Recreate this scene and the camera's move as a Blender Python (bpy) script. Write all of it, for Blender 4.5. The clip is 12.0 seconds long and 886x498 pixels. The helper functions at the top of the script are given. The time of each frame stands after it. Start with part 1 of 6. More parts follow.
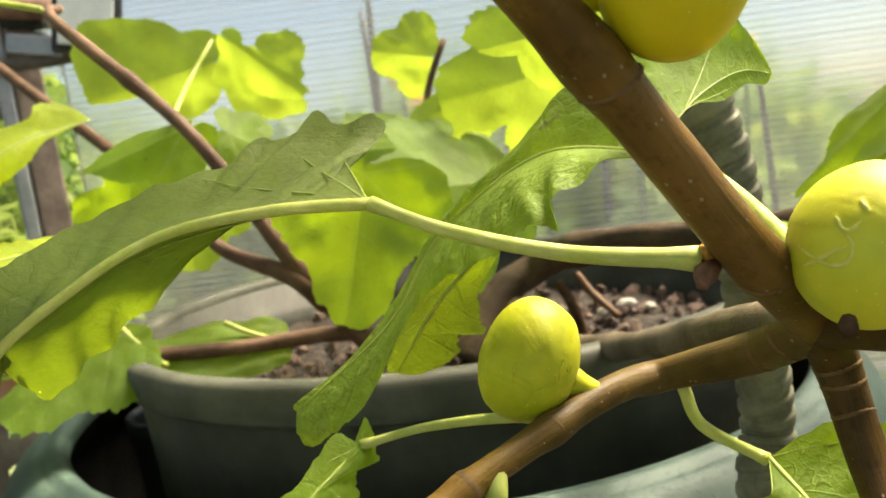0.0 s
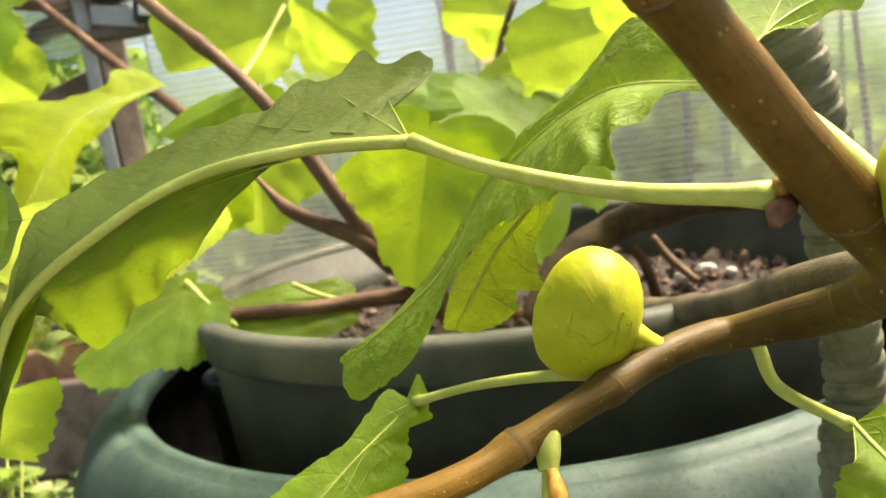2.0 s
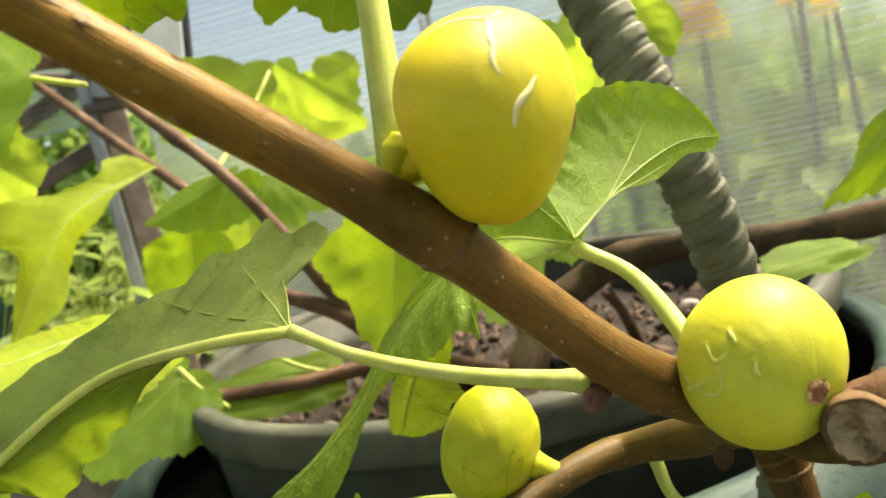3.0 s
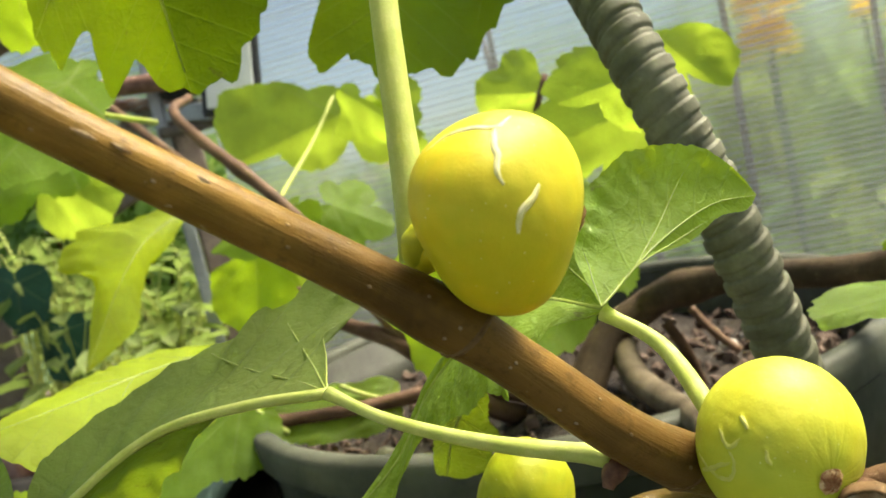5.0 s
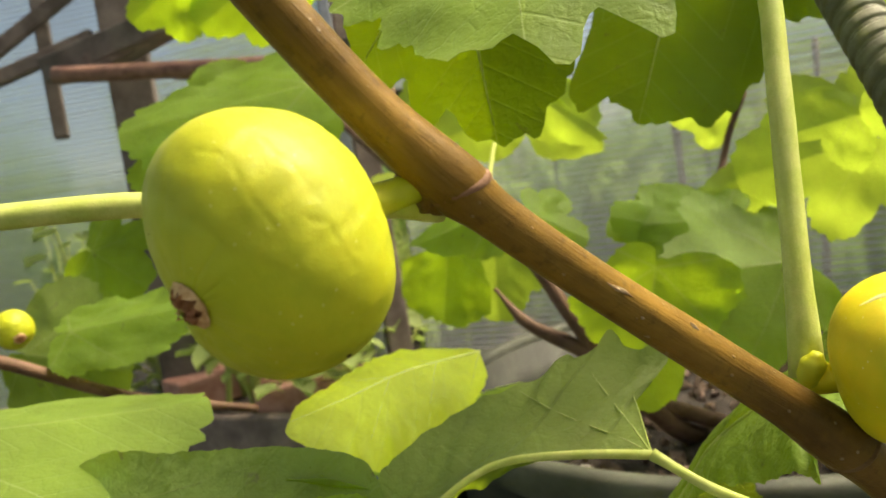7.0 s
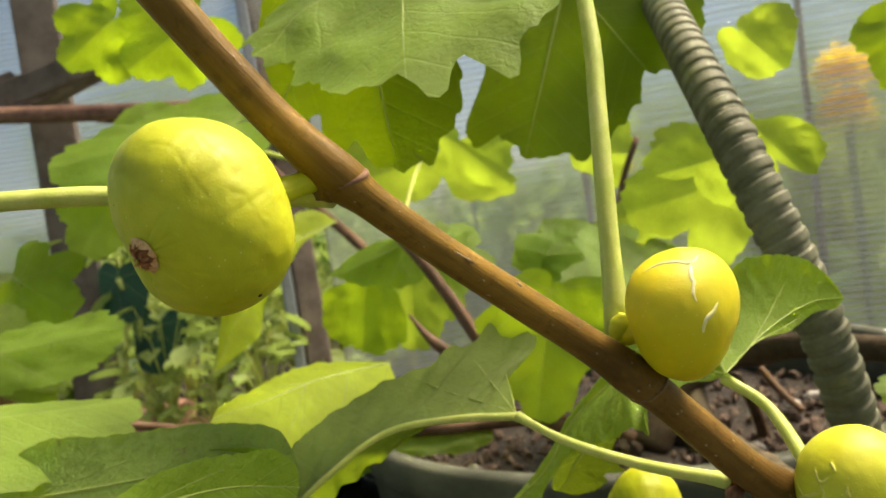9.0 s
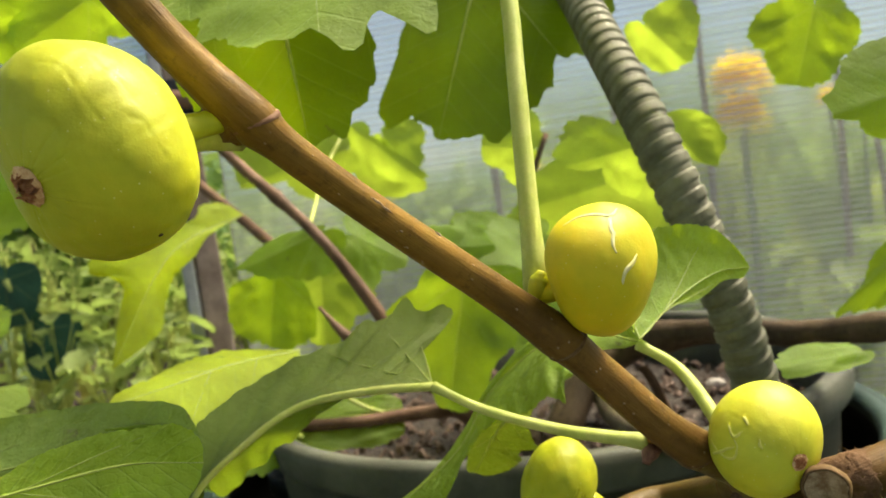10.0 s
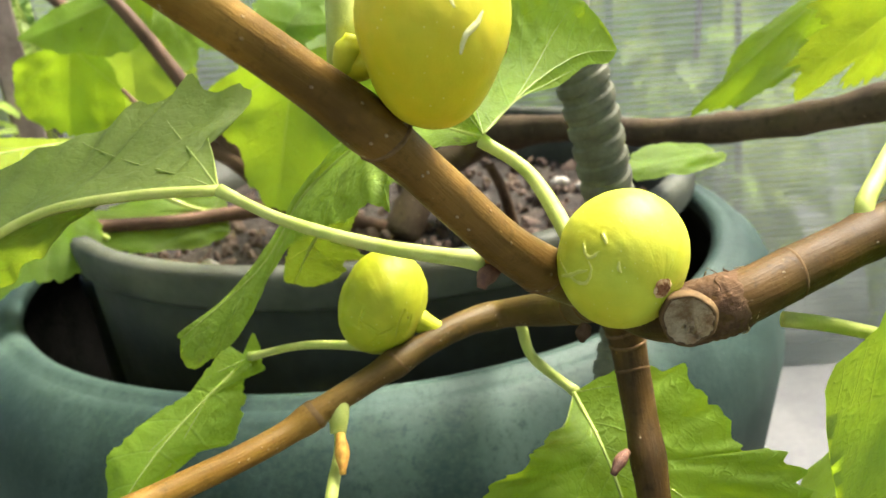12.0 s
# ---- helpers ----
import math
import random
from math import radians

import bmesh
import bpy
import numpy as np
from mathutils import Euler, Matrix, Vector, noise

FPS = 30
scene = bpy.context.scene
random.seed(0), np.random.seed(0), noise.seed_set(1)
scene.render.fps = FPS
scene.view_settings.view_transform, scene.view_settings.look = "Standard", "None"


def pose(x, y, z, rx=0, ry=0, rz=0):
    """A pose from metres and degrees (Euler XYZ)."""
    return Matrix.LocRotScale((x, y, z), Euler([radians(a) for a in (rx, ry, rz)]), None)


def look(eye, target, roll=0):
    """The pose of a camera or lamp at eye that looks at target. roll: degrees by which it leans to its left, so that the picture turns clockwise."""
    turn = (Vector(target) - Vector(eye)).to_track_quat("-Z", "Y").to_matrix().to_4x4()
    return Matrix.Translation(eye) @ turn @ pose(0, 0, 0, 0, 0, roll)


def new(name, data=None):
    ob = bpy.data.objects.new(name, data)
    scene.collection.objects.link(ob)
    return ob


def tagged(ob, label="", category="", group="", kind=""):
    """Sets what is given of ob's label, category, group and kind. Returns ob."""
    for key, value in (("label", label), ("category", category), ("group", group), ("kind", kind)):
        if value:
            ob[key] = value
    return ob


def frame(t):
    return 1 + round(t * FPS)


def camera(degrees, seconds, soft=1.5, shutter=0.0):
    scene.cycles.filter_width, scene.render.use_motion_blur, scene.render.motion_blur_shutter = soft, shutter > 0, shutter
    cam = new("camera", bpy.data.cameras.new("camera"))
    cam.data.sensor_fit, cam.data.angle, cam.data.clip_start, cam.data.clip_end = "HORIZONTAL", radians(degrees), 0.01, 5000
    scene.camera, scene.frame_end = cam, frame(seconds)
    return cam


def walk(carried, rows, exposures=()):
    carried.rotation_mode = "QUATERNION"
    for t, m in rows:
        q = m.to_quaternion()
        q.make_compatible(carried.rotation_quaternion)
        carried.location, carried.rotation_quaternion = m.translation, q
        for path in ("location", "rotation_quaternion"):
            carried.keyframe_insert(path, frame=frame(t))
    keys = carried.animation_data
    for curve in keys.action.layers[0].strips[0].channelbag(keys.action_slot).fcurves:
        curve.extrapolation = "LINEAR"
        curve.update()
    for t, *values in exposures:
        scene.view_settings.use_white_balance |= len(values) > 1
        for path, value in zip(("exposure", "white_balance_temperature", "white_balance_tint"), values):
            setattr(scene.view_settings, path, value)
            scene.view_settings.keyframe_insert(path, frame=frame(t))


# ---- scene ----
cam = camera(58.6, 12.0)
PATH = [
    (0, 0.00998, -0.00573, 1.00524, 82.505, 7.218, 1.623),
    (0.5, 0.00805, -0.00566, 0.99537, 81.909, 6.059, 2.881),
    (1, 0.00042, 0.00124, 0.99027, 81.339, 5.431, 4.240),
    (1.5, 0.00888, -0.00123, 0.99542, 81.006, 6.193, 5.667),
    (2, 0.01553, 0.00588, 0.99667, 81.079, 7.985, 7.286),
    (2.5, 0.02754, 0.00096, 1.01077, 81.526, 10.376, 8.311),
    (3, 0.05870, -0.00274, 1.02956, 82.331, 12.913, 8.475),
    (3.2, 0.07204, -0.00176, 1.03269, 82.484, 14.728, 8.160),
    (5, 0.07151, -0.00561, 1.04175, 84.227, 13.412, 13.442),
    (5.5, 0.03698, -0.02299, 1.05449, 83.406, 11.113, 17.236),
    (6, 0.01908, -0.03817, 1.06542, 83.425, 9.385, 20.522),
    (6.5, 0.02182, -0.04817, 1.08348, 83.707, 8.894, 22.699),
    (7, 0.02833, -0.04487, 1.08335, 84.029, 8.675, 22.912),
    (7.5, 0.04823, -0.03855, 1.07668, 84.554, 9.075, 23.172),
    (7.7, 0.05162, -0.04341, 1.07391, 84.994, 9.041, 22.634),
    (9.3, 0.05457, -0.09163, 1.06911, 86.732, 8.506, 15.832),
    (9.5, 0.05168, -0.09062, 1.06705, 86.526, 8.524, 14.464),
    (10, 0.04889, -0.08326, 1.05669, 86.283, 8.078, 10.993),
    (10.5, 0.04483, -0.05876, 1.05341, 83.478, 8.400, 6.139),
    (11, 0.05207, -0.06428, 1.05079, 81.021, 9.378, 7.408),
    (11.3, 0.04668, -0.06188, 1.04702, 79.078, 9.232, 7.180),
    (11.5, 0.04938, -0.05320, 1.04251, 75.936, 9.077, 6.350),
    (11.7, 0.04864, -0.03273, 1.03489, 71.453, 7.056, 3.501),
    (12, 0.05204, -0.02506, 1.04407, 70.238, 4.885, 0.728),
]
walk(cam, [(t, pose(*row)) for t, *row in PATH],
     [(0, 1.20, 7400, 12), (1.5, 1.40, 7400, 13), (2.5, 1.34, 7400, 12.5), (3.2, 1.08, 7200, 10.5), (5, 0.94, 6900, 7.5), (6.5, 0.72, 7500, 11), (7.7, 0.62, 7150, 11),
      (9.3, 0.66, 7450, 11), (10.5, 0.88, 6750, 9), (11.3, 1.04, 6500, 9), (12, 1.36, 6400, 9.5)])
cam.data.dof.use_dof, cam.data.dof.focus_distance, cam.data.dof.aperture_fstop = True, 0.18, 27.0

# ---------------------------------------------------------------- light
SUN_TO = Vector((0.42, 0.30, 0.86)).normalized()
world = bpy.data.worlds.new("world")
scene.world = world
world.use_nodes = True
wn = world.node_tree.nodes
sky = wn.new("ShaderNodeTexSky")
sky.sky_type, sky.sun_disc = "NISHITA", False
sky.sun_elevation = math.asin(SUN_TO.z)
sky.sun_rotation = math.atan2(SUN_TO.x, SUN_TO.y)
world.node_tree.links.new(sky.outputs[0], wn["Background"].inputs[0])
wn["Background"].inputs[1].default_value = 0.075
sun_data = bpy.data.lights.new("sun", "SUN")
sun_data.energy, sun_data.angle, sun_data.color = 4.4, radians(24.0), (1.0, 0.93, 0.80)
sun = new("sun", sun_data)
sun.matrix_world = look(SUN_TO * 6 + Vector((0, 0, 1)), (0, 0, 1))


# ---------------------------------------------------------------- materials
class Nodes:
    """A short way to write a node material."""

    def __init__(self, name):
        self.mat = bpy.data.materials.new(name)
        self.mat.use_nodes = True
        self.tree = self.mat.node_tree
        self.bsdf = self.tree.nodes["Principled BSDF"]
        self.out = self.tree.nodes["Material Output"]

    def add(self, kind, **values):
        n = self.tree.nodes.new("ShaderNode" + kind)
        for key, v in values.items():
            if key == "operation":
                n.operation = v
            elif key == "blend_type":
                n.blend_type = v
            elif key == "data_type":
                n.data_type = v
        return n

    def link(self, a, b):
        self.tree.links.new(a, b)

    def put(self, socket, v):
        if hasattr(v, "is_linked"):
            self.link(v, socket)
        else:
            socket.default_value = v

    def math(self, op, a, b=0.0, clamp=False):
        n = self.add("Math", operation=op)
        n.use_clamp = clamp
        self.put(n.inputs[0], a), self.put(n.inputs[1], b)
        return n.outputs[0]

    def coord(self, which="Object", scale=(1, 1, 1)):
        c = self.add("TexCoord")
        m = self.add("Mapping")
        m.inputs["Scale"].default_value = scale
        self.link(c.outputs[which], m.inputs[0])
        return m.outputs[0]

    def noise(self, vec, scale, detail=3.0, rough=0.55, out=0):
        n = self.add("TexNoise")
        self.link(vec, n.inputs["Vector"])
        n.inputs["Scale"].default_value, n.inputs["Detail"].default_value = scale, detail
        n.inputs["Roughness"].default_value = rough
        return n.outputs[out]

    def voronoi(self, vec, scale, feature="F1", out="Distance"):
        n = self.add("TexVoronoi")
        n.feature = feature
        self.link(vec, n.inputs["Vector"])
        n.inputs["Scale"].default_value = scale
        return n.outputs[out]

    def ramp(self, fac, stops):
        r = self.add("ValToRGB")
        el = r.color_ramp.elements
        while len(el) < len(stops):
            el.new(0.5)
        for e, (pos, col) in zip(el, stops):
            e.position = pos
            e.color = (*col, 1) if len(col) == 3 else col
        self.put(r.inputs[0], fac)
        return r.outputs[0]

    def step(self, v, lo, hi):
        n = self.add("MapRange")
        n.interpolation_type = "SMOOTHSTEP"
        self.put(n.inputs[0], v)
        n.inputs[1].default_value, n.inputs[2].default_value = lo, hi
        return n.outputs[0]

    def mix(self, fac, a, b, kind="MIX"):
        n = self.add("MixRGB", blend_type=kind)
        self.put(n.inputs[0], fac)
        for s, v in ((n.inputs[1], a), (n.inputs[2], b)):
            self.put(s, (*v, 1) if isinstance(v, tuple) and len(v) == 3 else v)
        return n.outputs[0]

    def bump(self, height, strength, distance):
        b = self.add("Bump")
        b.inputs["Strength"].default_value, b.inputs["Distance"].default_value = strength, distance
        self.put(b.inputs["Height"], height)
        return b.outputs[0]

    def done(self, color, rough=0.5, normal=None, metal=0.0, spec=0.5, sss=0.0, sss_r=(1, 0.6, 0.2), sss_scale=0.004, coat=0.0):
        p = self.bsdf
        self.put(p.inputs["Base Color"], (*color, 1) if isinstance(color, tuple) else color)
        self.put(p.inputs["Roughness"], rough)
        p.inputs["Metallic"].default_value, p.inputs["Specular IOR Level"].default_value = metal, spec
        p.inputs["Coat Weight"].default_value = coat
        p.inputs["Coat Roughness"].default_value = 0.12
        if sss:
            p.inputs["Subsurface Weight"].default_value = sss
            p.inputs["Subsurface Radius"].default_value = sss_r
            p.inputs["Subsurface Scale"].default_value = sss_scale
        if normal:
            self.link(normal, p.inputs["Normal"])
        return self.mat


LOBE_ANGLES = (0.0, 0.88, -0.88, 1.85, -1.85)


def leaf_material(name, top, through_color, share=0.5, blotch=(0.2, 0.18, 0.05), blotch_at=0.68, angles=LOBE_ANGLES, relief_by=1.0):
    """A thin green leaf: veins from its own flat coordinates, light passing through it."""
    m = Nodes(name)
    uv = m.add("UVMap").outputs[0]
    sep = m.add("SeparateXYZ")
    m.link(uv, sep.inputs[0])
    x = m.math("MULTIPLY", m.math("SUBTRACT", sep.outputs[0], 0.5), 3.0)
    y = m.math("MULTIPLY", m.math("SUBTRACT", sep.outputs[1], 0.5), 3.0)
    vein, side_vein = None, None
    for a in angles:
        along = m.math("ADD", m.math("MULTIPLY", x, math.cos(a)), m.math("MULTIPLY", y, math.sin(a)))
        across = m.math("ABSOLUTE", m.math("SUBTRACT", m.math("MULTIPLY", x, math.sin(a)), m.math("MULTIPLY", y, math.cos(a))))
        width = m.math("MAXIMUM", m.math("MULTIPLY", m.math("SUBTRACT", 1.05, along), 0.014), 0.003)
        line = m.math("SUBTRACT", 1.0, m.math("DIVIDE", across, width), True)
        line = m.math("MULTIPLY", line, m.math("GREATER_THAN", along, 0.0))
        vein = line if vein is None else m.math("MAXIMUM", vein, line)
        saw = m.math("FRACT", m.math("MULTIPLY", m.math("SUBTRACT", along, m.math("MULTIPLY", across, 0.75)), 7.0))
        near = m.math("ABSOLUTE", m.math("SUBTRACT", saw, 0.5))
        s = m.math("MULTIPLY", m.step(near, 0.06, 0.01), m.step(across, 0.36, 0.26))
        s = m.math("MULTIPLY", s, m.math("GREATER_THAN", along, 0.04))
        s = m.math("MULTIPLY", s, m.math("LESS_THAN", across, m.math("MULTIPLY", along, 0.47 if abs(a) < 1.5 else 0.6)))
        side_vein = s if side_vein is None else m.math("MAXIMUM", side_vein, m.math("MULTIPLY", s, 0.8))
    vec = m.coord("Object")
    big = m.noise(vec, 22, 3)
    fine = m.noise(vec, 320, 2)
    warp = m.mix(0.06, uv, m.noise(vec, 60, 2, out=1))
    netline = m.step(m.voronoi(warp, 60, "DISTANCE_TO_EDGE"), 0.14, 0.0)
    quilt = m.noise(vec, 260, 4, 0.65)
    col = m.mix(m.step(big, 0.3, 0.75), tuple(c * 0.78 for c in top), tuple(min(1, c * 1.28) for c in top))
    col = m.mix(m.math("MULTIPLY", fine, 0.35), col, tuple(c * 0.6 for c in top))
    col = m.mix(m.math("MULTIPLY", netline, 0.05), col, (0.24, 0.34, 0.07))
    col = m.mix(m.math("MULTIPLY", side_vein, 0.20), col, (0.30, 0.40, 0.10))
    col = m.mix(m.math("MULTIPLY", vein, 0.55), col, (0.42, 0.47, 0.16))
    spots = m.step(m.noise(vec, 60, 4, 0.7), blotch_at, blotch_at + 0.08)
    col = m.mix(m.math("MULTIPLY", spots, 0.55), col, blotch)
    dots = m.step(m.voronoi(vec, 260), 0.11, 0.06)
    col = m.mix(m.math("MULTIPLY", dots, 0.45), col, (0.03, 0.035, 0.01))
    tcol = m.mix(m.step(big, 0.3, 0.75), tuple(c * 0.82 for c in through_color), tuple(min(1, c * 1.12) for c in through_color))
    tcol = m.mix(m.math("MULTIPLY", side_vein, 0.15), tcol, tuple(c * 0.5 for c in through_color))
    tcol = m.mix(m.math("MULTIPLY", vein, 0.45), tcol, tuple(c * 0.6 for c in through_color))
    tcol = m.mix(m.math("MULTIPLY", netline, 0.12), tcol, tuple(c * 0.5 for c in through_color))
    tcol = m.mix(m.math("MULTIPLY", spots, 0.6), tcol, (0.16, 0.13, 0.03))
    relief = m.math("ADD", m.math("MULTIPLY", side_vein, -0.22), m.math("ADD", m.math("MULTIPLY", netline, -0.12), m.math("MULTIPLY", fine, 0.30)))
    relief = m.math("ADD", relief, m.math("ADD", m.math("MULTIPLY", big, 1.6), m.math("MULTIPLY", quilt, 0.9)))
    nrm = m.bump(relief, min(1.0, 0.5 * relief_by), 0.0010 * relief_by)
    m.done(col, m.math("ADD", 0.48, m.math("MULTIPLY", fine, 0.25)), nrm, spec=0.24)
    t = m.add("BsdfTranslucent")
    m.link(tcol, t.inputs[0])
    m.link(nrm, t.inputs["Normal"])
    mixs = m.add("MixShader")
    mixs.inputs[0].default_value = share
    m.link(m.bsdf.outputs[0], mixs.inputs[1])
    m.link(t.outputs[0], mixs.inputs[2])
    m.link(mixs.outputs[0], m.out.inputs[0])
    return m.mat


def bark_material(name, dark, light, fleck=(0.42, 0.33, 0.22), rough=0.5, ridged=False, tone_along=None):
    m = Nodes(name)
    vec = m.coord("Object")
    big = m.noise(vec, 30, 3, 0.5)
    mid = m.noise(vec, 190, 3)
    fine = m.noise(vec, 900, 2)
    uv = m.add("UVMap").outputs[0]

    def stretched(u, v, detail=3):
        mp = m.add("Mapping")
        mp.inputs["Scale"].default_value = (u, v, 1)
        m.link(uv, mp.inputs[0])
        return m.noise(mp.outputs[0], 1.0, detail, 0.6), mp.outputs[0]

    fibre, _ = stretched(1500, 90)
    streak, _ = stretched(420, 28)
    col = m.mix(m.step(m.math("ADD", m.math("MULTIPLY", big, 0.82), m.math("MULTIPLY", streak, 0.18)), 0.32, 0.68), dark, light)
    # Blends to a second pair of tones along one axis.
    if tone_along:
        sep = m.add("SeparateXYZ")
        m.link(vec, sep.inputs[0])
        old = m.step(m.math("ADD", sep.outputs["XYZ".index(tone_along[0])], m.math("MULTIPLY", m.math("SUBTRACT", big, 0.5), 0.02)), tone_along[1], tone_along[2])
        col = m.mix(old, col, m.mix(m.step(m.math("ADD", m.math("MULTIPLY", big, 0.82), m.math("MULTIPLY", streak, 0.18)), 0.32, 0.68), tone_along[3], tone_along[4]))
    col = m.mix(m.math("MULTIPLY", m.step(fibre, 0.45, 0.8), 0.16), col, tuple(c * 0.6 for c in dark))
    col = m.mix(m.math("MULTIPLY", m.step(m.noise(vec, 75, 3, 0.7), 0.58, 0.75), 0.25), col, tuple(min(1, c * 1.25) for c in light))
    col = m.mix(m.math("MULTIPLY", m.step(m.noise(vec, 260, 4, 0.7), 0.52, 0.68), 0.45), col, tuple(c * 0.55 for c in dark))
    _, cells = stretched(260, 170)
    dots = m.step(m.voronoi(cells, 1.6), 0.16, 0.08)
    dots = m.math("MULTIPLY", dots, m.step(m.noise(vec, 120), 0.45, 0.6))
    col = m.mix(m.math("MULTIPLY", dots, 0.55), col, fleck)
    h = m.math("ADD", m.math("MULTIPLY", fibre, 0.5), m.math("ADD", m.math("MULTIPLY", dots, 0.8), m.math("MULTIPLY", fine, 0.25)))
    if ridged:
        h = m.math("ADD", h, m.math("MULTIPLY", m.noise(vec, 420, 4, 0.7), 1.5))
    return m.done(col, m.math("ADD", rough - 0.1, m.math("MULTIPLY", mid, 0.2)), m.bump(h, 0.7, 0.0005), spec=0.17)


def plain_material(name, a, b, scale, rough=0.5, bump=0.4, depth=0.001, metal=0.0, spec=0.5, coat=0.0, which="Object", fine_scale=None):
    """Two tones mottled together, with a fine grain of relief."""
    m = Nodes(name)
    vec = m.coord(which)
    n1 = m.noise(vec, scale, 4, 0.6)
    n2 = m.noise(vec, fine_scale or scale * 9, 3, 0.6)
    col = m.mix(m.step(n1, 0.32, 0.68), a, b)
    col = m.mix(m.math("MULTIPLY", n2, 0.35), col, tuple(c * 0.65 for c in a))
    return m.done(col, m.math("ADD", rough - 0.08, m.math("MULTIPLY", n2, 0.18)), m.bump(n2, bump, depth), metal, spec, coat=coat)


def fig_material(name, base, warm, shade, spots=0.6):
    m = Nodes(name)
    vec = m.coord("Object")
    big = m.noise(vec, 55, 3)
    mid = m.noise(vec, 210, 3)
    fine = m.noise(vec, 1500, 2)
    col = m.mix(m.step(big, 0.35, 0.7), base, warm)
    col = m.mix(m.math("MULTIPLY", m.step(mid, 0.4, 0.75), 0.35), col, shade)
    col = m.mix(m.math("MULTIPLY", m.step(m.noise(vec, 26, 4, 0.65), 0.42, 0.66), 0.35), col, tuple(c * 0.80 for c in shade))
    pale = m.step(m.voronoi(vec, 420), 0.10, 0.05)
    col = m.mix(m.math("MULTIPLY", pale, 0.4), col, (0.80, 0.82, 0.42))
    dark = m.step(m.voronoi(vec, 95), 0.055, 0.035)
    col = m.mix(m.math("MULTIPLY", dark, spots), col, (0.10, 0.08, 0.02))
    wr = m.add("TexNoise")
    mp = m.coord("Object", (1.0, 1.0, 0.45))
    m.link(mp, wr.inputs["Vector"])
    wr.inputs["Scale"].default_value, wr.inputs["Detail"].default_value = 120, 2
    h = m.math("ADD", m.math("MULTIPLY", wr.outputs[0], 1.2), m.math("ADD", m.math("MULTIPLY", fine, 0.16), m.math("MULTIPLY", mid, 0.4)))
    return m.done(col, m.math("ADD", 0.46, m.math("MULTIPLY", mid, 0.16)), m.bump(h, 0.30, 0.0010), spec=0.36, sss=0.25, sss_r=(1.0, 0.8, 0.12), sss_scale=0.004)


LEAF = leaf_material("fig_leaf_green", (0.115, 0.195, 0.022), (0.54, 0.76, 0.025), 0.50)
# Duller when backlit: shade on the leaf below the twig is put in here.
LEAF_DARK = leaf_material("fig_leaf_shaded", (0.150, 0.205, 0.048), (0.40, 0.56, 0.020), 0.46, (0.14, 0.10, 0.05), 0.60)
LEAF_YOUNG = leaf_material("fig_leaf_young", (0.20, 0.285, 0.036), (0.57, 0.75, 0.060), 0.57)
# Waxy upper side, reflecting more: sunlight on these leaves is put into it.
LEAF_LIT_TOP = leaf_material("fig_leaf_lit_upper_side", (0.135, 0.21, 0.028), (0.60, 0.76, 0.02), 0.28, relief_by=1.1)
LEAF_HIGH = leaf_material("fig_leaf_high", (0.066, 0.118, 0.010), (0.30, 0.43, 0.004), 0.42, (0.10, 0.10, 0.02), 0.66)
# Hardly translucent: the hanging lobe's lack of sun is put into the material.
LEAF_UNLIT_CURL = leaf_material("fig_leaf_unlit_curled", (0.115, 0.180, 0.026), (0.42, 0.56, 0.015), 0.14, (0.15, 0.12, 0.05), 0.62, (0.0,), 1.4)
LEAF_TOP_CURL = leaf_material("fig_leaf_upper_side_curled", (0.150, 0.232, 0.032), (0.52, 0.70, 0.020), 0.32, (0.15, 0.12, 0.05), 0.62, (0.0,), 1.4)
LEAF_CURL = leaf_material("fig_leaf_curled", (0.145, 0.245, 0.025), (0.60, 0.80, 0.020), 0.50, angles=(0.0,))
# Paler copy: skylight missing on the low leaf is put into its colour.
LEAF_SKYLIT_CURL = leaf_material("fig_leaf_skylit_curled", (0.205, 0.280, 0.076), (0.54, 0.72, 0.020), 0.27, (0.20, 0.16, 0.09), 0.60, (0.0,), 1.2)
LEAF_DARK_CURL = leaf_material("fig_leaf_old_curled", (0.175, 0.232, 0.060), (0.42, 0.58, 0.020), 0.36, (0.14, 0.10, 0.05), 0.66, (0.0,))
# Young leaf raised in tone: sun on the lime leaf is put into it.
LEAF_YOUNG_LIT_CURL = leaf_material("fig_leaf_young_lit_curled", (0.27, 0.37, 0.025), (0.82, 0.88, 0.020), 0.58, angles=(0.0,))
# Golden by age above; the sun's brightness there is also in the colour.
BARK = bark_material("fig_bark_brown", (0.105, 0.058, 0.010), (0.300, 0.168, 0.024), rough=0.44, tone_along=("Z", 1.055, 0.995, (0.066, 0.035, 0.009), (0.170, 0.092, 0.020)))
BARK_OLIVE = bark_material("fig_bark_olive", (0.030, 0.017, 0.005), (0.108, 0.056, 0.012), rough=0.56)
BARK_SIDE = bark_material("fig_bark_side_branch", (0.130, 0.068, 0.009), (0.290, 0.155, 0.024), rough=0.5, tone_along=("X", -0.02, 0.03, (0.054, 0.034, 0.009), (0.140, 0.088, 0.024)))
BARK_OLD = bark_material("fig_bark_old", (0.046, 0.031, 0.017), (0.110, 0.074, 0.042), rough=0.7, ridged=True)
BARK_GREY = bark_material("fig_bark_grey", (0.080, 0.062, 0.038), (0.180, 0.140, 0.092), rough=0.7, ridged=True)
TWIG_BARK = bark_material("twig_bark", (0.085, 0.046, 0.026), (0.190, 0.110, 0.065), rough=0.6)
SCAR = bark_material("leaf_scar", (0.036, 0.019, 0.009), (0.135, 0.074, 0.036), rough=0.85, ridged=True)
RING = bark_material("node_scar", (0.075, 0.040, 0.014), (0.185, 0.112, 0.048), rough=0.75)
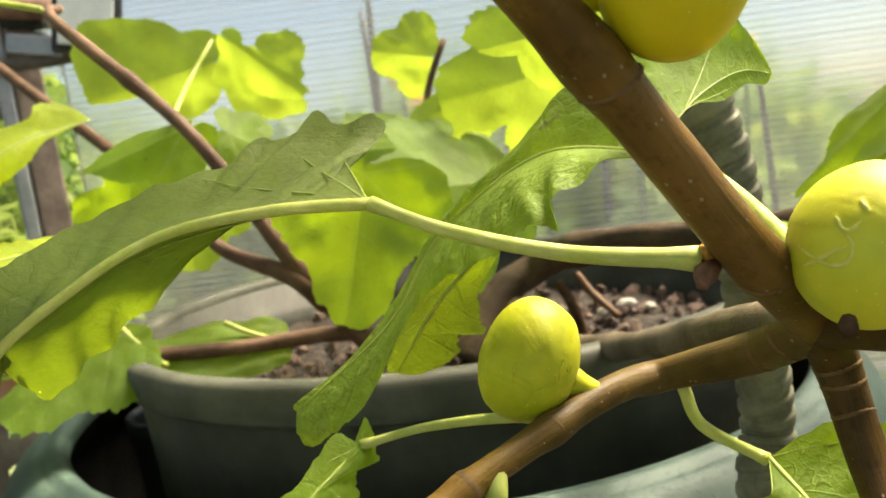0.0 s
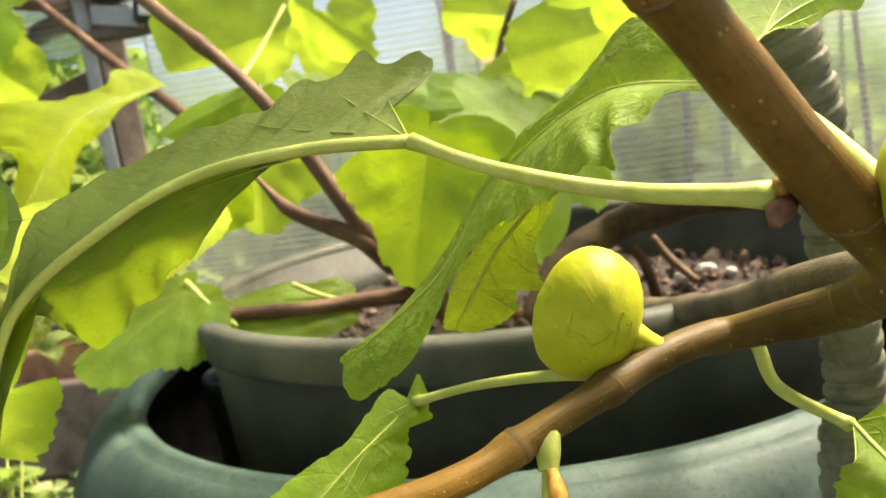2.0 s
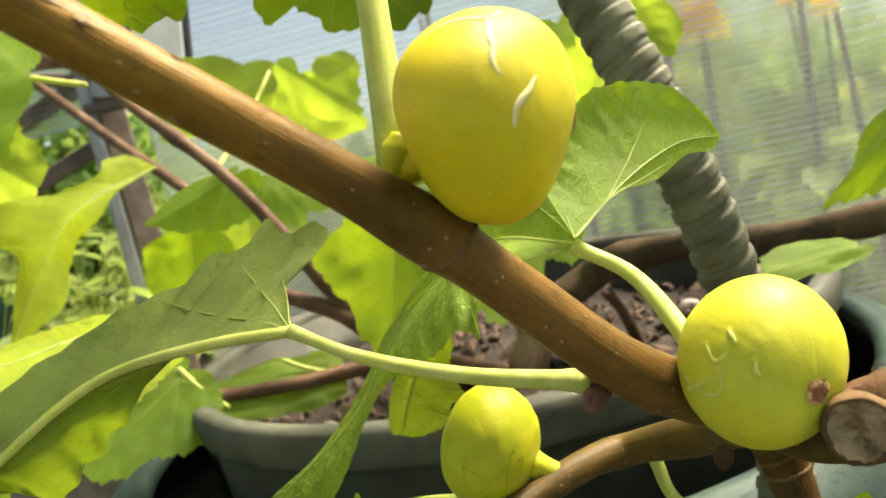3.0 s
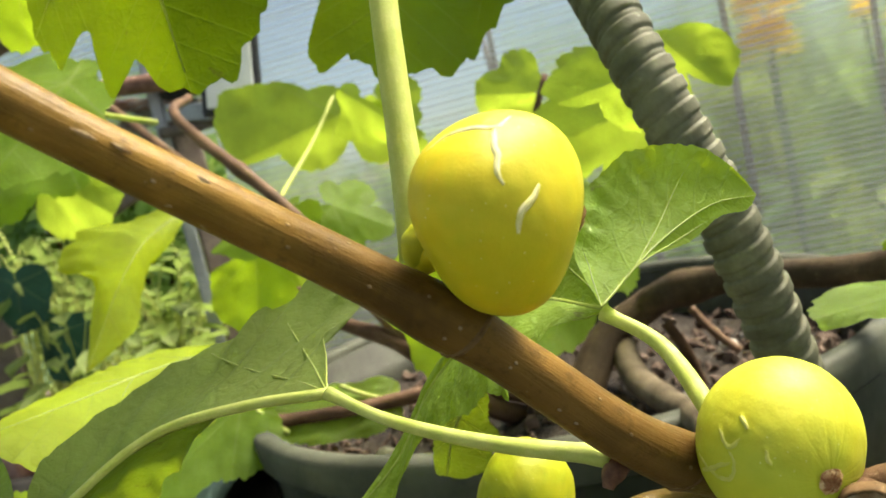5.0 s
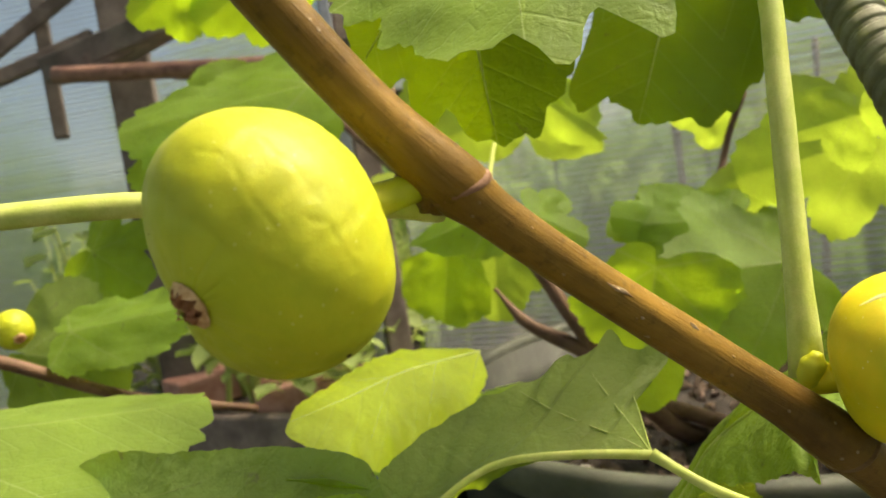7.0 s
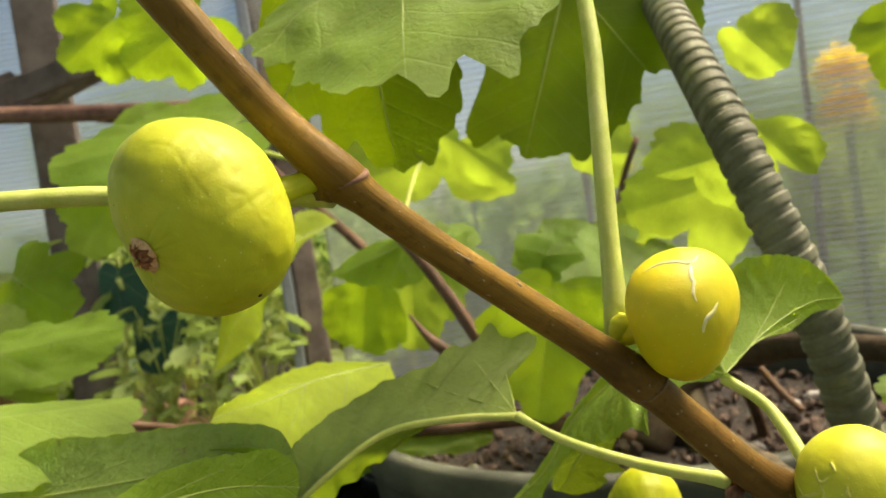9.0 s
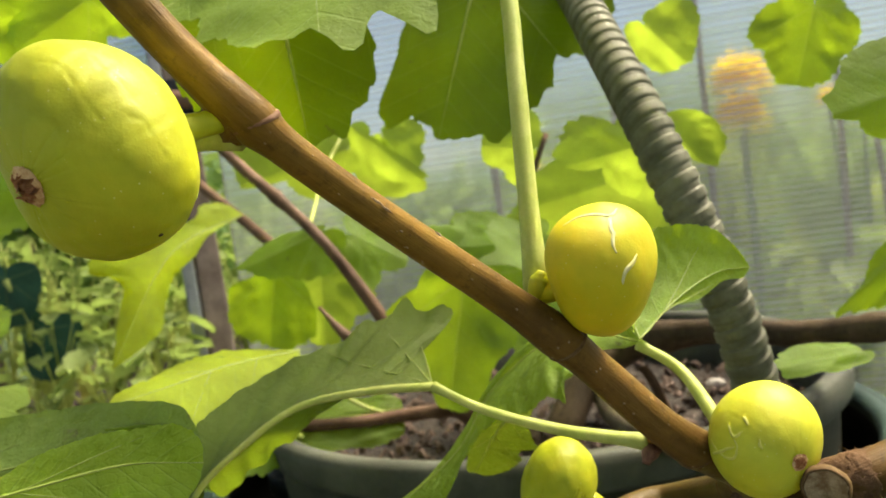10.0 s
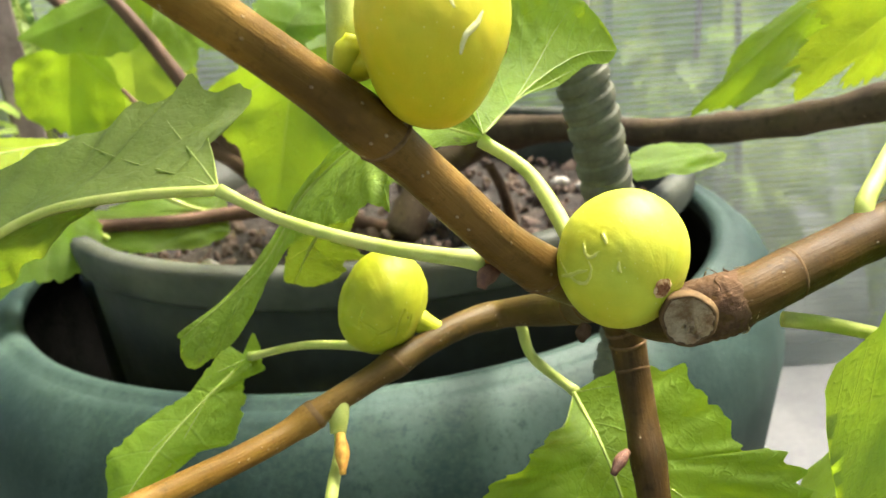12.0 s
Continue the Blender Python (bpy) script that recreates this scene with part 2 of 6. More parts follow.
RING_PINK = bark_material("young_node_scar", (0.150, 0.074, 0.040), (0.290, 0.170, 0.105), rough=0.7)
CUT_WOOD = plain_material("cut_wood", (0.34, 0.20, 0.08), (0.72, 0.55, 0.32), 330, 0.85, 1.0, 0.0012)
PETIOLE = plain_material("petiole_green", (0.43, 0.50, 0.10), (0.54, 0.58, 0.17), 160, 0.5, 0.35, 0.0003, spec=0.24)
VEIN = plain_material("leaf_vein", (0.30, 0.38, 0.06), (0.42, 0.48, 0.11), 160, 0.5, 0.3, 0.0003, spec=0.3)
BUD = plain_material("bud_scale", (0.13, 0.05, 0.03), (0.25, 0.11, 0.06), 500, 0.6, 0.6, 0.0005)
STIPULE = plain_material("dry_stipule", (0.52, 0.23, 0.025), (0.74, 0.44, 0.07), 400, 0.6, 0.5, 0.0004)
FIG_GREEN = fig_material("fig_skin_green", (0.41, 0.44, 0.013), (0.48, 0.48, 0.018), (0.31, 0.36, 0.010))
FIG_RIPE = fig_material("fig_skin_yellow", (0.56, 0.505, 0.010), (0.63, 0.50, 0.008), (0.45, 0.46, 0.010), 0.0)
FIG_PALE = fig_material("fig_skin_pale_yellow", (0.51, 0.53, 0.035), (0.57, 0.55, 0.030), (0.42, 0.47, 0.025), 0.0)
FIG_EYE = plain_material("fig_eye_bracts", (0.44, 0.14, 0.04), (0.70, 0.33, 0.13), 900, 0.7, 0.9, 0.0006)
EYE_RIM = plain_material("papery_bract", (0.60, 0.33, 0.12), (0.80, 0.55, 0.28), 900, 0.7, 0.6, 0.0003)
BLEMISH = plain_material("dark_blemish", (0.035, 0.022, 0.008), (0.10, 0.07, 0.02), 900, 0.8, 0.6, 0.0003)
CRACK = plain_material("fig_skin_split", (0.68, 0.64, 0.20), (0.82, 0.78, 0.42), 500, 0.6, 0.4, 0.0003)
SOFT_SPLIT = plain_material("fig_skin_ridge", (0.58, 0.58, 0.090), (0.68, 0.66, 0.17), 500, 0.5, 0.4, 0.0003)
CONDUIT = plain_material("ribbed_conduit", (0.105, 0.105, 0.066), (0.210, 0.205, 0.135), 70, 0.66, 0.4, 0.0004, spec=0.28)
BLACK_PLASTIC = plain_material("black_plastic", (0.029, 0.030, 0.020), (0.060, 0.061, 0.043), 14, 0.55, 0.25, 0.0005, spec=0.22)
BLUE_PLASTIC = plain_material("blue_black_plastic", (0.012, 0.018, 0.026), (0.032, 0.042, 0.056), 18, 0.5, 0.2, 0.0005, spec=0.3)
GREY_RIM = plain_material("dusty_plastic_rim", (0.054, 0.057, 0.041), (0.100, 0.103, 0.076), 22, 0.6, 0.3, 0.0005, spec=0.22)
SOIL = plain_material("potting_soil", (0.020, 0.014, 0.010), (0.060, 0.043, 0.031), 60, 0.95, 1.0, 0.006, fine_scale=260)
CHIP = plain_material("bark_chip", (0.075, 0.046, 0.033), (0.210, 0.140, 0.104), 90, 0.9, 0.8, 0.002)
PEBBLE = plain_material("pale_pebble", (0.34, 0.30, 0.26), (0.52, 0.47, 0.42), 60, 0.7, 0.5, 0.001)
TWINE = plain_material("white_twine", (0.62, 0.60, 0.54), (0.80, 0.78, 0.72), 300, 0.8, 0.8, 0.0006)
POST_WOOD = plain_material("weathered_post", (0.13, 0.095, 0.075), (0.27, 0.205, 0.17), 20, 0.8, 0.6, 0.002)
POST_DARK = plain_material("dark_timber", (0.085, 0.068, 0.056), (0.18, 0.145, 0.12), 16, 0.8, 0.6, 0.002)
ALU = plain_material("grey_strip", (0.24, 0.25, 0.27), (0.36, 0.37, 0.39), 30, 0.45, 0.2, 0.0005, metal=0.5)
RUST = plain_material("rusty_pipe", (0.14, 0.065, 0.045), (0.28, 0.15, 0.10), 45, 0.65, 0.6, 0.001, metal=0.2)
BLACK_METAL = plain_material("black_metal", (0.015, 0.015, 0.016), (0.04, 0.04, 0.042), 40, 0.5, 0.3, 0.0005, metal=0.3)
LAMP_WHITE = plain_material("lamp_face", (0.72, 0.73, 0.70), (0.84, 0.85, 0.82), 30, 0.35, 0.15, 0.0005)
BRICK = plain_material("pink_brick", (0.42, 0.19, 0.14), (0.60, 0.34, 0.26), 45, 0.9, 0.8, 0.002)
GRASS = plain_material("grass", (0.045, 0.085, 0.022), (0.11, 0.16, 0.045), 3, 0.9, 0.8, 0.03, fine_scale=40)
HERB = leaf_material("herb_leaf", (0.17, 0.285, 0.09), (0.50, 0.68, 0.15), 0.45)
HERB_PALE = leaf_material("pale_herb_leaf", (0.17, 0.24, 0.06), (0.55, 0.66, 0.10), 0.5)
HERB_BLUE = leaf_material("blue_green_leaf", (0.022, 0.07, 0.055), (0.05, 0.16, 0.09), 0.25)


def glaze_material():
    """Thick mottled celadon glaze over stoneware."""
    m = Nodes("green_glaze")
    vec = m.coord("Object")
    flow = m.noise(m.coord("Object", (1.0, 1.0, 0.35)), 9, 4, 0.6)
    spk = m.noise(vec, 260, 4, 0.75)
    col = m.ramp(flow, ((0.34, (0.011, 0.025, 0.020)), (0.5, (0.026, 0.047, 0.037)), (0.66, (0.058, 0.090, 0.072))))
    col = m.mix(m.math("MULTIPLY", m.step(spk, 0.48, 0.68), 0.28), col, (0.075, 0.106, 0.086))
    col = m.mix(m.math("MULTIPLY", m.step(spk, 0.48, 0.36), 0.8), col, (0.016, 0.036, 0.032))
    return m.done(col, m.math("ADD", 0.44, m.math("MULTIPLY", spk, 0.22)), m.bump(m.math("ADD", flow, m.math("MULTIPLY", spk, 0.3)), 0.25, 0.004), spec=0.20)


def polycarbonate_material(name, pale, dull):
    """Twin-wall sheet: milky, with fine level flutes, the outdoors showing blurred through it."""
    m = Nodes(name)
    vec = m.coord("Object")
    sep = m.add("SeparateXYZ")
    m.link(vec, sep.inputs[0])
    saw = m.math("FRACT", m.math("MULTIPLY", sep.outputs[2], 92.0))
    rib = m.step(m.math("ABSOLUTE", m.math("SUBTRACT", saw, 0.5)), 0.20, 0.05)
    dirt = m.noise(m.coord("Object", (3.0, 1.0, 0.8)), 4, 4, 0.65)
    clear = m.add("BsdfRefraction")
    clear.inputs["Color"].default_value = (0.95, 0.97, 0.97, 1)
    clear.inputs["Roughness"].default_value, clear.inputs["IOR"].default_value = 0.25, 1.10
    flute = m.noise(m.coord("Object", (0.002, 0.002, 1.0)), 210, 1, 0.5)
    m.link(m.bump(flute, 1.0, 0.0060), clear.inputs["Normal"])
    milk = m.add("BsdfTranslucent")
    m.link(m.mix(dirt, pale, dull), milk.inputs[0])
    white = m.add("BsdfDiffuse")
    white.inputs[0].default_value = (0.62, 0.64, 0.64, 1)
    a = m.add("MixShader")
    m.put(a.inputs[0], m.math("ADD", 0.07, m.math("ADD", m.math("MULTIPLY", rib, 0.15), m.math("MULTIPLY", dirt, 0.11))))
    m.link(clear.outputs[0], a.inputs[1])
    m.link(milk.outputs[0], a.inputs[2])
    b = m.add("MixShader")
    m.put(b.inputs[0], m.math("ADD", 0.03, m.math("MULTIPLY", rib, 0.18)))
    m.link(a.outputs[0], b.inputs[1])
    m.link(white.outputs[0], b.inputs[2])
    m.link(b.outputs[0], m.out.inputs[0])
    return m.mat


GLAZE = glaze_material()
POLY = polycarbonate_material("polycarbonate_wall", (0.58, 0.60, 0.61), (0.42, 0.45, 0.43))
POLY_ROOF = polycarbonate_material("polycarbonate_roof", (0.50, 0.52, 0.55), (0.32, 0.34, 0.35))


def petal_material():
    """Thin orange-yellow petals that the sun shines through."""
    m = Nodes("orange_petal")
    n = m.noise(m.coord("Object"), 14, 3)
    m.done(m.mix(n, (0.95, 0.62, 0.0), (1.0, 0.74, 0.0)), 0.5)
    t = m.add("BsdfTranslucent")
    t.inputs[0].default_value = (1.0, 0.80, 0.0, 1)
    s = m.add("MixShader")
    s.inputs[0].default_value = 0.6
    m.link(m.bsdf.outputs[0], s.inputs[1])
    m.link(t.outputs[0], s.inputs[2])
    m.link(s.outputs[0], m.out.inputs[0])
    return m.mat


ORANGE = petal_material()
STEM = plain_material("green_stem", (0.10, 0.17, 0.04), (0.18, 0.26, 0.07), 60, 0.6, 0.4, 0.001)
# Near-black because the shade inside the pot is put into this colour.
POT_INSIDE = plain_material("shaded_inside", (0.016, 0.016, 0.014), (0.034, 0.033, 0.029), 25, 0.9, 0.5, 0.002, spec=0.08)


# ---------------------------------------------------------------- builders
def part(name, bm, material, parent=None, label="", smooth=True):
    """Links a bmesh as one mesh object, under a thing or a part."""
    me = bpy.data.meshes.new(name)
    if smooth:
        for f in bm.faces:
            f.smooth = True
    bm.to_mesh(me)
    bm.free()
    me.materials.append(material)
    ob = new(name, me)
    ob.parent = parent
    if label:
        ob["label"] = label
    return ob


def spline(points, n):
    """n + 1 even points on a smooth curve through the given ones."""
    p = [Vector(q) for q in points]
    if len(p) == 2:
        return [p[0].lerp(p[1], i / n) for i in range(n + 1)]
    q = [2 * p[0] - p[1], *p, 2 * p[-1] - p[-2]]
    fine = []
    for i in range(len(p) - 1):
        a, b, c, d = q[i:i + 4]
        for k in range(24):
            s = k / 24
            fine.append(0.5 * (2 * b + (c - a) * s + (2 * a - 5 * b + 4 * c - d) * s * s + (3 * b - a - 3 * c + d) * s ** 3))
    fine.append(p[-1])
    run = [0.0]
    for a, b in zip(fine, fine[1:]):
        run.append(run[-1] + (b - a).length)
    out, j = [], 0
    for i in range(n + 1):
        want = run[-1] * i / n
        while j < len(run) - 2 and run[j + 1] < want:
            j += 1
        seg = max(run[j + 1] - run[j], 1e-9)
        out.append(fine[j].lerp(fine[j + 1], min(1, max(0, (want - run[j]) / seg))))
    return out


def between(values, s):
    """A value at s (0 to 1) along evenly spread ones."""
    if not isinstance(values, (tuple, list)):
        return values
    f = s * (len(values) - 1)
    i = min(int(f), len(values) - 2)
    k = f - i
    k = k * k * (3 - 2 * k)
    return values[i] * (1 - k) + values[i + 1] * k


def frames(path):
    """Tangent and two cross directions along a path, without twist."""
    out, side = [], None
    for i, p in enumerate(path):
        t = (path[min(i + 1, len(path) - 1)] - path[max(i - 1, 0)]).normalized()
        if side is None:
            side = t.orthogonal().normalized()
        side = (side - t * side.dot(t)).normalized()
        out.append((p, t, side, t.cross(side)))
    return out


def tube_bm(points, radii, n=24, around=12, rough=0.0, seed=0.0, bumps=(), bm=None):
    """A round stem along a curve. bumps: (place along it, height, width before, width after), swellings such as nodes."""
    bm = bm or bmesh.new()
    uvs = bm.loops.layers.uv.verify()
    rings, girth = [], 6.28 * between(radii, 0.5)
    path = spline(points, n)
    length = sum((q - p).length for p, q in zip(path, path[1:]))
    for i, (p, t, a, b) in enumerate(frames(path)):
        s = i / n
        r = between(radii, s)
        for at, h, *w in bumps:
            r += h * math.exp(-((s - at) / (w[0] if s < at else w[-1])) ** 2)
        ring = []
        for k in range(around):
            c = 2 * math.pi * k / around
            d = a * math.cos(c) + b * math.sin(c)
            rr = r * (1 + rough * noise.noise((p + d * r) * 120 + Vector((seed, 0, 0))))
            ring.append(bm.verts.new(p + d * rr))
        rings.append(ring)
    for i, (r0, r1) in enumerate(zip(rings, rings[1:])):
        for k in range(around):
            f = bm.faces.new((r0[k], r0[(k + 1) % around], r1[(k + 1) % around], r1[k]))
            for loop, (u, v) in zip(f.loops, ((k, i), (k + 1, i), (k + 1, i + 1), (k, i + 1))):
                loop[uvs].uv = (u / around * girth, v / n * length)
    for ring, way in ((rings[0], -1), (rings[-1], 1)):
        bm.faces.new(ring[::-1] if way < 0 else ring)
    return bm


def ring_bm(points, at, radius, thick, height, seed=1.0, slant=(0, 0, 0)):
    """A raised scar ring round a stem, at a place along its curve."""
    path = spline(points, 60)
    p, t, a, b = frames(path)[int(at * 60)]
    bm = bmesh.new()
    rows = []
    for j in range(7):
        v = j / 6 * math.pi
        row = []
        for k in range(20):
            c = 2 * math.pi * k / 20
            d = a * math.cos(c) + b * math.sin(c)
            w = 1 + 0.5 * noise.noise(d * 3 + Vector((seed, j * 0.2, 0)))
            row.append(bm.verts.new(p + d * (radius + height * math.sin(v) * w) + t * (thick * (v / math.pi - 0.5) + 0.0003 * math.sin(2 * c + seed) + radius * d.dot(Vector(slant)))))
        rows.append(row)
    for r0, r1 in zip(rows, rows[1:]):
        for k in range(20):
            bm.faces.new((r0[k], r0[(k + 1) % 20], r1[(k + 1) % 20], r1[k]))
    return bm


def lathe_bm(profile, centre, around=96, wobble=0.0):
    """A turned body: (radius, height) pairs round an upright axis."""
    bm = bmesh.new()
    rows = []
    for r, z in profile:
        row = []
        for k in range(around):
            c = 2 * math.pi * k / around
            w = 1 + wobble * math.sin(3 * c + 1.0) + wobble * 0.6 * math.sin(5 * c)
            row.append(bm.verts.new((centre[0] + r * w * math.cos(c), centre[1] + r * w * math.sin(c), z)))
        rows.append(row)
    for r0, r1 in zip(rows, rows[1:]):
        for k in range(around):
            bm.faces.new((r0[k], r0[(k + 1) % around], r1[(k + 1) % around], r1[k]))
    bmesh.ops.recalc_face_normals(bm, faces=bm.faces[:])
    return bm


def box_bm(size, bevel=0.004, m=None):
    bm = bmesh.new()
    bmesh.ops.create_cube(bm, size=1.0)
    bmesh.ops.scale(bm, vec=size, verts=bm.verts[:])
    if bevel:
        bmesh.ops.bevel(bm, geom=bm.edges[:], offset=bevel, segments=2, affect="EDGES", profile=0.5)
    if m is not None:
        bmesh.ops.transform(bm, matrix=m, verts=bm.verts[:])
    return bm


def beam_bm(a, b, width, depth, bevel=0.004):
    """A squared timber from a to b."""
    a, b = Vector(a), Vector(b)
    m = Matrix.Translation((a + b) / 2) @ (b - a).to_track_quat("Z", "Y").to_matrix().to_4x4()
    return box_bm((width, depth, (b - a).length), bevel, m)


def drawn(theta, outline):
    """The radius of an outline given as (degrees from the midrib, radius) pairs."""
    d = math.degrees(theta)
    pairs = [(-190, 0.06), *outline, (190, 0.06)]
    for (a, r), (b, q) in zip(pairs, pairs[1:]):
        if a <= d <= b:
            return r + (q - r) * (d - a) / max(b - a, 0.01)
    return 0.06


def lobed(theta, lobes, floor, teeth, seed, outline=None):
    """The radius of a lobed leaf's outline at an angle from its midrib."""
    if outline:
        wave = 0.35 * math.sin(theta * 43 + seed * 2.3) + 2.2 * noise.noise(Vector((theta * 9.0, seed, 2.3))) + 1.2 * noise.noise(Vector((theta * 26.0, seed, 5.3)))
        return drawn(theta, outline) * (1 + 0.8 * teeth * wave)
    floor = floor if not isinstance(floor, tuple) else floor[0] if theta > 0 else floor[1]
    r = floor * (0.30 + 0.70 * (0.5 + 0.5 * math.cos(max(0.0, abs(theta) - 1.7) * 2.15)))
    for i, (a, length, w) in enumerate(lobes):
        if i:
            a, length = a + 0.12 * math.sin(seed * 5.1 + i * 2.0), length * (1 + 0.10 * math.sin(seed * 3.7 + i * 1.3))
        d = (theta - a) / w
        if abs(d) < math.pi / 2:
            r = max(r, length * math.cos(d) ** 0.62)
    wave = 1 - 2 * abs((theta * 5.2 + seed * 0.37) % 1.0 - 0.4) + 0.7 * math.sin(theta * 57 + seed * 2.3)
    wave += 2.2 * noise.noise(Vector((theta * 2.1, seed, 0.3))) + 1.6 * noise.noise(Vector((theta * 6.0, seed, 2.3)))
    return r * (1 + teeth * wave)


FIVE = ((0.0, 1.0, 0.50), (0.88, 0.88, 0.46), (-0.88, 0.88, 0.46), (1.85, 0.56, 0.55), (-1.85, 0.56, 0.55))
THREE = ((0.0, 1.0, 0.74), (0.98, 0.80, 0.66), (-0.98, 0.80, 0.66))
SIMPLE = ((0.0, 1.0, 1.05), (0.88, 0.66, 0.9), (-0.88, 0.66, 0.9))


def leaf_bm(mid, left, right, width=1.0, lobes=FIVE, floor=0.42, teeth=0.030, seed=0.0, wave=0.02, cup=0.0, back=None, outline=None):
    """A leaf blade. mid: points of its midrib from the stalk to the tip; left, right: the way in which each half spreads from the
    midrib (one direction, or one at the stalk and one at the tip); cup bends the halves; back: the way in which the ears run."""
    bm = bmesh.new()
    uvs = bm.loops.layers.uv.new("UVMap")
    path = spline(mid, 60)
    length = sum((b - a).length for a, b in zip(path, path[1:]))
    start = Vector(back).normalized() if back else (path[0] - path[3]).normalized()

    def way(side, s):
        if isinstance(side[0], (tuple, list)):
            return Vector(side[0]).lerp(Vector(side[1]), s).normalized()
        return Vector(side).normalized()

    def place(x, y):
        s = min(1.0, max(0.0, x))
        f = s * 60
        i = min(int(f), 59)
        p = path[i].lerp(path[i + 1], f - i)
        t = (path[i + 1] - path[i]).normalized()
        if x < 0:
            p = path[0] + start * (-x * length)
        side = way(left if y > 0 else right, s)
        n = t.cross(side) * (1 if y > 0 else -1)
        wide = width if not isinstance(width, tuple) else width[0] if y > 0 else width[1]
        reach = abs(y) * length * wide
        p = p + side * reach * math.cos(cup * abs(y)) + n * reach * math.sin(cup * abs(y))
        w = wave * length * noise.noise(Vector((x * 2.6 + seed * 3.1, y * 2.6, seed))) + 0.35 * wave * length * noise.noise(Vector((x * 7 + seed, y * 7, seed * 1.7)))
        p = p + n * w * min(1.0, 3.0 * abs(y) + 0.15)
        return p

    na, nr = (240, 13) if outline else (168, 13)
    verts, flat = [], []
    centre = bm.verts.new(place(0, 0))
    for j in range(1, nr + 1):
        row, frow = [], []
        for k in range(na + 1):
            th = math.pi * 0.965 * (2 * k / na - 1)
            r = lobed(th, lobes, floor, teeth * (j / nr) ** 3, seed, outline) * (j / nr) ** 0.9
            x, y = r * math.cos(th), r * math.sin(th)
            row.append(bm.verts.new(place(x, y)))
            frow.append((x, y))
        verts.append(row), flat.append(frow)
    flat_of = {centre: (0.0, 0.0)}
    for row, frow in zip(verts, flat):
        flat_of.update(zip(row, frow))
    for k in range(na):
        bm.faces.new((centre, verts[0][k], verts[0][k + 1]))
        for j in range(nr - 1):
            bm.faces.new((verts[j][k], verts[j + 1][k], verts[j + 1][k + 1], verts[j][k + 1]))
    for f in bm.faces:
        for loop in f.loops:
            x, y = flat_of[loop.vert]
            loop[uvs].uv = (0.5 + x / 3, 0.5 + y / 3)
    return bm, place


def leaf(parent, mid, left, right, material, stalk=None, stalk_r=(0.0021, 0.0016), ribs=((0.0, 0.97), (0.88, 0.72), (-0.88, 0.72)), label="", rib_r=0.0011, **shape):
    """A leaf with its blade, its raised veins and its stalk."""
    bm, place = leaf_bm(mid, left, right, **shape)
    blade = part("leaf", bm, material, parent, label)
    if ribs:
        for a, l in ribs:
            l = min(l, 0.9 * lobed(a, shape.get("lobes", FIVE), shape.get("floor", 0.42), 0.0, shape.get("seed", 0.0), shape.get("outline")))
            pts = [place(l * s * math.cos(a), l * s * math.sin(a)) for s in (0.0, 0.2, 0.4, 0.6, 0.8, 1.0)]
            k = 1.0 if a == 0 else 0.6
            part("vein", tube_bm(pts, (rib_r * k, 0.7 * rib_r * k, 0.2 * rib_r), 22, 7), VEIN, blade)
    if stalk:
        part("leaf_stalk", tube_bm(stalk, stalk_r, 22, 12, 0.05, 2.0, ((0.0, stalk_r[0] * 0.35, 0.06), (1.0, 0.0004, 0.05))), PETIOLE, blade)
    return blade


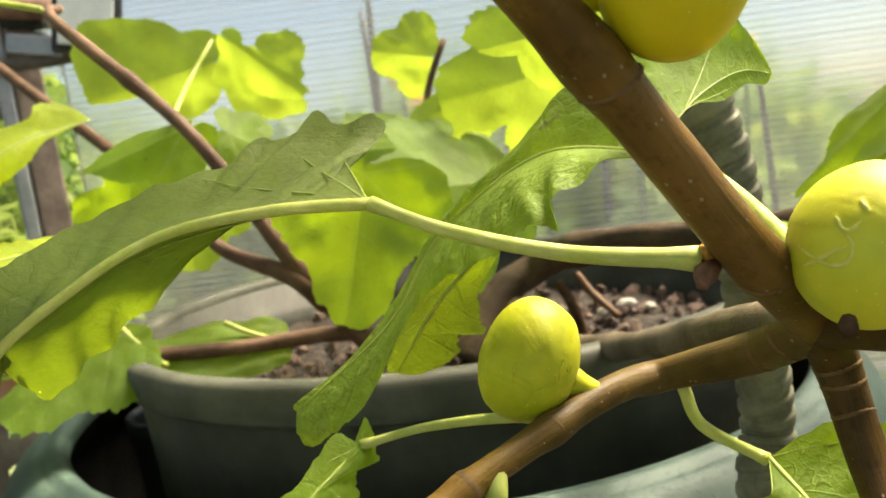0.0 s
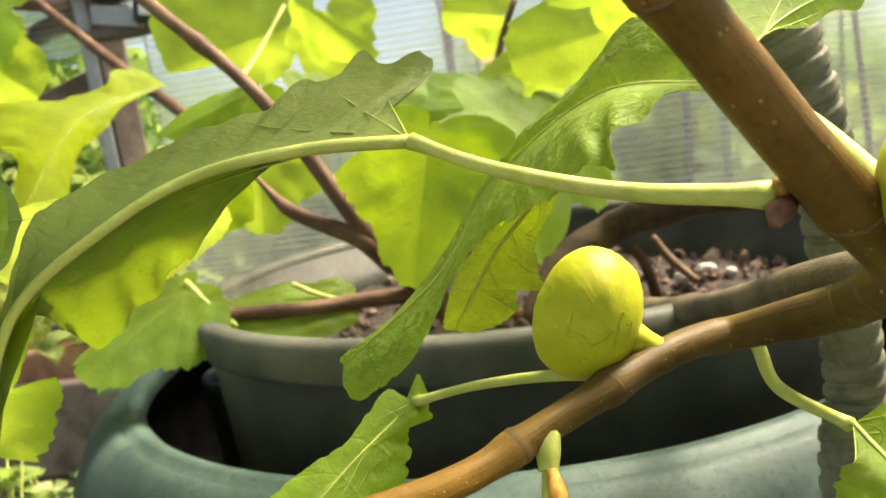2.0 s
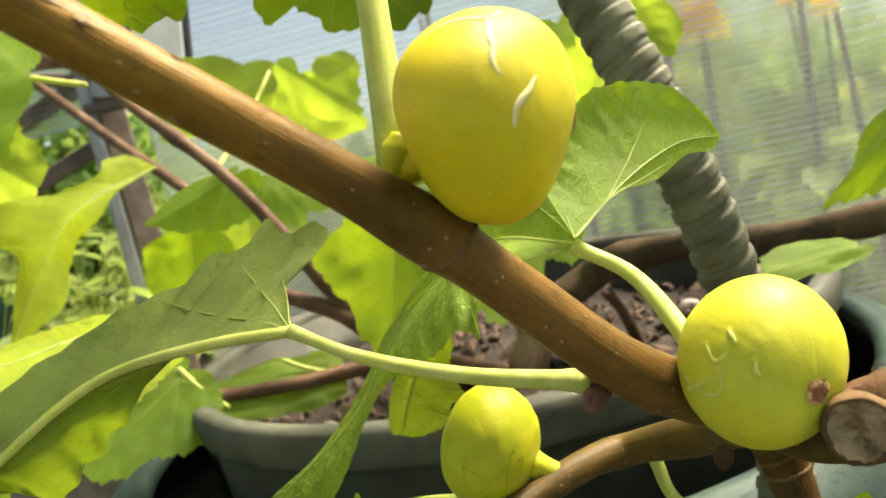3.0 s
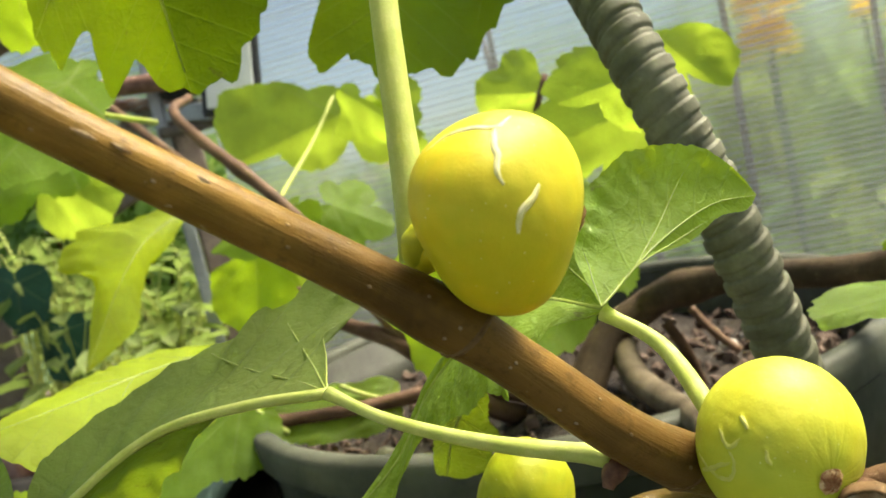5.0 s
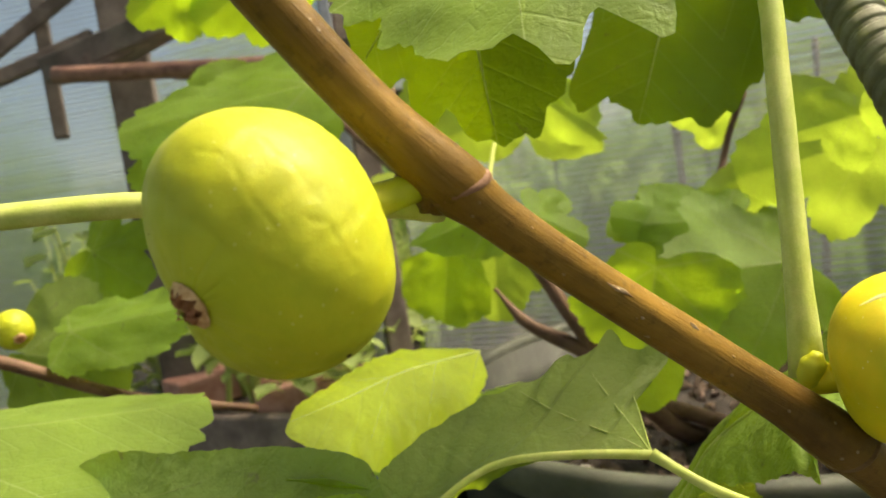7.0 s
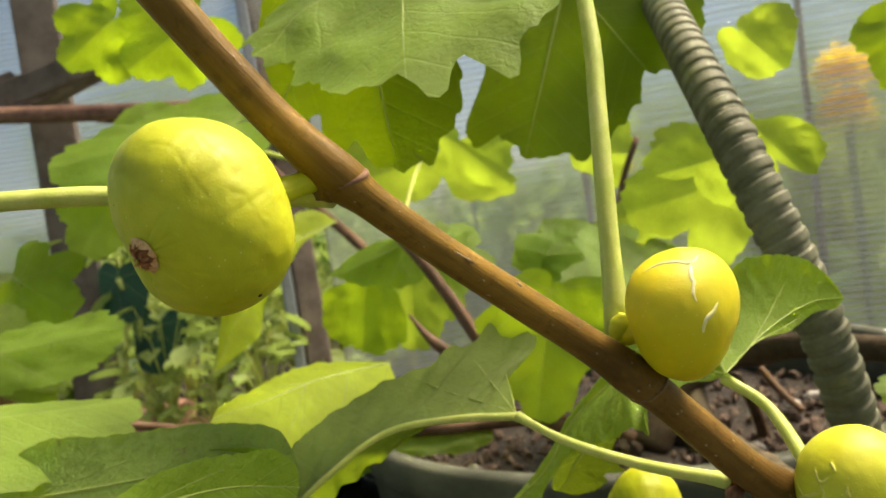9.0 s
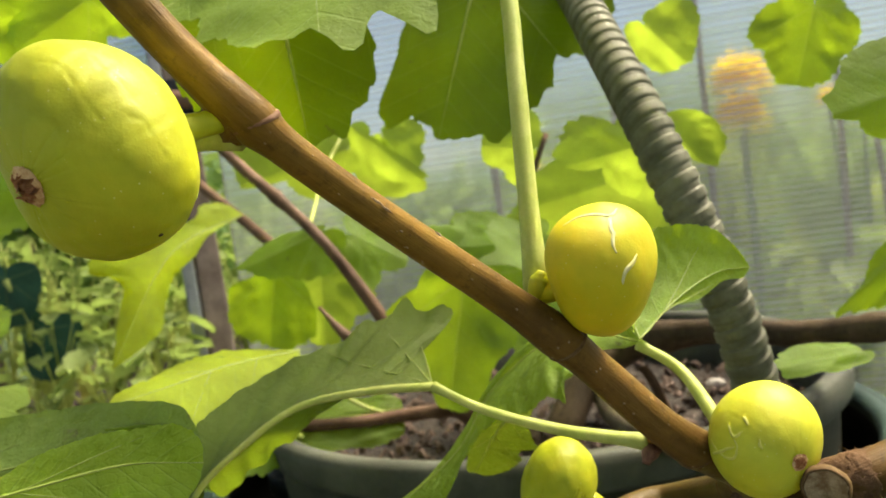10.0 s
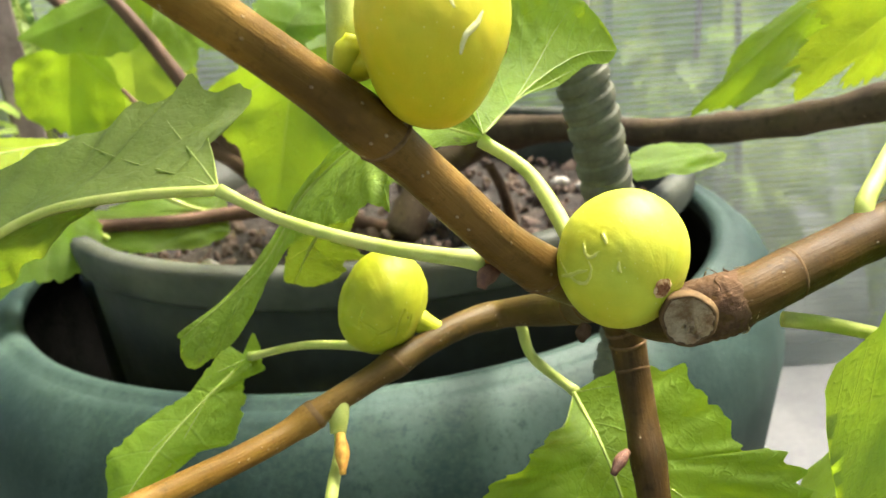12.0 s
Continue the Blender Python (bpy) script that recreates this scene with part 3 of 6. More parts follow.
def ribbon_leaf(parent, mid, edges, material, label="", stalk=None, stalk_r=(0.0021, 0.0016), rib_r=0.0015, teeth=0.05, wave=0.05, bulge=0.06, seed=0.0, veins=0, rays=()):
    """A curled leaf blade hung between its midrib and the edge of each half; both edges run from the stalk to the tip."""
    n, m = 130, 10
    path = spline(mid, n)
    length = sum((b - a).length for a, b in zip(path, path[1:]))
    bm = bmesh.new()
    uvs = bm.loops.layers.uv.new("UVMap")
    flat = {}
    lines, halves, targets = [], [], [(path[0], Vector(q)) for q in rays]
    for half, edge in zip((1, -1), edges):
        rim = spline([mid[0], *edge, mid[-1]], n)
        rows = []
        for i in range(n + 1):
            p, q = path[i], rim[i]
            across = q - p
            t = (path[min(i + 1, n)] - path[max(i - 1, 0)]).normalized()
            nrm = t.cross(across)
            nrm = nrm.normalized() * half if nrm.length > 1e-9 else Vector((0, 0, 1))
            row = []
            for k in range(m + 1):
                v = k / m
                jag = teeth * (0.3 * math.sin(i * 1.15 + seed) + 1.5 * noise.noise(Vector((i * 0.21, seed, 1.0))) + noise.noise(Vector((i * 0.65, seed, 4.0)))) * v ** 4
                dip = across.length * (bulge * math.sin(math.pi * v) + wave * v * noise.noise(Vector((i * 0.07 + seed, v * 2.0, half)))) + 0.05 * across.length * v * noise.noise(Vector((i * 0.19, v * 4.0, seed)))
                vert = bm.verts.new(p + across * (v + jag) + nrm * dip * min(1.0, 0.15 + i / n * 5))
                flat[vert] = (i / n, half * v * across.length / length)
                row.append(vert)
            rows.append(row)
        for r0, r1 in zip(rows, rows[1:]):
            for k in range(m):
                bm.faces.new((r0[k], r0[k + 1], r1[k + 1], r1[k]))
        halves.append(rows)
    for rows in halves:
        for j in range(veins):
            targets.append((path[int(n * 0.24 * j)], rows[int(n * (0.22 + 0.52 * j / max(veins - 1, 1)))][int(m * 0.8)].co.copy()))
    grid = [(v.co.copy(), rows, i, k) for rows in halves for i, row in enumerate(rows) for k, v in enumerate(row) if i % 2 == 0 or i < 20]
    for start, end in targets:
        end = min(grid, key=lambda g: (g[0] - end).length_squared)[0]
        line = []
        for q in (s / 15 for s in range(16)):
            p = start.lerp(end, q)
            line.append(min(grid, key=lambda g: (g[0] - p).length_squared)[0])
        for turn in range(6):
            line = [line[0]] + [(u + v * 2 + w) / 4 for u, v, w in zip(line, line[1:], line[2:])] + [line[-1]]
        lines.append(line)
    for f in bm.faces:
        for loop in f.loops:
            x, y = flat[loop.vert]
            loop[uvs].uv = (0.5 + x / 3, 0.5 + y / 3)
    blade = part("leaf", bm, material, parent, label)
    if rib_r:
        part("vein", tube_bm(mid, (rib_r, 0.75 * rib_r, 0.25 * rib_r), 40, 8), PETIOLE if rib_r > 0.001 else VEIN, blade)
    for pts in lines:
        part("vein", tube_bm(pts, (max(0.0002, rib_r * 0.24), max(0.00017, rib_r * 0.18), rib_r * 0.08), 30, 6), VEIN, blade)
    if stalk:
        part("leaf_stalk", tube_bm(stalk, stalk_r, 22, 12, 0.05, 2.0, ((0.0, stalk_r[0] * 0.35, 0.06), (1.0, 0.0004, 0.05))), PETIOLE, blade)
    return blade


def facing_leaf(parent, base, tip, face, material, droop=0.0, fold=0.25, **kw):
    """A leaf given by its base, its tip and the way that its surface looks."""
    b, t, f = Vector(base), Vector(tip), Vector(face).normalized()
    along = (t - b).normalized()
    side = f.cross(along).normalized()
    nrm = along.cross(side).normalized()
    length = (t - b).length
    mid = [b, b.lerp(t, 0.35) + Vector((0, 0, 1)) * droop * length, b.lerp(t, 0.7) + Vector((0, 0, 1)) * droop * length * 0.9, t]
    return leaf(parent, mid, tuple(side - nrm * fold), tuple(-side - nrm * fold), material, **kw)


# twenty ways spread evenly over a ball: the swellings of a fruit lie along them
SPREAD = [Vector((math.sqrt(1 - z * z) * math.cos(k * 2.39996), math.sqrt(1 - z * z) * math.sin(k * 2.39996), z)) for k, z in ((k, 1 - (2 * k + 1) / 20) for k in range(20))]


def fig_fruit(parent, centre, eye, radius, material, stem=None, lumps=0.035, wrinkles=0.0, cracks=(), eye_r=0.0032, stem_r=0.0028, seed=0.0, label="", creases=(), shape=(), crack_r=0.0008, furrow=1.0, split=None):
    """A fig: a lumpy turned fruit with an axis from its stem to its eye, swellings (shape), split lines in its skin and bracts in its eye."""
    c, axis = Vector(centre), (Vector(eye) - Vector(centre)).normalized()
    a = axis.orthogonal().normalized()
    b = axis.cross(a)

    furrows = [[(p - c).normalized() for p in spline(line, 24)] for line in creases]

    def surface(d, lift=0.0):
        d = d.normalized()
        z = d.dot(axis)
        r = radius * (1 + sum(h * math.exp((d.dot(q) - 1) / 0.22) for h, q in zip(shape, SPREAD)))
        r *= 1 + lumps * noise.noise(d * 1.9 + Vector((seed, 0, 0))) + 0.4 * lumps * noise.noise(d * 5 + Vector((seed, 4, 0)))
        if wrinkles:
            ang = math.atan2(d.dot(a), d.dot(b))
            r *= 1 + wrinkles * (1 - z * z) * noise.noise(Vector((ang * 4.5, z * 1.6, seed))) - wrinkles * 1.2 * max(0.0, noise.noise(Vector((ang * 9.0, z * 2.4, seed + 5))) - 0.15)
        for line in furrows:
            near = min((d - q).length for q in line)
            if near < 0.2:
                r -= furrow * radius * (0.6 + noise.noise(d * 9.0)) * (0.0058 * math.exp(-(near / 0.018) ** 2) - 0.0016 * math.exp(-((near - 0.06) / 0.03) ** 2))
        return c + d * (r + lift)

    bm = bmesh.new()
    nu, nv = (190, 240) if creases else (110, 140) if wrinkles else (56, 72)
    rows = []
    for i in range(1, nu):
        u = math.pi * i / nu
        rows.append([bm.verts.new(surface(axis * -math.cos(u) + (a * math.cos(2 * math.pi * k / nv) + b * math.sin(2 * math.pi * k / nv)) * math.sin(u))) for k in range(nv)])
    for r0, r1 in zip(rows, rows[1:]):
        for k in range(nv):
            bm.faces.new((r0[k], r0[(k + 1) % nv], r1[(k + 1) % nv], r1[k]))
    for row, pole in ((rows[0], -axis), (rows[-1], axis)):
        v = bm.verts.new(surface(pole))
        for k in range(nv):
            bm.faces.new((row[(k + 1) % nv], row[k], v) if pole.dot(axis) < 0 else (row[k], row[(k + 1) % nv], v))
    bmesh.ops.recalc_face_normals(bm, faces=bm.faces[:])
    fig = part("fig", bm, material, parent, label)
    rise = min(1.0, (eye_r / 0.0042) ** 2)
    rnd = random.Random(int(seed * 100) + 3)
    bm = bmesh.new()
    rim = []
    for k in range(18):
        ang = 2 * math.pi * k / 18
        rim.append(bm.verts.new(surface(axis + (a * math.cos(ang) + b * math.sin(ang)) * eye_r * (0.95 + 0.25 * rnd.random()) / radius, 0.00035)))
    hub = bm.verts.new(surface(axis, 0.0002))
    for k in range(18):
        bm.faces.new((rim[k], rim[(k + 1) % 18], hub))
    for k in range(17):
        ang, rad = k * 2.4, eye_r * math.sqrt((k + 1.0) / 17)
        w = eye_r * 0.30
        def at(turn, dist, lift):
            return surface(axis + (a * math.cos(ang + turn) + b * math.sin(ang + turn)) * dist / radius, lift)
        lift = rise * (0.0007 + 0.0013 * rnd.random())
        p0, p1 = at(-w / (rad + 0.001), rad, 0.0004), at(w / (rad + 0.001), rad, 0.0004)
        p2, p3 = at(0.25, rad * 0.30, lift + 0.0003), at(0.0, rad * 0.72, lift + 0.0004)
        v = [bm.verts.new(p) for p in (p0, p3, p1, p2)]
        bm.faces.new((v[0], v[1], v[3])), bm.faces.new((v[1], v[2], v[3]))
    scales = part("fig_eye", bm, FIG_EYE, fig, "dry reddish brown scaly eye")
    bm = bmesh.new()
    for k in range(11):
        ang, wide = 2 * math.pi * (k + 0.5 * rnd.random()) / 11, 0.30 + 0.25 * rnd.random()
        far, near = eye_r * (1.0 + 0.18 * rnd.random()), eye_r * (0.22 + 0.62 * rnd.random())
        pts = []
        for turn, dist, lift in ((-wide, far, 0.0002), (0.0, far * 1.08, 0.0003), (wide, far, 0.0002), (wide * 0.5, (far + near) / 2, 0.0003 + 0.0008 * rise), (0.15, near, 0.0003 + 0.0010 * rise), (-wide * 0.6, (far + near) / 2, 0.0003 + 0.0007 * rise)):
            pts.append(bm.verts.new(surface(axis + (a * math.cos(ang + turn) + b * math.sin(ang + turn)) * dist / radius, lift)))
        bm.faces.new((pts[0], pts[1], pts[5])), bm.faces.new((pts[1], pts[2], pts[3])), bm.faces.new((pts[1], pts[3], pts[4], pts[5]))
    part("eye_rim", bm, EYE_RIM, scales, "pale papery bracts")
    if stem:
        s = Vector(stem)
        q = surface(s - c, -0.0015)
        part("fig_stem", tube_bm([s, s.lerp(q, 0.5), q], (stem_r, stem_r * 1.05, stem_r * 1.25), 8, 14, 0.05), material, fig)
    for line in cracks:
        pts = [surface(Vector(p) - c, -0.00012) for p in line]
        n = 6 * len(pts)
        path = spline(pts, n)
        rough_path = [surface(p - c + Vector((noise.noise(p * 700), noise.noise(p * 700 + Vector((9, 0, 0))), noise.noise(p * 700 + Vector((0, 9, 0))))) * 0.00022, 0.0) for p in path]
        rough_path = [p - (p - c).normalized() * crack_r * 0.66 for p in rough_path]
        part("skin_split", tube_bm(rough_path, tuple(crack_r * k for k in (0.72, 0.9, 1.0, 0.9, 0.72)), n, 10, 0.12, seed), split or CRACK, fig)
    return fig


# ---------------------------------------------------------------- the greenhouse
GROUND = 0.25
bm = bmesh.new()
bmesh.ops.create_grid(bm, x_segments=60, y_segments=60, size=60)
for v in bm.verts:
    v.co.z = GROUND - 0.02 + 0.02 * noise.noise(v.co * 0.3)
tagged(part("ground", bm, GRASS), "grassy green garden ground around the greenhouse", "ground", kind="structure")
bm = box_bm((3.2, 3.0, 0.06), 0.004, pose(0.0, -0.24, GROUND - 0.005))
PAVING = plain_material("damp_earth_floor", (0.05, 0.038, 0.028), (0.12, 0.095, 0.072), 9, 0.95, 0.8, 0.01, fine_scale=120)
tagged(part("floor", bm, PAVING, smooth=False), "dark trodden earth floor of the greenhouse", "floor", kind="structure")

WALL_Y = 1.28
PALE_FILL = plain_material("pale_fill", (0.12, 0.12, 0.12), (0.19, 0.185, 0.18), 6, 0.9, 0.4, 0.002, fine_scale=90)
# Added slab: lightens what shows through the wall in place of dark ground.
tagged(part("pale_slab", box_bm((3.2, 1.6, 0.06), 0.004, pose(1.65, 2.12, GROUND - 0.005)), PALE_FILL, smooth=False), "grey slab added outside so that the wall looks paler", "path", kind="structure")


def sheet(name, x0, x1, z0, z1, y, label):
    """An upright polycarbonate sheet along x, 10 mm thick."""
    bm = box_bm((x1 - x0, 0.010, z1 - z0), 0.0, pose((x0 + x1) / 2, y, (z0 + z1) / 2))
    ob = tagged(part(name, bm, POLY, smooth=False), label, "wall panel", kind="structure")
    ob.visible_shadow = False
    return ob


sheet("wall_north", -0.62, 1.75, GROUND, 2.25, WALL_Y, "milky twin-wall polycarbonate greenhouse wall with fine level ribs")
bm = box_bm((0.010, 3.0, 2.0), 0.0, pose(1.755, -0.21, GROUND + 1.0))
ob = tagged(part("wall_east", bm, POLY, smooth=False), "milky twin-wall polycarbonate end wall", "wall panel", kind="structure")
ob.visible_shadow = False

# Out of view: roof added for white fill light, two walls to close it.
bm = box_bm((3.6, 3.2, 0.010), 0.0, pose(0.0, -0.2, 2.30, -8))
roof = tagged(part("unseen_roof", bm, POLY_ROOF, smooth=False), "unseen milky greenhouse roof, added for white fill light", "roof", kind="structure")
roof.visible_shadow = False
bm = box_bm((0.010, 1.6, 2.0), 0.0, pose(-1.75, -0.9, GROUND + 1.0))
ob = tagged(part("wall_west", bm, POLY_ROOF, smooth=False), "unseen milky side wall, added to close the greenhouse", "wall panel", kind="structure")
ob.visible_shadow = False
bm = box_bm((3.5, 0.010, 2.0), 0.0, pose(0.0, -1.75, GROUND + 1.0))
ob = tagged(part("wall_south", bm, POLY_ROOF, smooth=False), "unseen milky long wall, added to close the greenhouse", "wall panel", kind="structure")
ob.visible_shadow = False


def sheet_between(name, a, b, z0, z1, label):
    """An upright polycarbonate sheet standing between two points of the plan."""
    a, b = Vector((a[0], a[1], 0)), Vector((b[0], b[1], 0))
    turn = math.atan2(b.y - a.y, b.x - a.x)
    m = Matrix.Translation((*((a + b) / 2).xy, (z0 + z1) / 2)) @ Matrix.Rotation(turn, 4, "Z")
    ob = tagged(part(name, box_bm(((b - a).length, 0.010, z1 - z0), 0.0, m), POLY, smooth=False), label, "wall panel", kind="structure")
    ob.visible_shadow = False
    return ob


ob = sheet_between("wall_panel", (-2.4293, 1.0688, 1.2019), (-1.2476, 1.3016, 1.0290), GROUND, 2.1, "milky polycarbonate panel beside the dark post")
ob.data.materials[0] = POLY_ROOF
sheet_between("wall_panel", (-1.2476, 1.3016, 1.0290), (-0.625, 1.285, 0), 1.20, 2.2, "milky polycarbonate panel over the side opening")

# posts, rails and beams of the frame, seen past the leaves
def timber(name, a, b, w, d, mat, label, kind="structure"):
    return tagged(part(name, beam_bm(a, b, w, d), mat, smooth=False), label, "frame post", kind=kind)


pa, pb = (-0.7131, 1.3263, 1.5769), (-0.6531, 1.2355, 0.7141)
timber("post_1", pa, pb, 0.045, 0.05, POST_WOOD, "weathered grey-brown timber greenhouse post")
pa, pb = (-0.7306, 1.2930, 1.5707), (-0.6768, 1.2036, 0.7271)
timber("post_2", pa, pb, 0.022, 0.02, ALU, "grey aluminium glazing strip beside the timber post")
pa, pb = (-1.2047, 1.2827, 1.8756), (-1.1636, 1.2224, 0.7275)
timber("post_3", pa, pb, 0.085, 0.06, POST_DARK, "dark weathered timber post of the greenhouse side")
rail = tube_bm([(-1.2193, 1.0916, 1.3656), (-0.8702, 1.1823, 1.3220), (-0.5905, 1.2551, 1.2892)], 0.016, 20, 14, 0.04)
tagged(part("cross_rail", rail, RUST), "rusty red-brown horizontal pipe rail", "rail", kind="structure")
timber("roof_beam", (-1.2728, 1.1302, 1.3828), (-0.8189, 1.2580, 1.4856), 0.06, 0.05, POST_DARK, "dark sloping timber beam under the roof")

# Added strip: covers the dark floor with a tone nearer the bright wall's.
tagged(part("pale_floor_strip", box_bm((2.0, 0.34, 0.08), 0.006, pose(0.98, 1.09, GROUND + 0.02)), PALE_FILL, smooth=False), "grey strip added over the floor where the wall should show", "kerb", kind="structure")

# ---------------------------------------------------------------- the pots
POT_X, POT_Y = -0.021, 0.630
tub = tagged(new("glazed_pot"), "large mottled green glazed stoneware pot holding a plant tub", "pot")
tub.location = (POT_X - 0.012, POT_Y - 0.018, GROUND + 0.02)
inside = [(0.0, 0.30), (0.19, 0.30), (0.240, 0.46), (0.284, 0.62), (0.302, 0.74), (0.290, 0.80), (0.2740, 0.828)]
outside = [(0.2740, 0.828), (0.2725, 0.836), (0.2770, 0.8415), (0.2850, 0.842), (0.2880, 0.8385), (0.2910, 0.8395), (0.2980, 0.837),
           (0.312, 0.824), (0.324, 0.800), (0.327, 0.765), (0.319, 0.70), (0.298, 0.60), (0.268, 0.47), (0.240, 0.35), (0.226, 0.29), (0.223, 0.272), (0.0, 0.272)]
part("pot_body", lathe_bm([(r, z - GROUND - 0.02) for r, z in outside], (0, 0), 128, 0.002), GLAZE, tub)
part("pot_inside", lathe_bm([(r, z - GROUND - 0.02) for r, z in inside], (0, 0), 128, 0.002), POT_INSIDE, tub, "pot inside with its shade put into the dark colour")

black = tagged(new("plant_tub"), "black plastic nursery tub with a dusty rolled rim, filled with soil", "plant pot")
black.location = (POT_X, POT_Y, 0.31)
prof = [(0.0, 0.32), (0.205, 0.32), (0.234, 0.62), (0.249, 0.82), (0.253, 0.868)]
part("tub_wall", lathe_bm([(0.962 * r, z - 0.31) for r, z in prof] + [(0.2376, 0.5745), (0.2347, 0.52), (0.2165, 0.30), (0.183, 0.015), (0.0, 0.015)], (0, 0), 128, 0.001), BLACK_PLASTIC, black)
prof = [(0.253, 0.8685), (0.2615, 0.8680), (0.2635, 0.871), (0.2645, 0.884), (0.2635, 0.890), (0.2600, 0.8930), (0.2520, 0.8930), (0.2475, 0.8895), (0.2470, 0.8845)]
part("tub_rim", lathe_bm([(0.962 * r, z - 0.31) for r, z in prof], (0, 0), 128, 0.001), GREY_RIM, black, "dusty grey-black rolled rim")

nursery = tagged(new("nursery_pot"), "small blue-black plastic nursery pot wedged beside the tub", "plant pot")
nursery.location = (-0.262, 0.640, 0.40)
part("pot_wall", lathe_bm([(0.0, 0.0), (0.030, 0.0), (0.038, 0.36), (0.040, 0.395), (0.0425, 0.397), (0.0430, 0.412), (0.0405, 0.414), (0.0375, 0.408), (0.0355, 0.36), (0.028, 0.01), (0.0, 0.01)], (0, 0), 48, 0.004), BLUE_PLASTIC, nursery)
slat = tagged(part("wooden_slat", box_bm((0.012, 0.006, 0.34), 0.001, Matrix.Translation((-0.212, 0.475, 0.63)) @ Euler((radians(4), radians(38), 0)).to_matrix().to_4x4()), POST_WOOD, smooth=False), "thin grey wooden slat leaning inside the glazed pot", "slat")

bm = bmesh.new()
for i in range(1, 31):
    rr = 0.2325 * i / 30
    for k in range(96):
        c = 2 * math.pi * k / 96
        x, y = POT_X + rr * math.cos(c), POT_Y + rr * math.sin(c)
        z = 0.838 + 0.010 * noise.noise(Vector((x * 14, y * 14, 0))) + 0.005 * noise.noise(Vector((x * 60, y * 60, 3)))
        bm.verts.new((x, y, z))
top = bm.verts.new((POT_X, POT_Y, 0.838))
bm.verts.ensure_lookup_table()
for k in range(96):
    bm.faces.new((top, bm.verts[k], bm.verts[(k + 1) % 96]))
    for i in range(29):
        a0, a1 = i * 96 + k, i * 96 + (k + 1) % 96
        bm.faces.new((bm.verts[a0], bm.verts[a0 + 96], bm.verts[a1 + 96], bm.verts[a1]))
tagged(part("potting_soil", bm, SOIL), "dark crumbly potting soil in the black tub", "soil", kind="stuff")

rnd = random.Random(5)
bm = bmesh.new()
for i in range(900):
    rr, c = 0.229 * math.sqrt(rnd.random()), rnd.random() * 6.283
    s = 0.0025 + 0.006 * rnd.random() ** 2
    x, y = POT_X + rr * math.cos(c), POT_Y + rr * math.sin(c)
    m = Matrix.Translation((x, y, 0.838 + 0.010 * noise.noise(Vector((x * 14, y * 14, 0))) + s * 0.35)) @ Euler((rnd.random() * 6, rnd.random() * 6, rnd.random() * 6)).to_matrix().to_4x4() @ Matrix.Diagonal((s * (0.7 + rnd.random()), s * (0.6 + rnd.random() * 0.5), s * 0.5, 1))
    made = bmesh.ops.create_icosphere(bm, subdivisions=1, radius=1.0, matrix=m)["verts"]
    for v in made:
        v.co += Vector((rnd.random() - 0.5, rnd.random() - 0.5, rnd.random() - 0.5)) * s * 0.5
tagged(part("bark_chips", bm, CHIP, smooth=False), "reddish brown bark chips and crumbs scattered over the soil", "mulch", kind="stuff")


def pebble(x, y, s, seed):
    bm = bmesh.new()
    bmesh.ops.create_icosphere(bm, subdivisions=3, radius=1.0)
    for v in bm.verts:
        v.co = Vector((v.co.x * s, v.co.y * s * 0.8, v.co.z * s * 0.6)) * (1 + 0.25 * noise.noise(v.co * 1.5 + Vector((seed, 0, 0))))
    ob = tagged(part("pebble", bm, PEBBLE), "pale rounded pebble lying on the soil", "pebble", "pebbles on the soil")
    ob.location = (x, y, 0.842 + s * 0.4)


pebble(0.113, 0.670, 0.008, 1.0)
pebble(0.135, 0.690, 0.009, 2.0)
pebble(0.152, 0.675, 0.006, 3.0)
pebble(-0.150, 0.530, 0.008, 4.0)
pebble(-0.128, 0.508, 0.006, 5.0)
pebble(0.075, 0.560, 0.007, 6.0)

# ---------------------------------------------------------------- the fig plant
plant = tagged(new("fig_plant"), "potted fig with brown branches, lobed leaves and ripening figs", "fig tree")
plant.location = (0.02, 0.66, 0.84)
plant.matrix_basis = Matrix.Translation((0, 0, 0))

KNOT = (0.0880, 0.1800, 0.9530)
MAIN = [(-0.0575, 0.0577, 1.1366), (-0.0242, 0.0848, 1.0794), (0.0308, 0.1288, 1.0178), (0.0623, 0.1509, 0.9780), KNOT]


def along(points, target):
    """How far along a curve (0 to 1) it passes nearest to a place."""
    path = spline(points, 200)
    return min(range(201), key=lambda i: (path[i] - Vector(target)).length) / 200


NODE_A, NODE_B, NODE_C = along(MAIN, (-0.0262, 0.0866, 1.0805)), along(MAIN, (0.0335, 0.1395, 1.0110)), along(MAIN, (0.0671, 0.1571, 0.9719))
br = part("branch", tube_bm(MAIN, (0.0047, 0.0047, 0.0045, 0.0043, 0.0046, 0.0050, 0.0054, 0.0058, 0.0064), 150, 24, 0.010, 1.0,
                            ((NODE_A, 0.0013, 0.050, 0.020), (NODE_B - 0.03, 0.0009, 0.035, 0.030), (NODE_C, 0.0005, 0.03, 0.012))), BARK, plant, "smooth brown young branch with pale flecks")
part("node_cushion", tube_bm([(-0.0262, 0.0862, 1.0806), (-0.0288, 0.0834, 1.0795), (-0.0306, 0.0812, 1.0790)], (0.0060, 0.0050, 0.0034), 14, 18, 0.08, 4.0), BARK, br)
part("node_ring", ring_bm(MAIN, NODE_A + 0.004, 0.0055, 0.0016, 0.00030, 1.0, (0.35, -0.1, 0.35)), RING_PINK, br, "pale reddish leaf scar round the node")
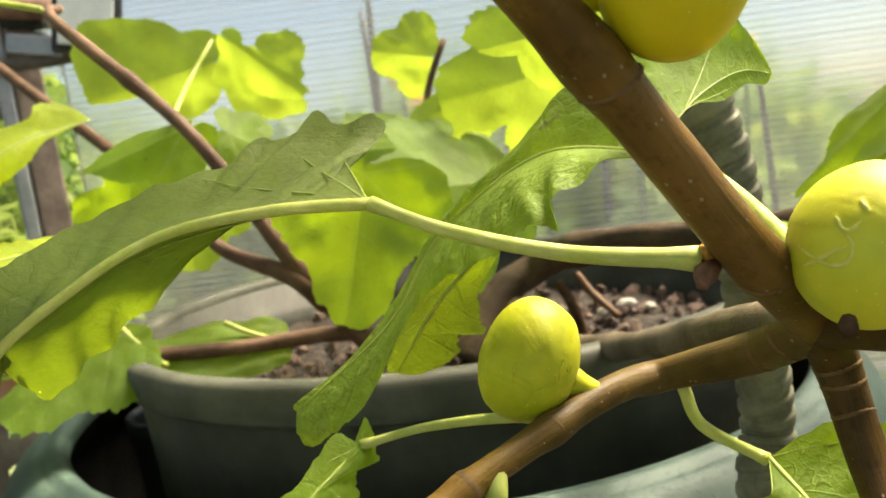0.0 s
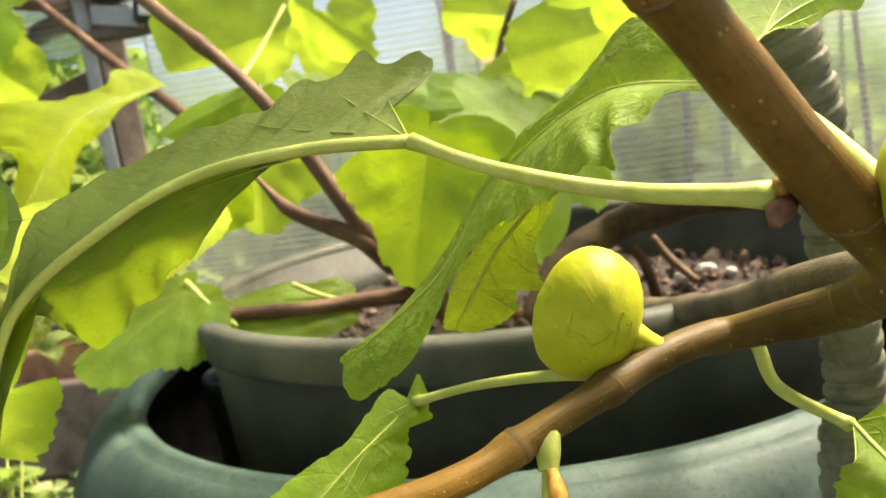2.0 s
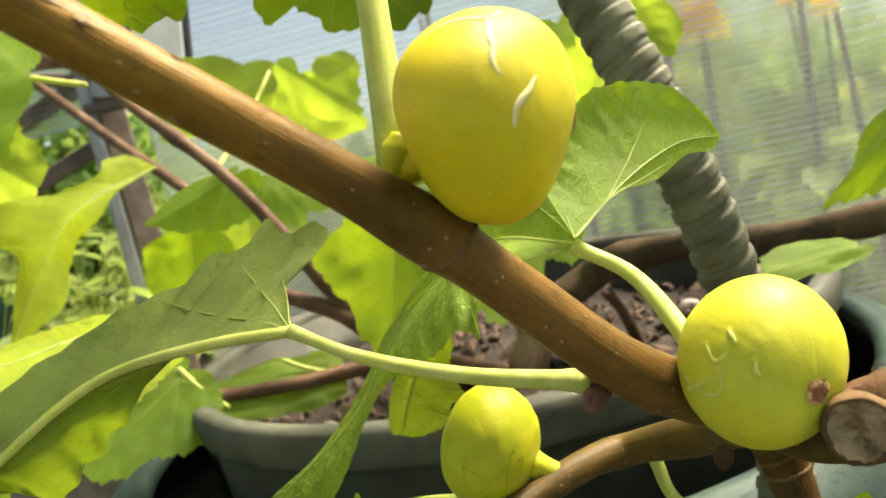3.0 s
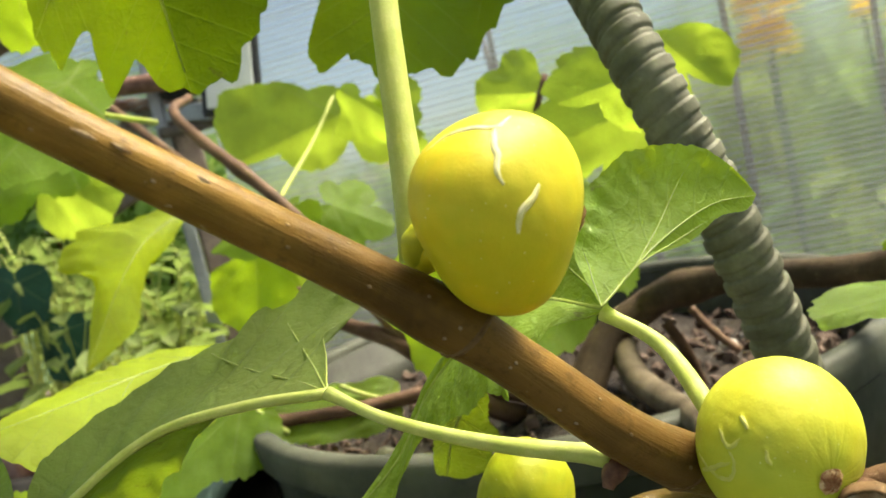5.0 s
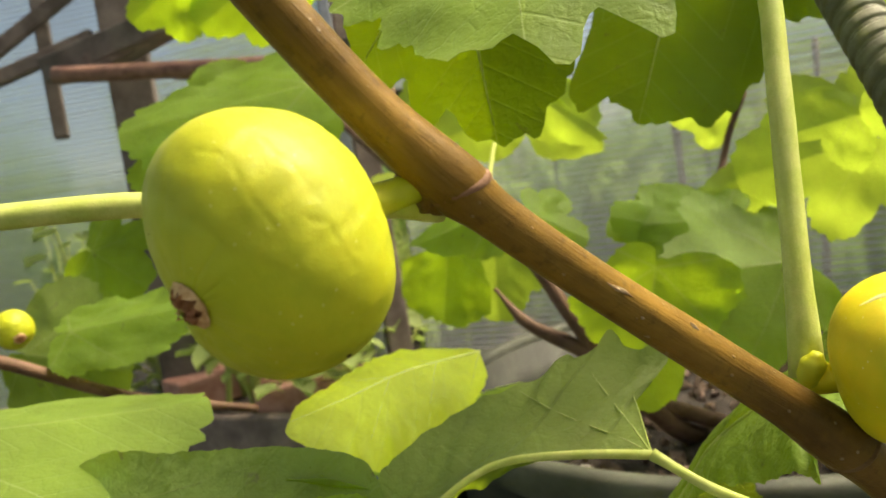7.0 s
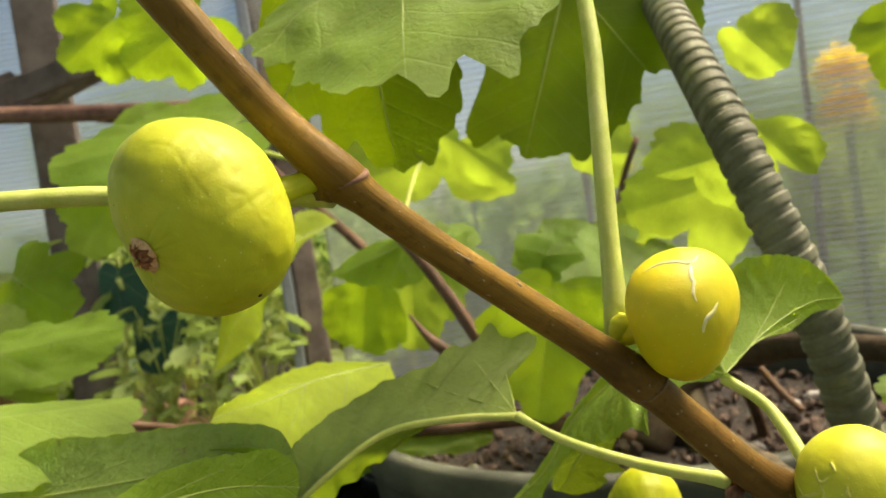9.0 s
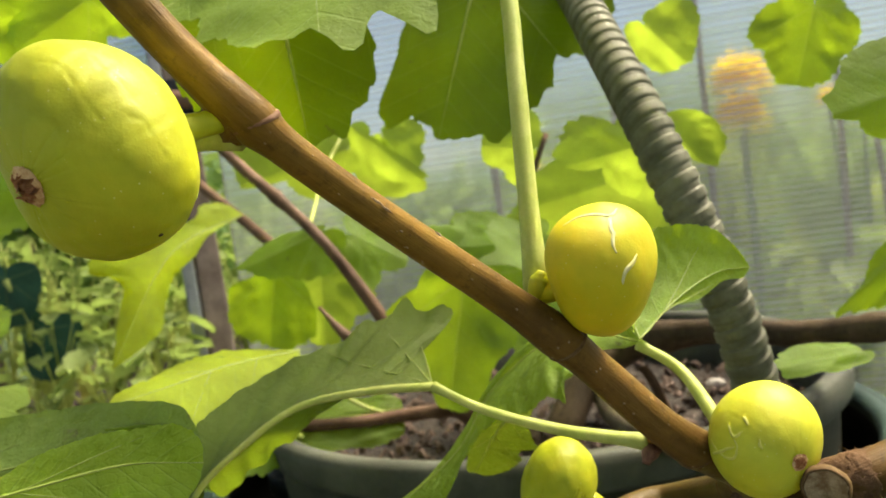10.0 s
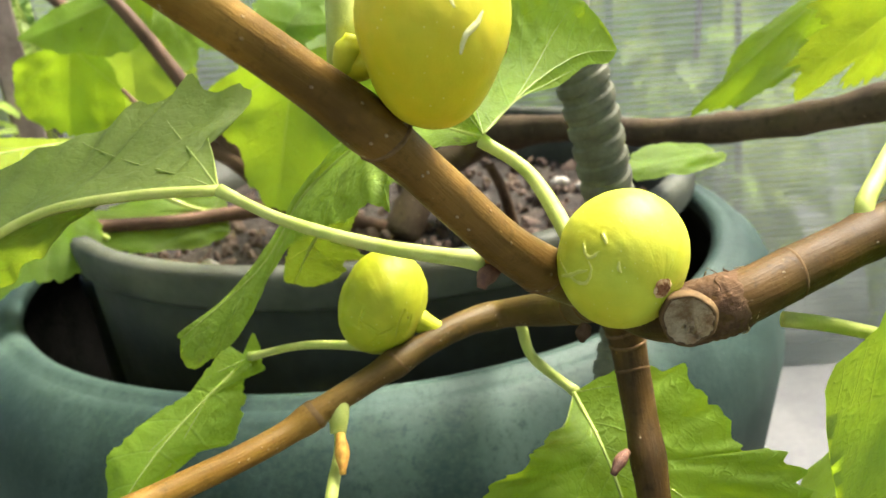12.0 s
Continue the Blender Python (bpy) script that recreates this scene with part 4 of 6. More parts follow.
part("node_ring", ring_bm(MAIN, NODE_B, 0.0057, 0.0012, 0.00034, 2.0, (0.2, 0.0, 0.2)), RING, br)
part("node_ring", ring_bm(MAIN, NODE_C + 0.01, 0.0062, 0.0012, 0.00040, 3.0, (0.2, 0.1, 0.3)), RING, br)
part("bud_scar", tube_bm([(-0.0322, 0.0800, 1.0842), (-0.0328, 0.0790, 1.0815), (-0.0312, 0.0785, 1.0790)], (0.0005, 0.0010, 0.0005), 10, 10, 0.3, 8.0), BUD, br, "dark red-brown scar at the foot of the fig")

LOW = [KNOT, (0.0800, 0.2030, 0.9400), (0.0600, 0.2230, 0.9300), (0.0419, 0.2130, 0.9300), (0.0085, 0.1870, 0.9230), (-0.0110, 0.1690, 0.9195), (-0.0308, 0.1365, 0.9270), (-0.0560, 0.0980, 0.9370)]
br = part("branch", tube_bm(LOW, (0.0066, 0.0058, 0.0045, 0.0041, 0.0038, 0.0036, 0.0035, 0.0035), 120, 20, 0.014, 3.0, ((0.575, 0.0008, 0.018), (0.435, 0.0009, 0.022), (0.27, 0.0005, 0.02))), BARK_SIDE, plant, "olive-brown side branch with ringed nodes")
part("node_ring", ring_bm(LOW, 0.572, 0.0044, 0.0028, 0.00030, 4.0, (0.3, 0.0, 0.2)), RING, br)
part("node_ring", ring_bm(LOW, 0.438, 0.0048, 0.0018, 0.00026, 5.0, (0.2, 0.1, 0.3)), RING, br)

for at_, r_ in ((0.055, 0.0066), (0.105, 0.0062)):
    part("node_ring", ring_bm(LOW, at_, r_ - 0.0003, 0.0016, 0.00032, at_ * 90), RING, br)

RIGHT = [KNOT, (0.0960, 0.1520, 0.9590), (0.1066, 0.1400, 0.9660), (0.1286, 0.1489, 0.9705), (0.1574, 0.1655, 0.9738), (0.2003, 0.1914, 0.9800), (0.2400, 0.2150, 0.9850)]
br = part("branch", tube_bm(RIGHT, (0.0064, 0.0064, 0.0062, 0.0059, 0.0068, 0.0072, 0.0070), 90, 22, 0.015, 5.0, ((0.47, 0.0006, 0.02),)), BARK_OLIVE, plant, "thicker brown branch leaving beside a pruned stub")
part("node_ring", ring_bm(RIGHT, 0.335, 0.0062, 0.0010, 0.00018, 6.0, (0.1, 0.2, 0.1)), RING, br)
part("node_ring", ring_bm(RIGHT, 0.53, 0.0066, 0.0014, 0.00008, 7.0, (0.3, 0.2, 0.3)), RING, br)
collar = tube_bm([(0.0985, 0.1480, 0.9600), (0.1035, 0.1425, 0.9642), (0.1085, 0.1410, 0.9664), (0.1140, 0.1430, 0.9678)], (0.0066, 0.0074, 0.0074, 0.0060), 90, 60, 0.0, 9.0)
for v in collar.verts:
    out = v.co - Vector((0.1075, 0.1440, 0.9655))
    flake = 0.5 * noise.noise(Vector((v.co.x * 1100, v.co.y * 300, v.co.z * 300))) + noise.noise(v.co * 420) + 0.7 * noise.noise(v.co * 1100)
    v.co += out.normalized() * 0.00042 * flake
part("bark_collar", collar, SCAR, br, "rough peeling bark round the pruned stub")
STUB = [(0.1012, 0.1480, 0.9622), (0.0994, 0.1410, 0.9645), (0.0981, 0.1368, 0.9656)]
stub = part("pruned_stub", tube_bm(STUB, (0.0066, 0.0064, 0.0060), 30, 32, 0.12, 8.0, ((0.55, 0.0006, 0.06),)), SCAR, plant, "pruned stub with a dry pale cut face")
c0, ax = Vector((0.0976, 0.1338, 0.9661)), Vector((-0.25, -0.95, 0.15)).normalized()
ea = ax.orthogonal().normalized()
eb = ax.cross(ea)


def disc_bm(rings, height, wobble, n=64):
    """Rings of a turned face round c0, from the outermost to the innermost, each lifted by height(radius, place)."""
    bm = bmesh.new()
    rows = []
    for rr, back in rings:
        row = []
        for k in range(n):
            c = 2 * math.pi * k / n
            q = Vector((rr * math.cos(c), rr * math.sin(c), 0)) * 700
            out = rr * (1 + wobble * (math.sin(3 * c) + 0.6 * math.sin(7 * c + 1.0)))
            row.append(bm.verts.new(c0 + (ea * math.cos(c) + eb * math.sin(c)) * out + ax * (height(rr, q) - back)))
        rows.append(row)
    for r0, r1 in zip(rows, rows[1:]):
        for k in range(n):
            bm.faces.new((r0[k], r0[(k + 1) % n], r1[(k + 1) % n], r1[k]))
    bm.faces.new(rows[-1])
    bmesh.ops.recalc_face_normals(bm, faces=bm.faces[:])
    return bm


def hollow(rr, q):
    """The torn wood: sunk in the middle, with one crooked crack and splinters."""
    crack = -0.0010 * math.exp(-((q.x - 1.0 + 0.9 * noise.noise(q * 0.8)) / 0.20) ** 2) if q.y > 0.2 else 0.0
    return -0.0012 * (1 - (rr / 0.0056) ** 2) + crack + 0.0005 * noise.noise(q) + 0.0004 * noise.noise(q * 2.6)


def lip(rr, q):
    return 0.0005 * noise.noise(q * 1.4) + 0.0003 * noise.noise(q * 4.0)


part("cut_face", disc_bm([(0.0054 * (1 - i / 22.5), 0.0) for i in range(23)], hollow, 0.03), CUT_WOOD, stub, "dry pale splintered cut wood")
part("bark_rim", disc_bm([(0.0061, 0.0042), (0.0064, 0.0028), (0.0063, 0.0012), (0.0060, 0.0002), (0.0056, -0.0003), (0.0052, 0.0002), (0.0050, 0.0016), (0.0049, 0.0036)], lip, 0.03), RING, stub, "healed brown bark round the cut")

DOWN = [KNOT, (0.0935, 0.1840, 0.9400), (0.0961, 0.1760, 0.9182), (0.0969, 0.1620, 0.8996), (0.0985, 0.1560, 0.8700), (0.1000, 0.1700, 0.8200)]
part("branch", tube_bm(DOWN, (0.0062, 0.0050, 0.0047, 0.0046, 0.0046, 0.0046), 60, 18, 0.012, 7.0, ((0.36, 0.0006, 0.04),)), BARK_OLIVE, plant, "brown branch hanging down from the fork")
for at_, r_ in ((0.10, 0.0058), (0.135, 0.0055), (0.19, 0.0052)):
    part("node_ring", ring_bm(DOWN, at_, r_ - 0.0003, 0.0014, 0.00032, at_ * 70), RING, plant)
part("bud", tube_bm([(0.0903, 0.1651, 0.9114), (0.0877, 0.1617, 0.9111), (0.0851, 0.1586, 0.9089)], (0.0012, 0.0019, 0.0010), 8, 8, 0.2, 3.0), BUD, plant, "small reddish brown bud")

# older limbs lying in the tub
BACK = [(-0.010, 0.585, 0.835), (0.0167, 0.6264, 0.8754), (0.0528, 0.6437, 0.8940), (0.0786, 0.6195, 0.9086), (0.1238, 0.5668, 0.9215), (0.1835, 0.4999, 0.9272), (0.2487, 0.3905, 0.9547), (0.3499, 0.3085, 1.0004)]
part("limb", tube_bm(BACK, (0.016, 0.0140, 0.0115, 0.0098, 0.0092, 0.0086, 0.0076, 0.0072), 90, 18, 0.09, 11.0, ((0.28, 0.003, 0.03), (0.63, 0.001, 0.02), (0.795, 0.0022, 0.022), (0.72, 0.0008, 0.012))), BARK_OLD, plant, "old dark brown limb arching up from the soil")
LYING = [(0.030, 0.640, 0.872), (0.038, 0.590, 0.856), (0.058, 0.500, 0.866), (0.0735, 0.400, 0.890), (0.0790, 0.300, 0.918), (0.0830, 0.225, 0.941), KNOT]
part("limb", tube_bm(LYING, (0.011, 0.0105, 0.0085, 0.0070, 0.0062, 0.0064, 0.0068), 90, 18, 0.05, 12.0, ((0.3, 0.001, 0.03), (0.55, 0.001, 0.03))), BARK_GREY, plant, "grey-brown limb bending over the tub's rim")
part("stump", tube_bm([(0.085, 0.600, 0.835), (0.078, 0.598, 0.868), (0.068, 0.600, 0.890)], (0.005, 0.0045, 0.004), 10, 10, 0.1, 2.0), SCAR, plant)
TWIG_A = [(-0.34, 0.72, 1.17), (-0.2870, 0.6000, 1.135), (-0.1890, 0.5410, 1.0490), (-0.1500, 0.5320, 0.9950), (-0.1150, 0.5280, 0.9350), (-0.07, 0.56, 0.86), (-0.04, 0.60, 0.835)]
part("twig", tube_bm(TWIG_A, (0.0042, 0.0043, 0.0050, 0.0048, 0.0058, 0.0074, 0.009), 60, 12, 0.05, 13.0, ((0.42, 0.0018, 0.015),)), TWIG_BARK, plant, "thin brown twig rising from the soil")
part("twig", tube_bm([(-0.192, 0.545, 0.980), (-0.165, 0.535, 0.952), (-0.120, 0.526, 0.930), (-0.100, 0.535, 0.905)], (0.0015, 0.0050, 0.0065, 0.007), 24, 12, 0.06, 14.0), TWIG_BARK, plant)
part("twig", tube_bm([(-0.66, 1.05, 1.25), (-0.4996, 0.9454, 1.129), (-0.3719, 0.8579, 1.0395), (-0.25, 0.76, 0.95)], (0.0065, 0.0068, 0.0072, 0.008), 30, 12, 0.05, 15.0), TWIG_BARK, plant)
part("twig", tube_bm([(-0.2900, 0.4770, 0.902), (-0.1762, 0.5209, 0.8853), (-0.0873, 0.5525, 0.879), (-0.02, 0.59, 0.845)], (0.0048, 0.0052, 0.0058, 0.007), 30, 12, 0.05, 16.0), TWIG_BARK, plant)

# figs
CA = (-0.0475, 0.0588, 1.0755)
fig_fruit(plant, CA, (-0.0509, 0.0432, 1.0693), 0.02095, FIG_GREEN, (-0.0280, 0.0850, 1.0815), lumps=0.020, wrinkles=0.010, eye_r=0.0042, stem_r=0.0027, seed=1.0, label="large smooth lime-green fig with a reddish eye",
          shape=(-0.040, 0.069, 0.106, 0.028, 0.010, -0.014, 0.012, -0.072, -0.094, -0.023, -0.015, -0.164, -0.157, 0.060, -0.002, -0.126, 0.064, 0.022, 0.034, 0.041),
          creases=([(-0.0371, 0.0479, 1.0909), (-0.0354, 0.0475, 1.0887), (-0.0335, 0.0480, 1.0868), (-0.0320, 0.0482, 1.0843), (-0.0305, 0.0486, 1.0817)],
                   [(-0.0442, 0.0428, 1.0905), (-0.0404, 0.0431, 1.0890), (-0.0385, 0.0426, 1.0863), (-0.0365, 0.0425, 1.0826), (-0.0345, 0.0429, 1.0791)],
                   [(-0.0311, 0.0466, 1.0787), (-0.0296, 0.0485, 1.0781), (-0.0287, 0.0492, 1.0755), (-0.0283, 0.0501, 1.0731), (-0.0278, 0.0513, 1.0712)],
                   [(-0.0271, 0.0534, 1.0718), (-0.0270, 0.0560, 1.0716), (-0.0269, 0.0589, 1.0714)], [(-0.0278, 0.0511, 1.0737), (-0.0275, 0.0522, 1.0734), (-0.0271, 0.0534, 1.0731)]))
CB = (0.0474, 0.1282, 1.0313)
SPLIT_B = (([(0.0393, 0.1211, 1.0451), (0.0437, 0.1213, 1.0469), (0.0478, 0.1210, 1.0471), (0.0513, 0.1211, 1.0463), (0.0534, 0.1260, 1.0478)]),
          ([(0.0513, 0.1211, 1.0463), (0.0509, 0.1181, 1.0441), (0.0512, 0.1163, 1.0418), (0.0509, 0.1147, 1.0392), (0.0515, 0.1144, 1.0373)]),
          ([(0.0564, 0.1179, 1.0361), (0.0551, 0.1164, 1.0341), (0.0530, 0.1147, 1.0324), (0.0519, 0.1146, 1.0296)]))
fig_fruit(plant, CB, (0.0615, 0.1335, 1.0275), 0.01664, FIG_RIPE, (0.0300, 0.1350, 1.0262), lumps=0.012, seed=2.0, eye_r=0.0022, stem_r=0.0030, label="ripening yellow fig with pale splits in its skin",
          shape=(0.037, 0.052, 0.013, 0.172, 0.041, -0.081, 0.017, 0.085, -0.030, -0.187, -0.078, -0.003, -0.130, -0.127, -0.033, -0.079, -0.138, 0.003, -0.023, 0.125),
          cracks=SPLIT_B, creases=SPLIT_B, furrow=-0.8)
CC = (0.0868, 0.1508, 0.9750)
SPLIT_C = (([(0.0715, 0.1477, 0.9773), (0.0733, 0.1424, 0.9748), (0.0753, 0.1398, 0.9743), (0.0768, 0.1384, 0.9756), (0.0772, 0.1383, 0.9783), (0.0769, 0.1396, 0.9806)]),
          ([(0.0763, 0.1418, 0.9833), (0.0769, 0.1396, 0.9806), (0.0794, 0.1383, 0.9822)]),
          ([(0.0830, 0.1361, 0.9806), (0.0829, 0.1358, 0.9791), (0.0830, 0.1353, 0.9779)]),
          ([(0.0717, 0.1464, 0.9737), (0.0739, 0.1415, 0.9761), (0.0766, 0.1389, 0.9779)]),
          ([(0.0804, 0.1403, 0.9856), (0.0805, 0.1395, 0.9848), (0.0807, 0.1387, 0.9839)]))
fig_fruit(plant, CC, (0.0922, 0.1365, 0.9735), 0.01618, FIG_PALE, (0.0810, 0.1640, 0.9660), lumps=0.012, wrinkles=0.006, eye_r=0.0021, seed=3.0, crack_r=0.00055, split=SOFT_SPLIT, label="round ripe yellow fig with wrinkled splits and a small brown eye",
          shape=(0.041, -0.004, 0.015, 0.008, 0.002, 0.0, -0.002, 0.0, -0.005, -0.033, -0.020, -0.001, -0.022, -0.078, -0.010, 0.030, -0.011, 0.016, -0.016, 0.016),
          cracks=SPLIT_C, creases=SPLIT_C, furrow=-2.2)
CD = (0.0209, 0.2114, 0.9425)
fig_fruit(plant, CD, (0.0160, 0.2260, 0.9450), 0.01618, FIG_GREEN, (0.0391, 0.2110, 0.9300), lumps=0.02, stem_r=0.0033, wrinkles=0.010, eye_r=0.0016, seed=4.0, label="small wrinkled green fig on a side branch",
          shape=(0.122, -0.015, 0.033, 0.009, -0.111, -0.048, -0.005, -0.018, -0.024, -0.036, -0.027, 0.015, -0.055, -0.154, 0.009, 0.053, 0.021, 0.128, -0.057, 0.046), furrow=4.0,
          creases=([(0.0148, 0.1964, 0.9430), (0.0187, 0.1955, 0.9405), (0.0196, 0.1960, 0.9376), (0.0175, 0.1976, 0.9347)],
                   [(0.0292, 0.1977, 0.9448), (0.0274, 0.1966, 0.9419), (0.0261, 0.1966, 0.9384), (0.0255, 0.1984, 0.9340)],
                   [(0.0205, 0.1958, 0.9383), (0.0238, 0.1958, 0.9393), (0.0257, 0.1960, 0.9410)], [(0.0164, 0.1966, 0.9472), (0.0150, 0.1964, 0.9442), (0.0142, 0.1967, 0.9409)],
                   [(0.0315, 0.1992, 0.9423), (0.0300, 0.1985, 0.9388), (0.0284, 0.1994, 0.9346)]))

for k, p in enumerate(((-0.0319, 0.0537, 1.0625), (-0.0307, 0.0558, 1.0634), (-0.0319, 0.0599, 1.0616), (-0.0345, 0.0576, 1.0592), (-0.0359, 0.0544, 1.0587), (-0.0334, 0.0590, 1.0601))):
    p = Vector(CA) + (Vector(p) - Vector(CA)) * 0.985
    part("wart", tube_bm([p, p + (p - Vector(CA)).normalized() * 0.0005, p + (p - Vector(CA)).normalized() * 0.0008], (0.0008, 0.0007, 0.0002), 6, 9, 0.2, k), (CRACK, CRACK, BLEMISH)[k % 3], plant)

# fruit and leaf buds at the nodes
part("bud", tube_bm([(0.0564, 0.1538, 0.9742), (0.0539, 0.1503, 0.9730), (0.0528, 0.1488, 0.9712)], (0.0022, 0.0026, 0.0012), 8, 10, 0.25, 1.0), BUD, plant, "small reddish brown bud")
part("bud", tube_bm([(0.0558, 0.1540, 0.9759), (0.0549, 0.1522, 0.9777), (0.0542, 0.1523, 0.9792)], (0.0016, 0.0014, 0.0005), 6, 8, 0.2, 2.0), STIPULE, plant, "dry orange bud scale")
part("bud", tube_bm([(0.0297, 0.1360, 1.0255), (0.0300, 0.1338, 1.0290), (0.0306, 0.1330, 1.0312), (0.0312, 0.1328, 1.0330)], (0.0030, 0.0034, 0.0030, 0.0012), 12, 14, 0.08, 3.0), FIG_GREEN, plant, "yellow-green swollen bud at the foot of the stalk")
part("bud", tube_bm([(0.0068, 0.1856, 0.9226), (0.0071, 0.1815, 0.9182), (0.0068, 0.1791, 0.9146)], (0.0034, 0.0031, 0.0025), 10, 12, 0.12, 4.0), PETIOLE, plant, "swollen yellow-green foot of a leaf stalk")
part("leaf_stalk", tube_bm([(0.0069, 0.1811, 0.9159), (0.0060, 0.1812, 0.9073), (0.0053, 0.1611, 0.9017), (0.0043, 0.1529, 0.8790)], (0.0017, 0.0019, 0.0019, 0.0018), 16, 10, 0.04), PETIOLE, plant)
part("stipule", tube_bm([(0.0076, 0.1778, 0.9154), (0.0085, 0.1722, 0.9116), (0.0088, 0.1678, 0.9081)], (0.0014, 0.0022, 0.0009), 8, 8, 0.2, 6.0), STIPULE, plant, "dry orange stipule")

# the near leaves
STALK1 = [(0.0545, 0.1535, 0.9760), (0.0288, 0.1611, 0.9793), (0.0046, 0.1660, 0.9864), (-0.0130, 0.1720, 0.9943)]
MID1 = [(-0.0130, 0.1720, 0.9943), (-0.0342, 0.1684, 0.9956), (-0.0581, 0.1653, 0.9935), (-0.0738, 0.1533, 0.9858), (-0.0894, 0.1404, 0.9716), (-0.0956, 0.1333, 0.9448), (-0.0985, 0.1290, 0.9180)]
EDGE1 = ([(-0.0177, 0.1864, 1.0001), (-0.0207, 0.1958, 1.0044), (-0.0162, 0.2031, 1.0067), (-0.0107, 0.2131, 1.0128), (-0.0132, 0.2131, 1.0157), (-0.0220, 0.2114, 1.0143), (-0.0316, 0.2207, 1.0190), (-0.0369, 0.2160, 1.0148), (-0.0496, 0.2092, 1.0108), (-0.0627, 0.2020, 1.0054), (-0.0809, 0.1919, 1.0006), (-0.0928, 0.1787, 0.9944), (-0.0993, 0.1652, 0.9872), (-0.0979, 0.1500, 0.9730), (-0.1005, 0.1398, 0.9558)],
         [(-0.0293, 0.1703, 0.9950), (-0.0468, 0.1703, 0.9945), (-0.0489, 0.1735, 0.9910), (-0.0609, 0.1817, 0.9845), (-0.0709, 0.1891, 0.9768), (-0.0893, 0.2016, 0.9648), (-0.1141, 0.2084, 0.9499), (-0.1170, 0.2012, 0.9530), (-0.1091, 0.1805, 0.9633), (-0.0947, 0.1587, 0.9728), (-0.0887, 0.1473, 0.9715), (-0.0897, 0.1407, 0.9630), (-0.0927, 0.1368, 0.9537)])
ribbon_leaf(plant, MID1, EDGE1, LEAF_DARK_CURL, "old dusty green fig leaf arching over, edges eaten", STALK1, (0.0021, 0.0015), 0.0015, seed=1.2, wave=0.04, teeth=0.03, rays=((-0.0688, 0.2173, 1.0018), (-0.0390, 0.2149, 1.0098), (-0.0183, 0.1937, 1.0062), (-0.0708, 0.1687, 0.9866)))

STALK2 = [(0.0780, 0.1644, 0.9730), (0.0688, 0.1838, 0.9884), (0.0560, 0.1920, 0.9975)]
MID2 = [(0.0575, 0.1960, 0.9972), (0.0300, 0.2180, 0.9990), (0.0000, 0.2220, 0.9800), (-0.0178, 0.2150, 0.9570), (-0.0460, 0.2060, 0.9370)]
EDGE2 = ([(0.0512, 0.1944, 0.9960), (0.0427, 0.1904, 0.9966), (0.0353, 0.1866, 0.9905), (0.0285, 0.1845, 0.9890), (0.0291, 0.1825, 0.9823), (0.0231, 0.1871, 0.9833), (0.0157, 0.1954, 0.9773), (0.0061, 0.2036, 0.9716), (-0.0035, 0.2109, 0.9671), (-0.0141, 0.2119, 0.9553), (-0.0213, 0.2083, 0.9439), (-0.0281, 0.2051, 0.9357), (-0.0412, 0.2024, 0.9280), (-0.0461, 0.2034, 0.9312)],
         [(0.0555, 0.2105, 1.0109), (0.0410, 0.2240, 1.0169), (0.0313, 0.2247, 1.0091), (0.0213, 0.2252, 1.0002), (0.0096, 0.2246, 0.9921), (0.0008, 0.2244, 0.9843), (-0.0045, 0.2239, 0.9788), (-0.0146, 0.2194, 0.9645), (-0.0250, 0.2144, 0.9533), (-0.0342, 0.2111, 0.9459), (-0.0462, 0.2066, 0.9392)])
ribbon_leaf(plant, MID2, EDGE2, LEAF_TOP_CURL, "fresh green fig leaf curling behind the branch", STALK2, (0.0024, 0.0018), 0.0007, seed=2.1, veins=3)
ribbon_leaf(plant, [(0.0126, 0.2102, 0.9763), (-0.0064, 0.2451, 0.9535), (-0.0267, 0.2886, 0.9210)], ([(0.0164, 0.2155, 0.9747), (0.0081, 0.2422, 0.9563), (0.0078, 0.2649, 0.9389), (0.0001, 0.2693, 0.9406), (-0.0032, 0.2771, 0.9279), (-0.0178, 0.2845, 0.9207)],
            [(-0.0029, 0.2322, 0.9658), (-0.0194, 0.2631, 0.9476), (-0.0304, 0.2867, 0.9245)]), LEAF_UNLIT_CURL, "toothed lobe of a green fig leaf hanging behind", None, rib_r=0.0007, seed=2.6, veins=3)
ribbon_leaf(plant, [(0.0564, 0.1851, 1.0005), (0.0721, 0.2054, 1.0097), (0.0885, 0.2222, 1.0151), (0.1020, 0.2339, 1.0139)], ([(0.0606, 0.1899, 1.0027), (0.0675, 0.1995, 1.0075), (0.0803, 0.2122, 1.0076), (0.0901, 0.2230, 1.0113), (0.0983, 0.2300, 1.0108)],
            [(0.0516, 0.1962, 1.0138), (0.0554, 0.2051, 1.0253), (0.0666, 0.2155, 1.0335), (0.0770, 0.2210, 1.0347), (0.0891, 0.2271, 1.0310), (0.0979, 0.2323, 1.0219)]), LEAF_CURL, "smooth green lobe of a fig leaf behind the yellow fig", None, rib_r=0.0003, seed=2.9, veins=2, teeth=0.02)

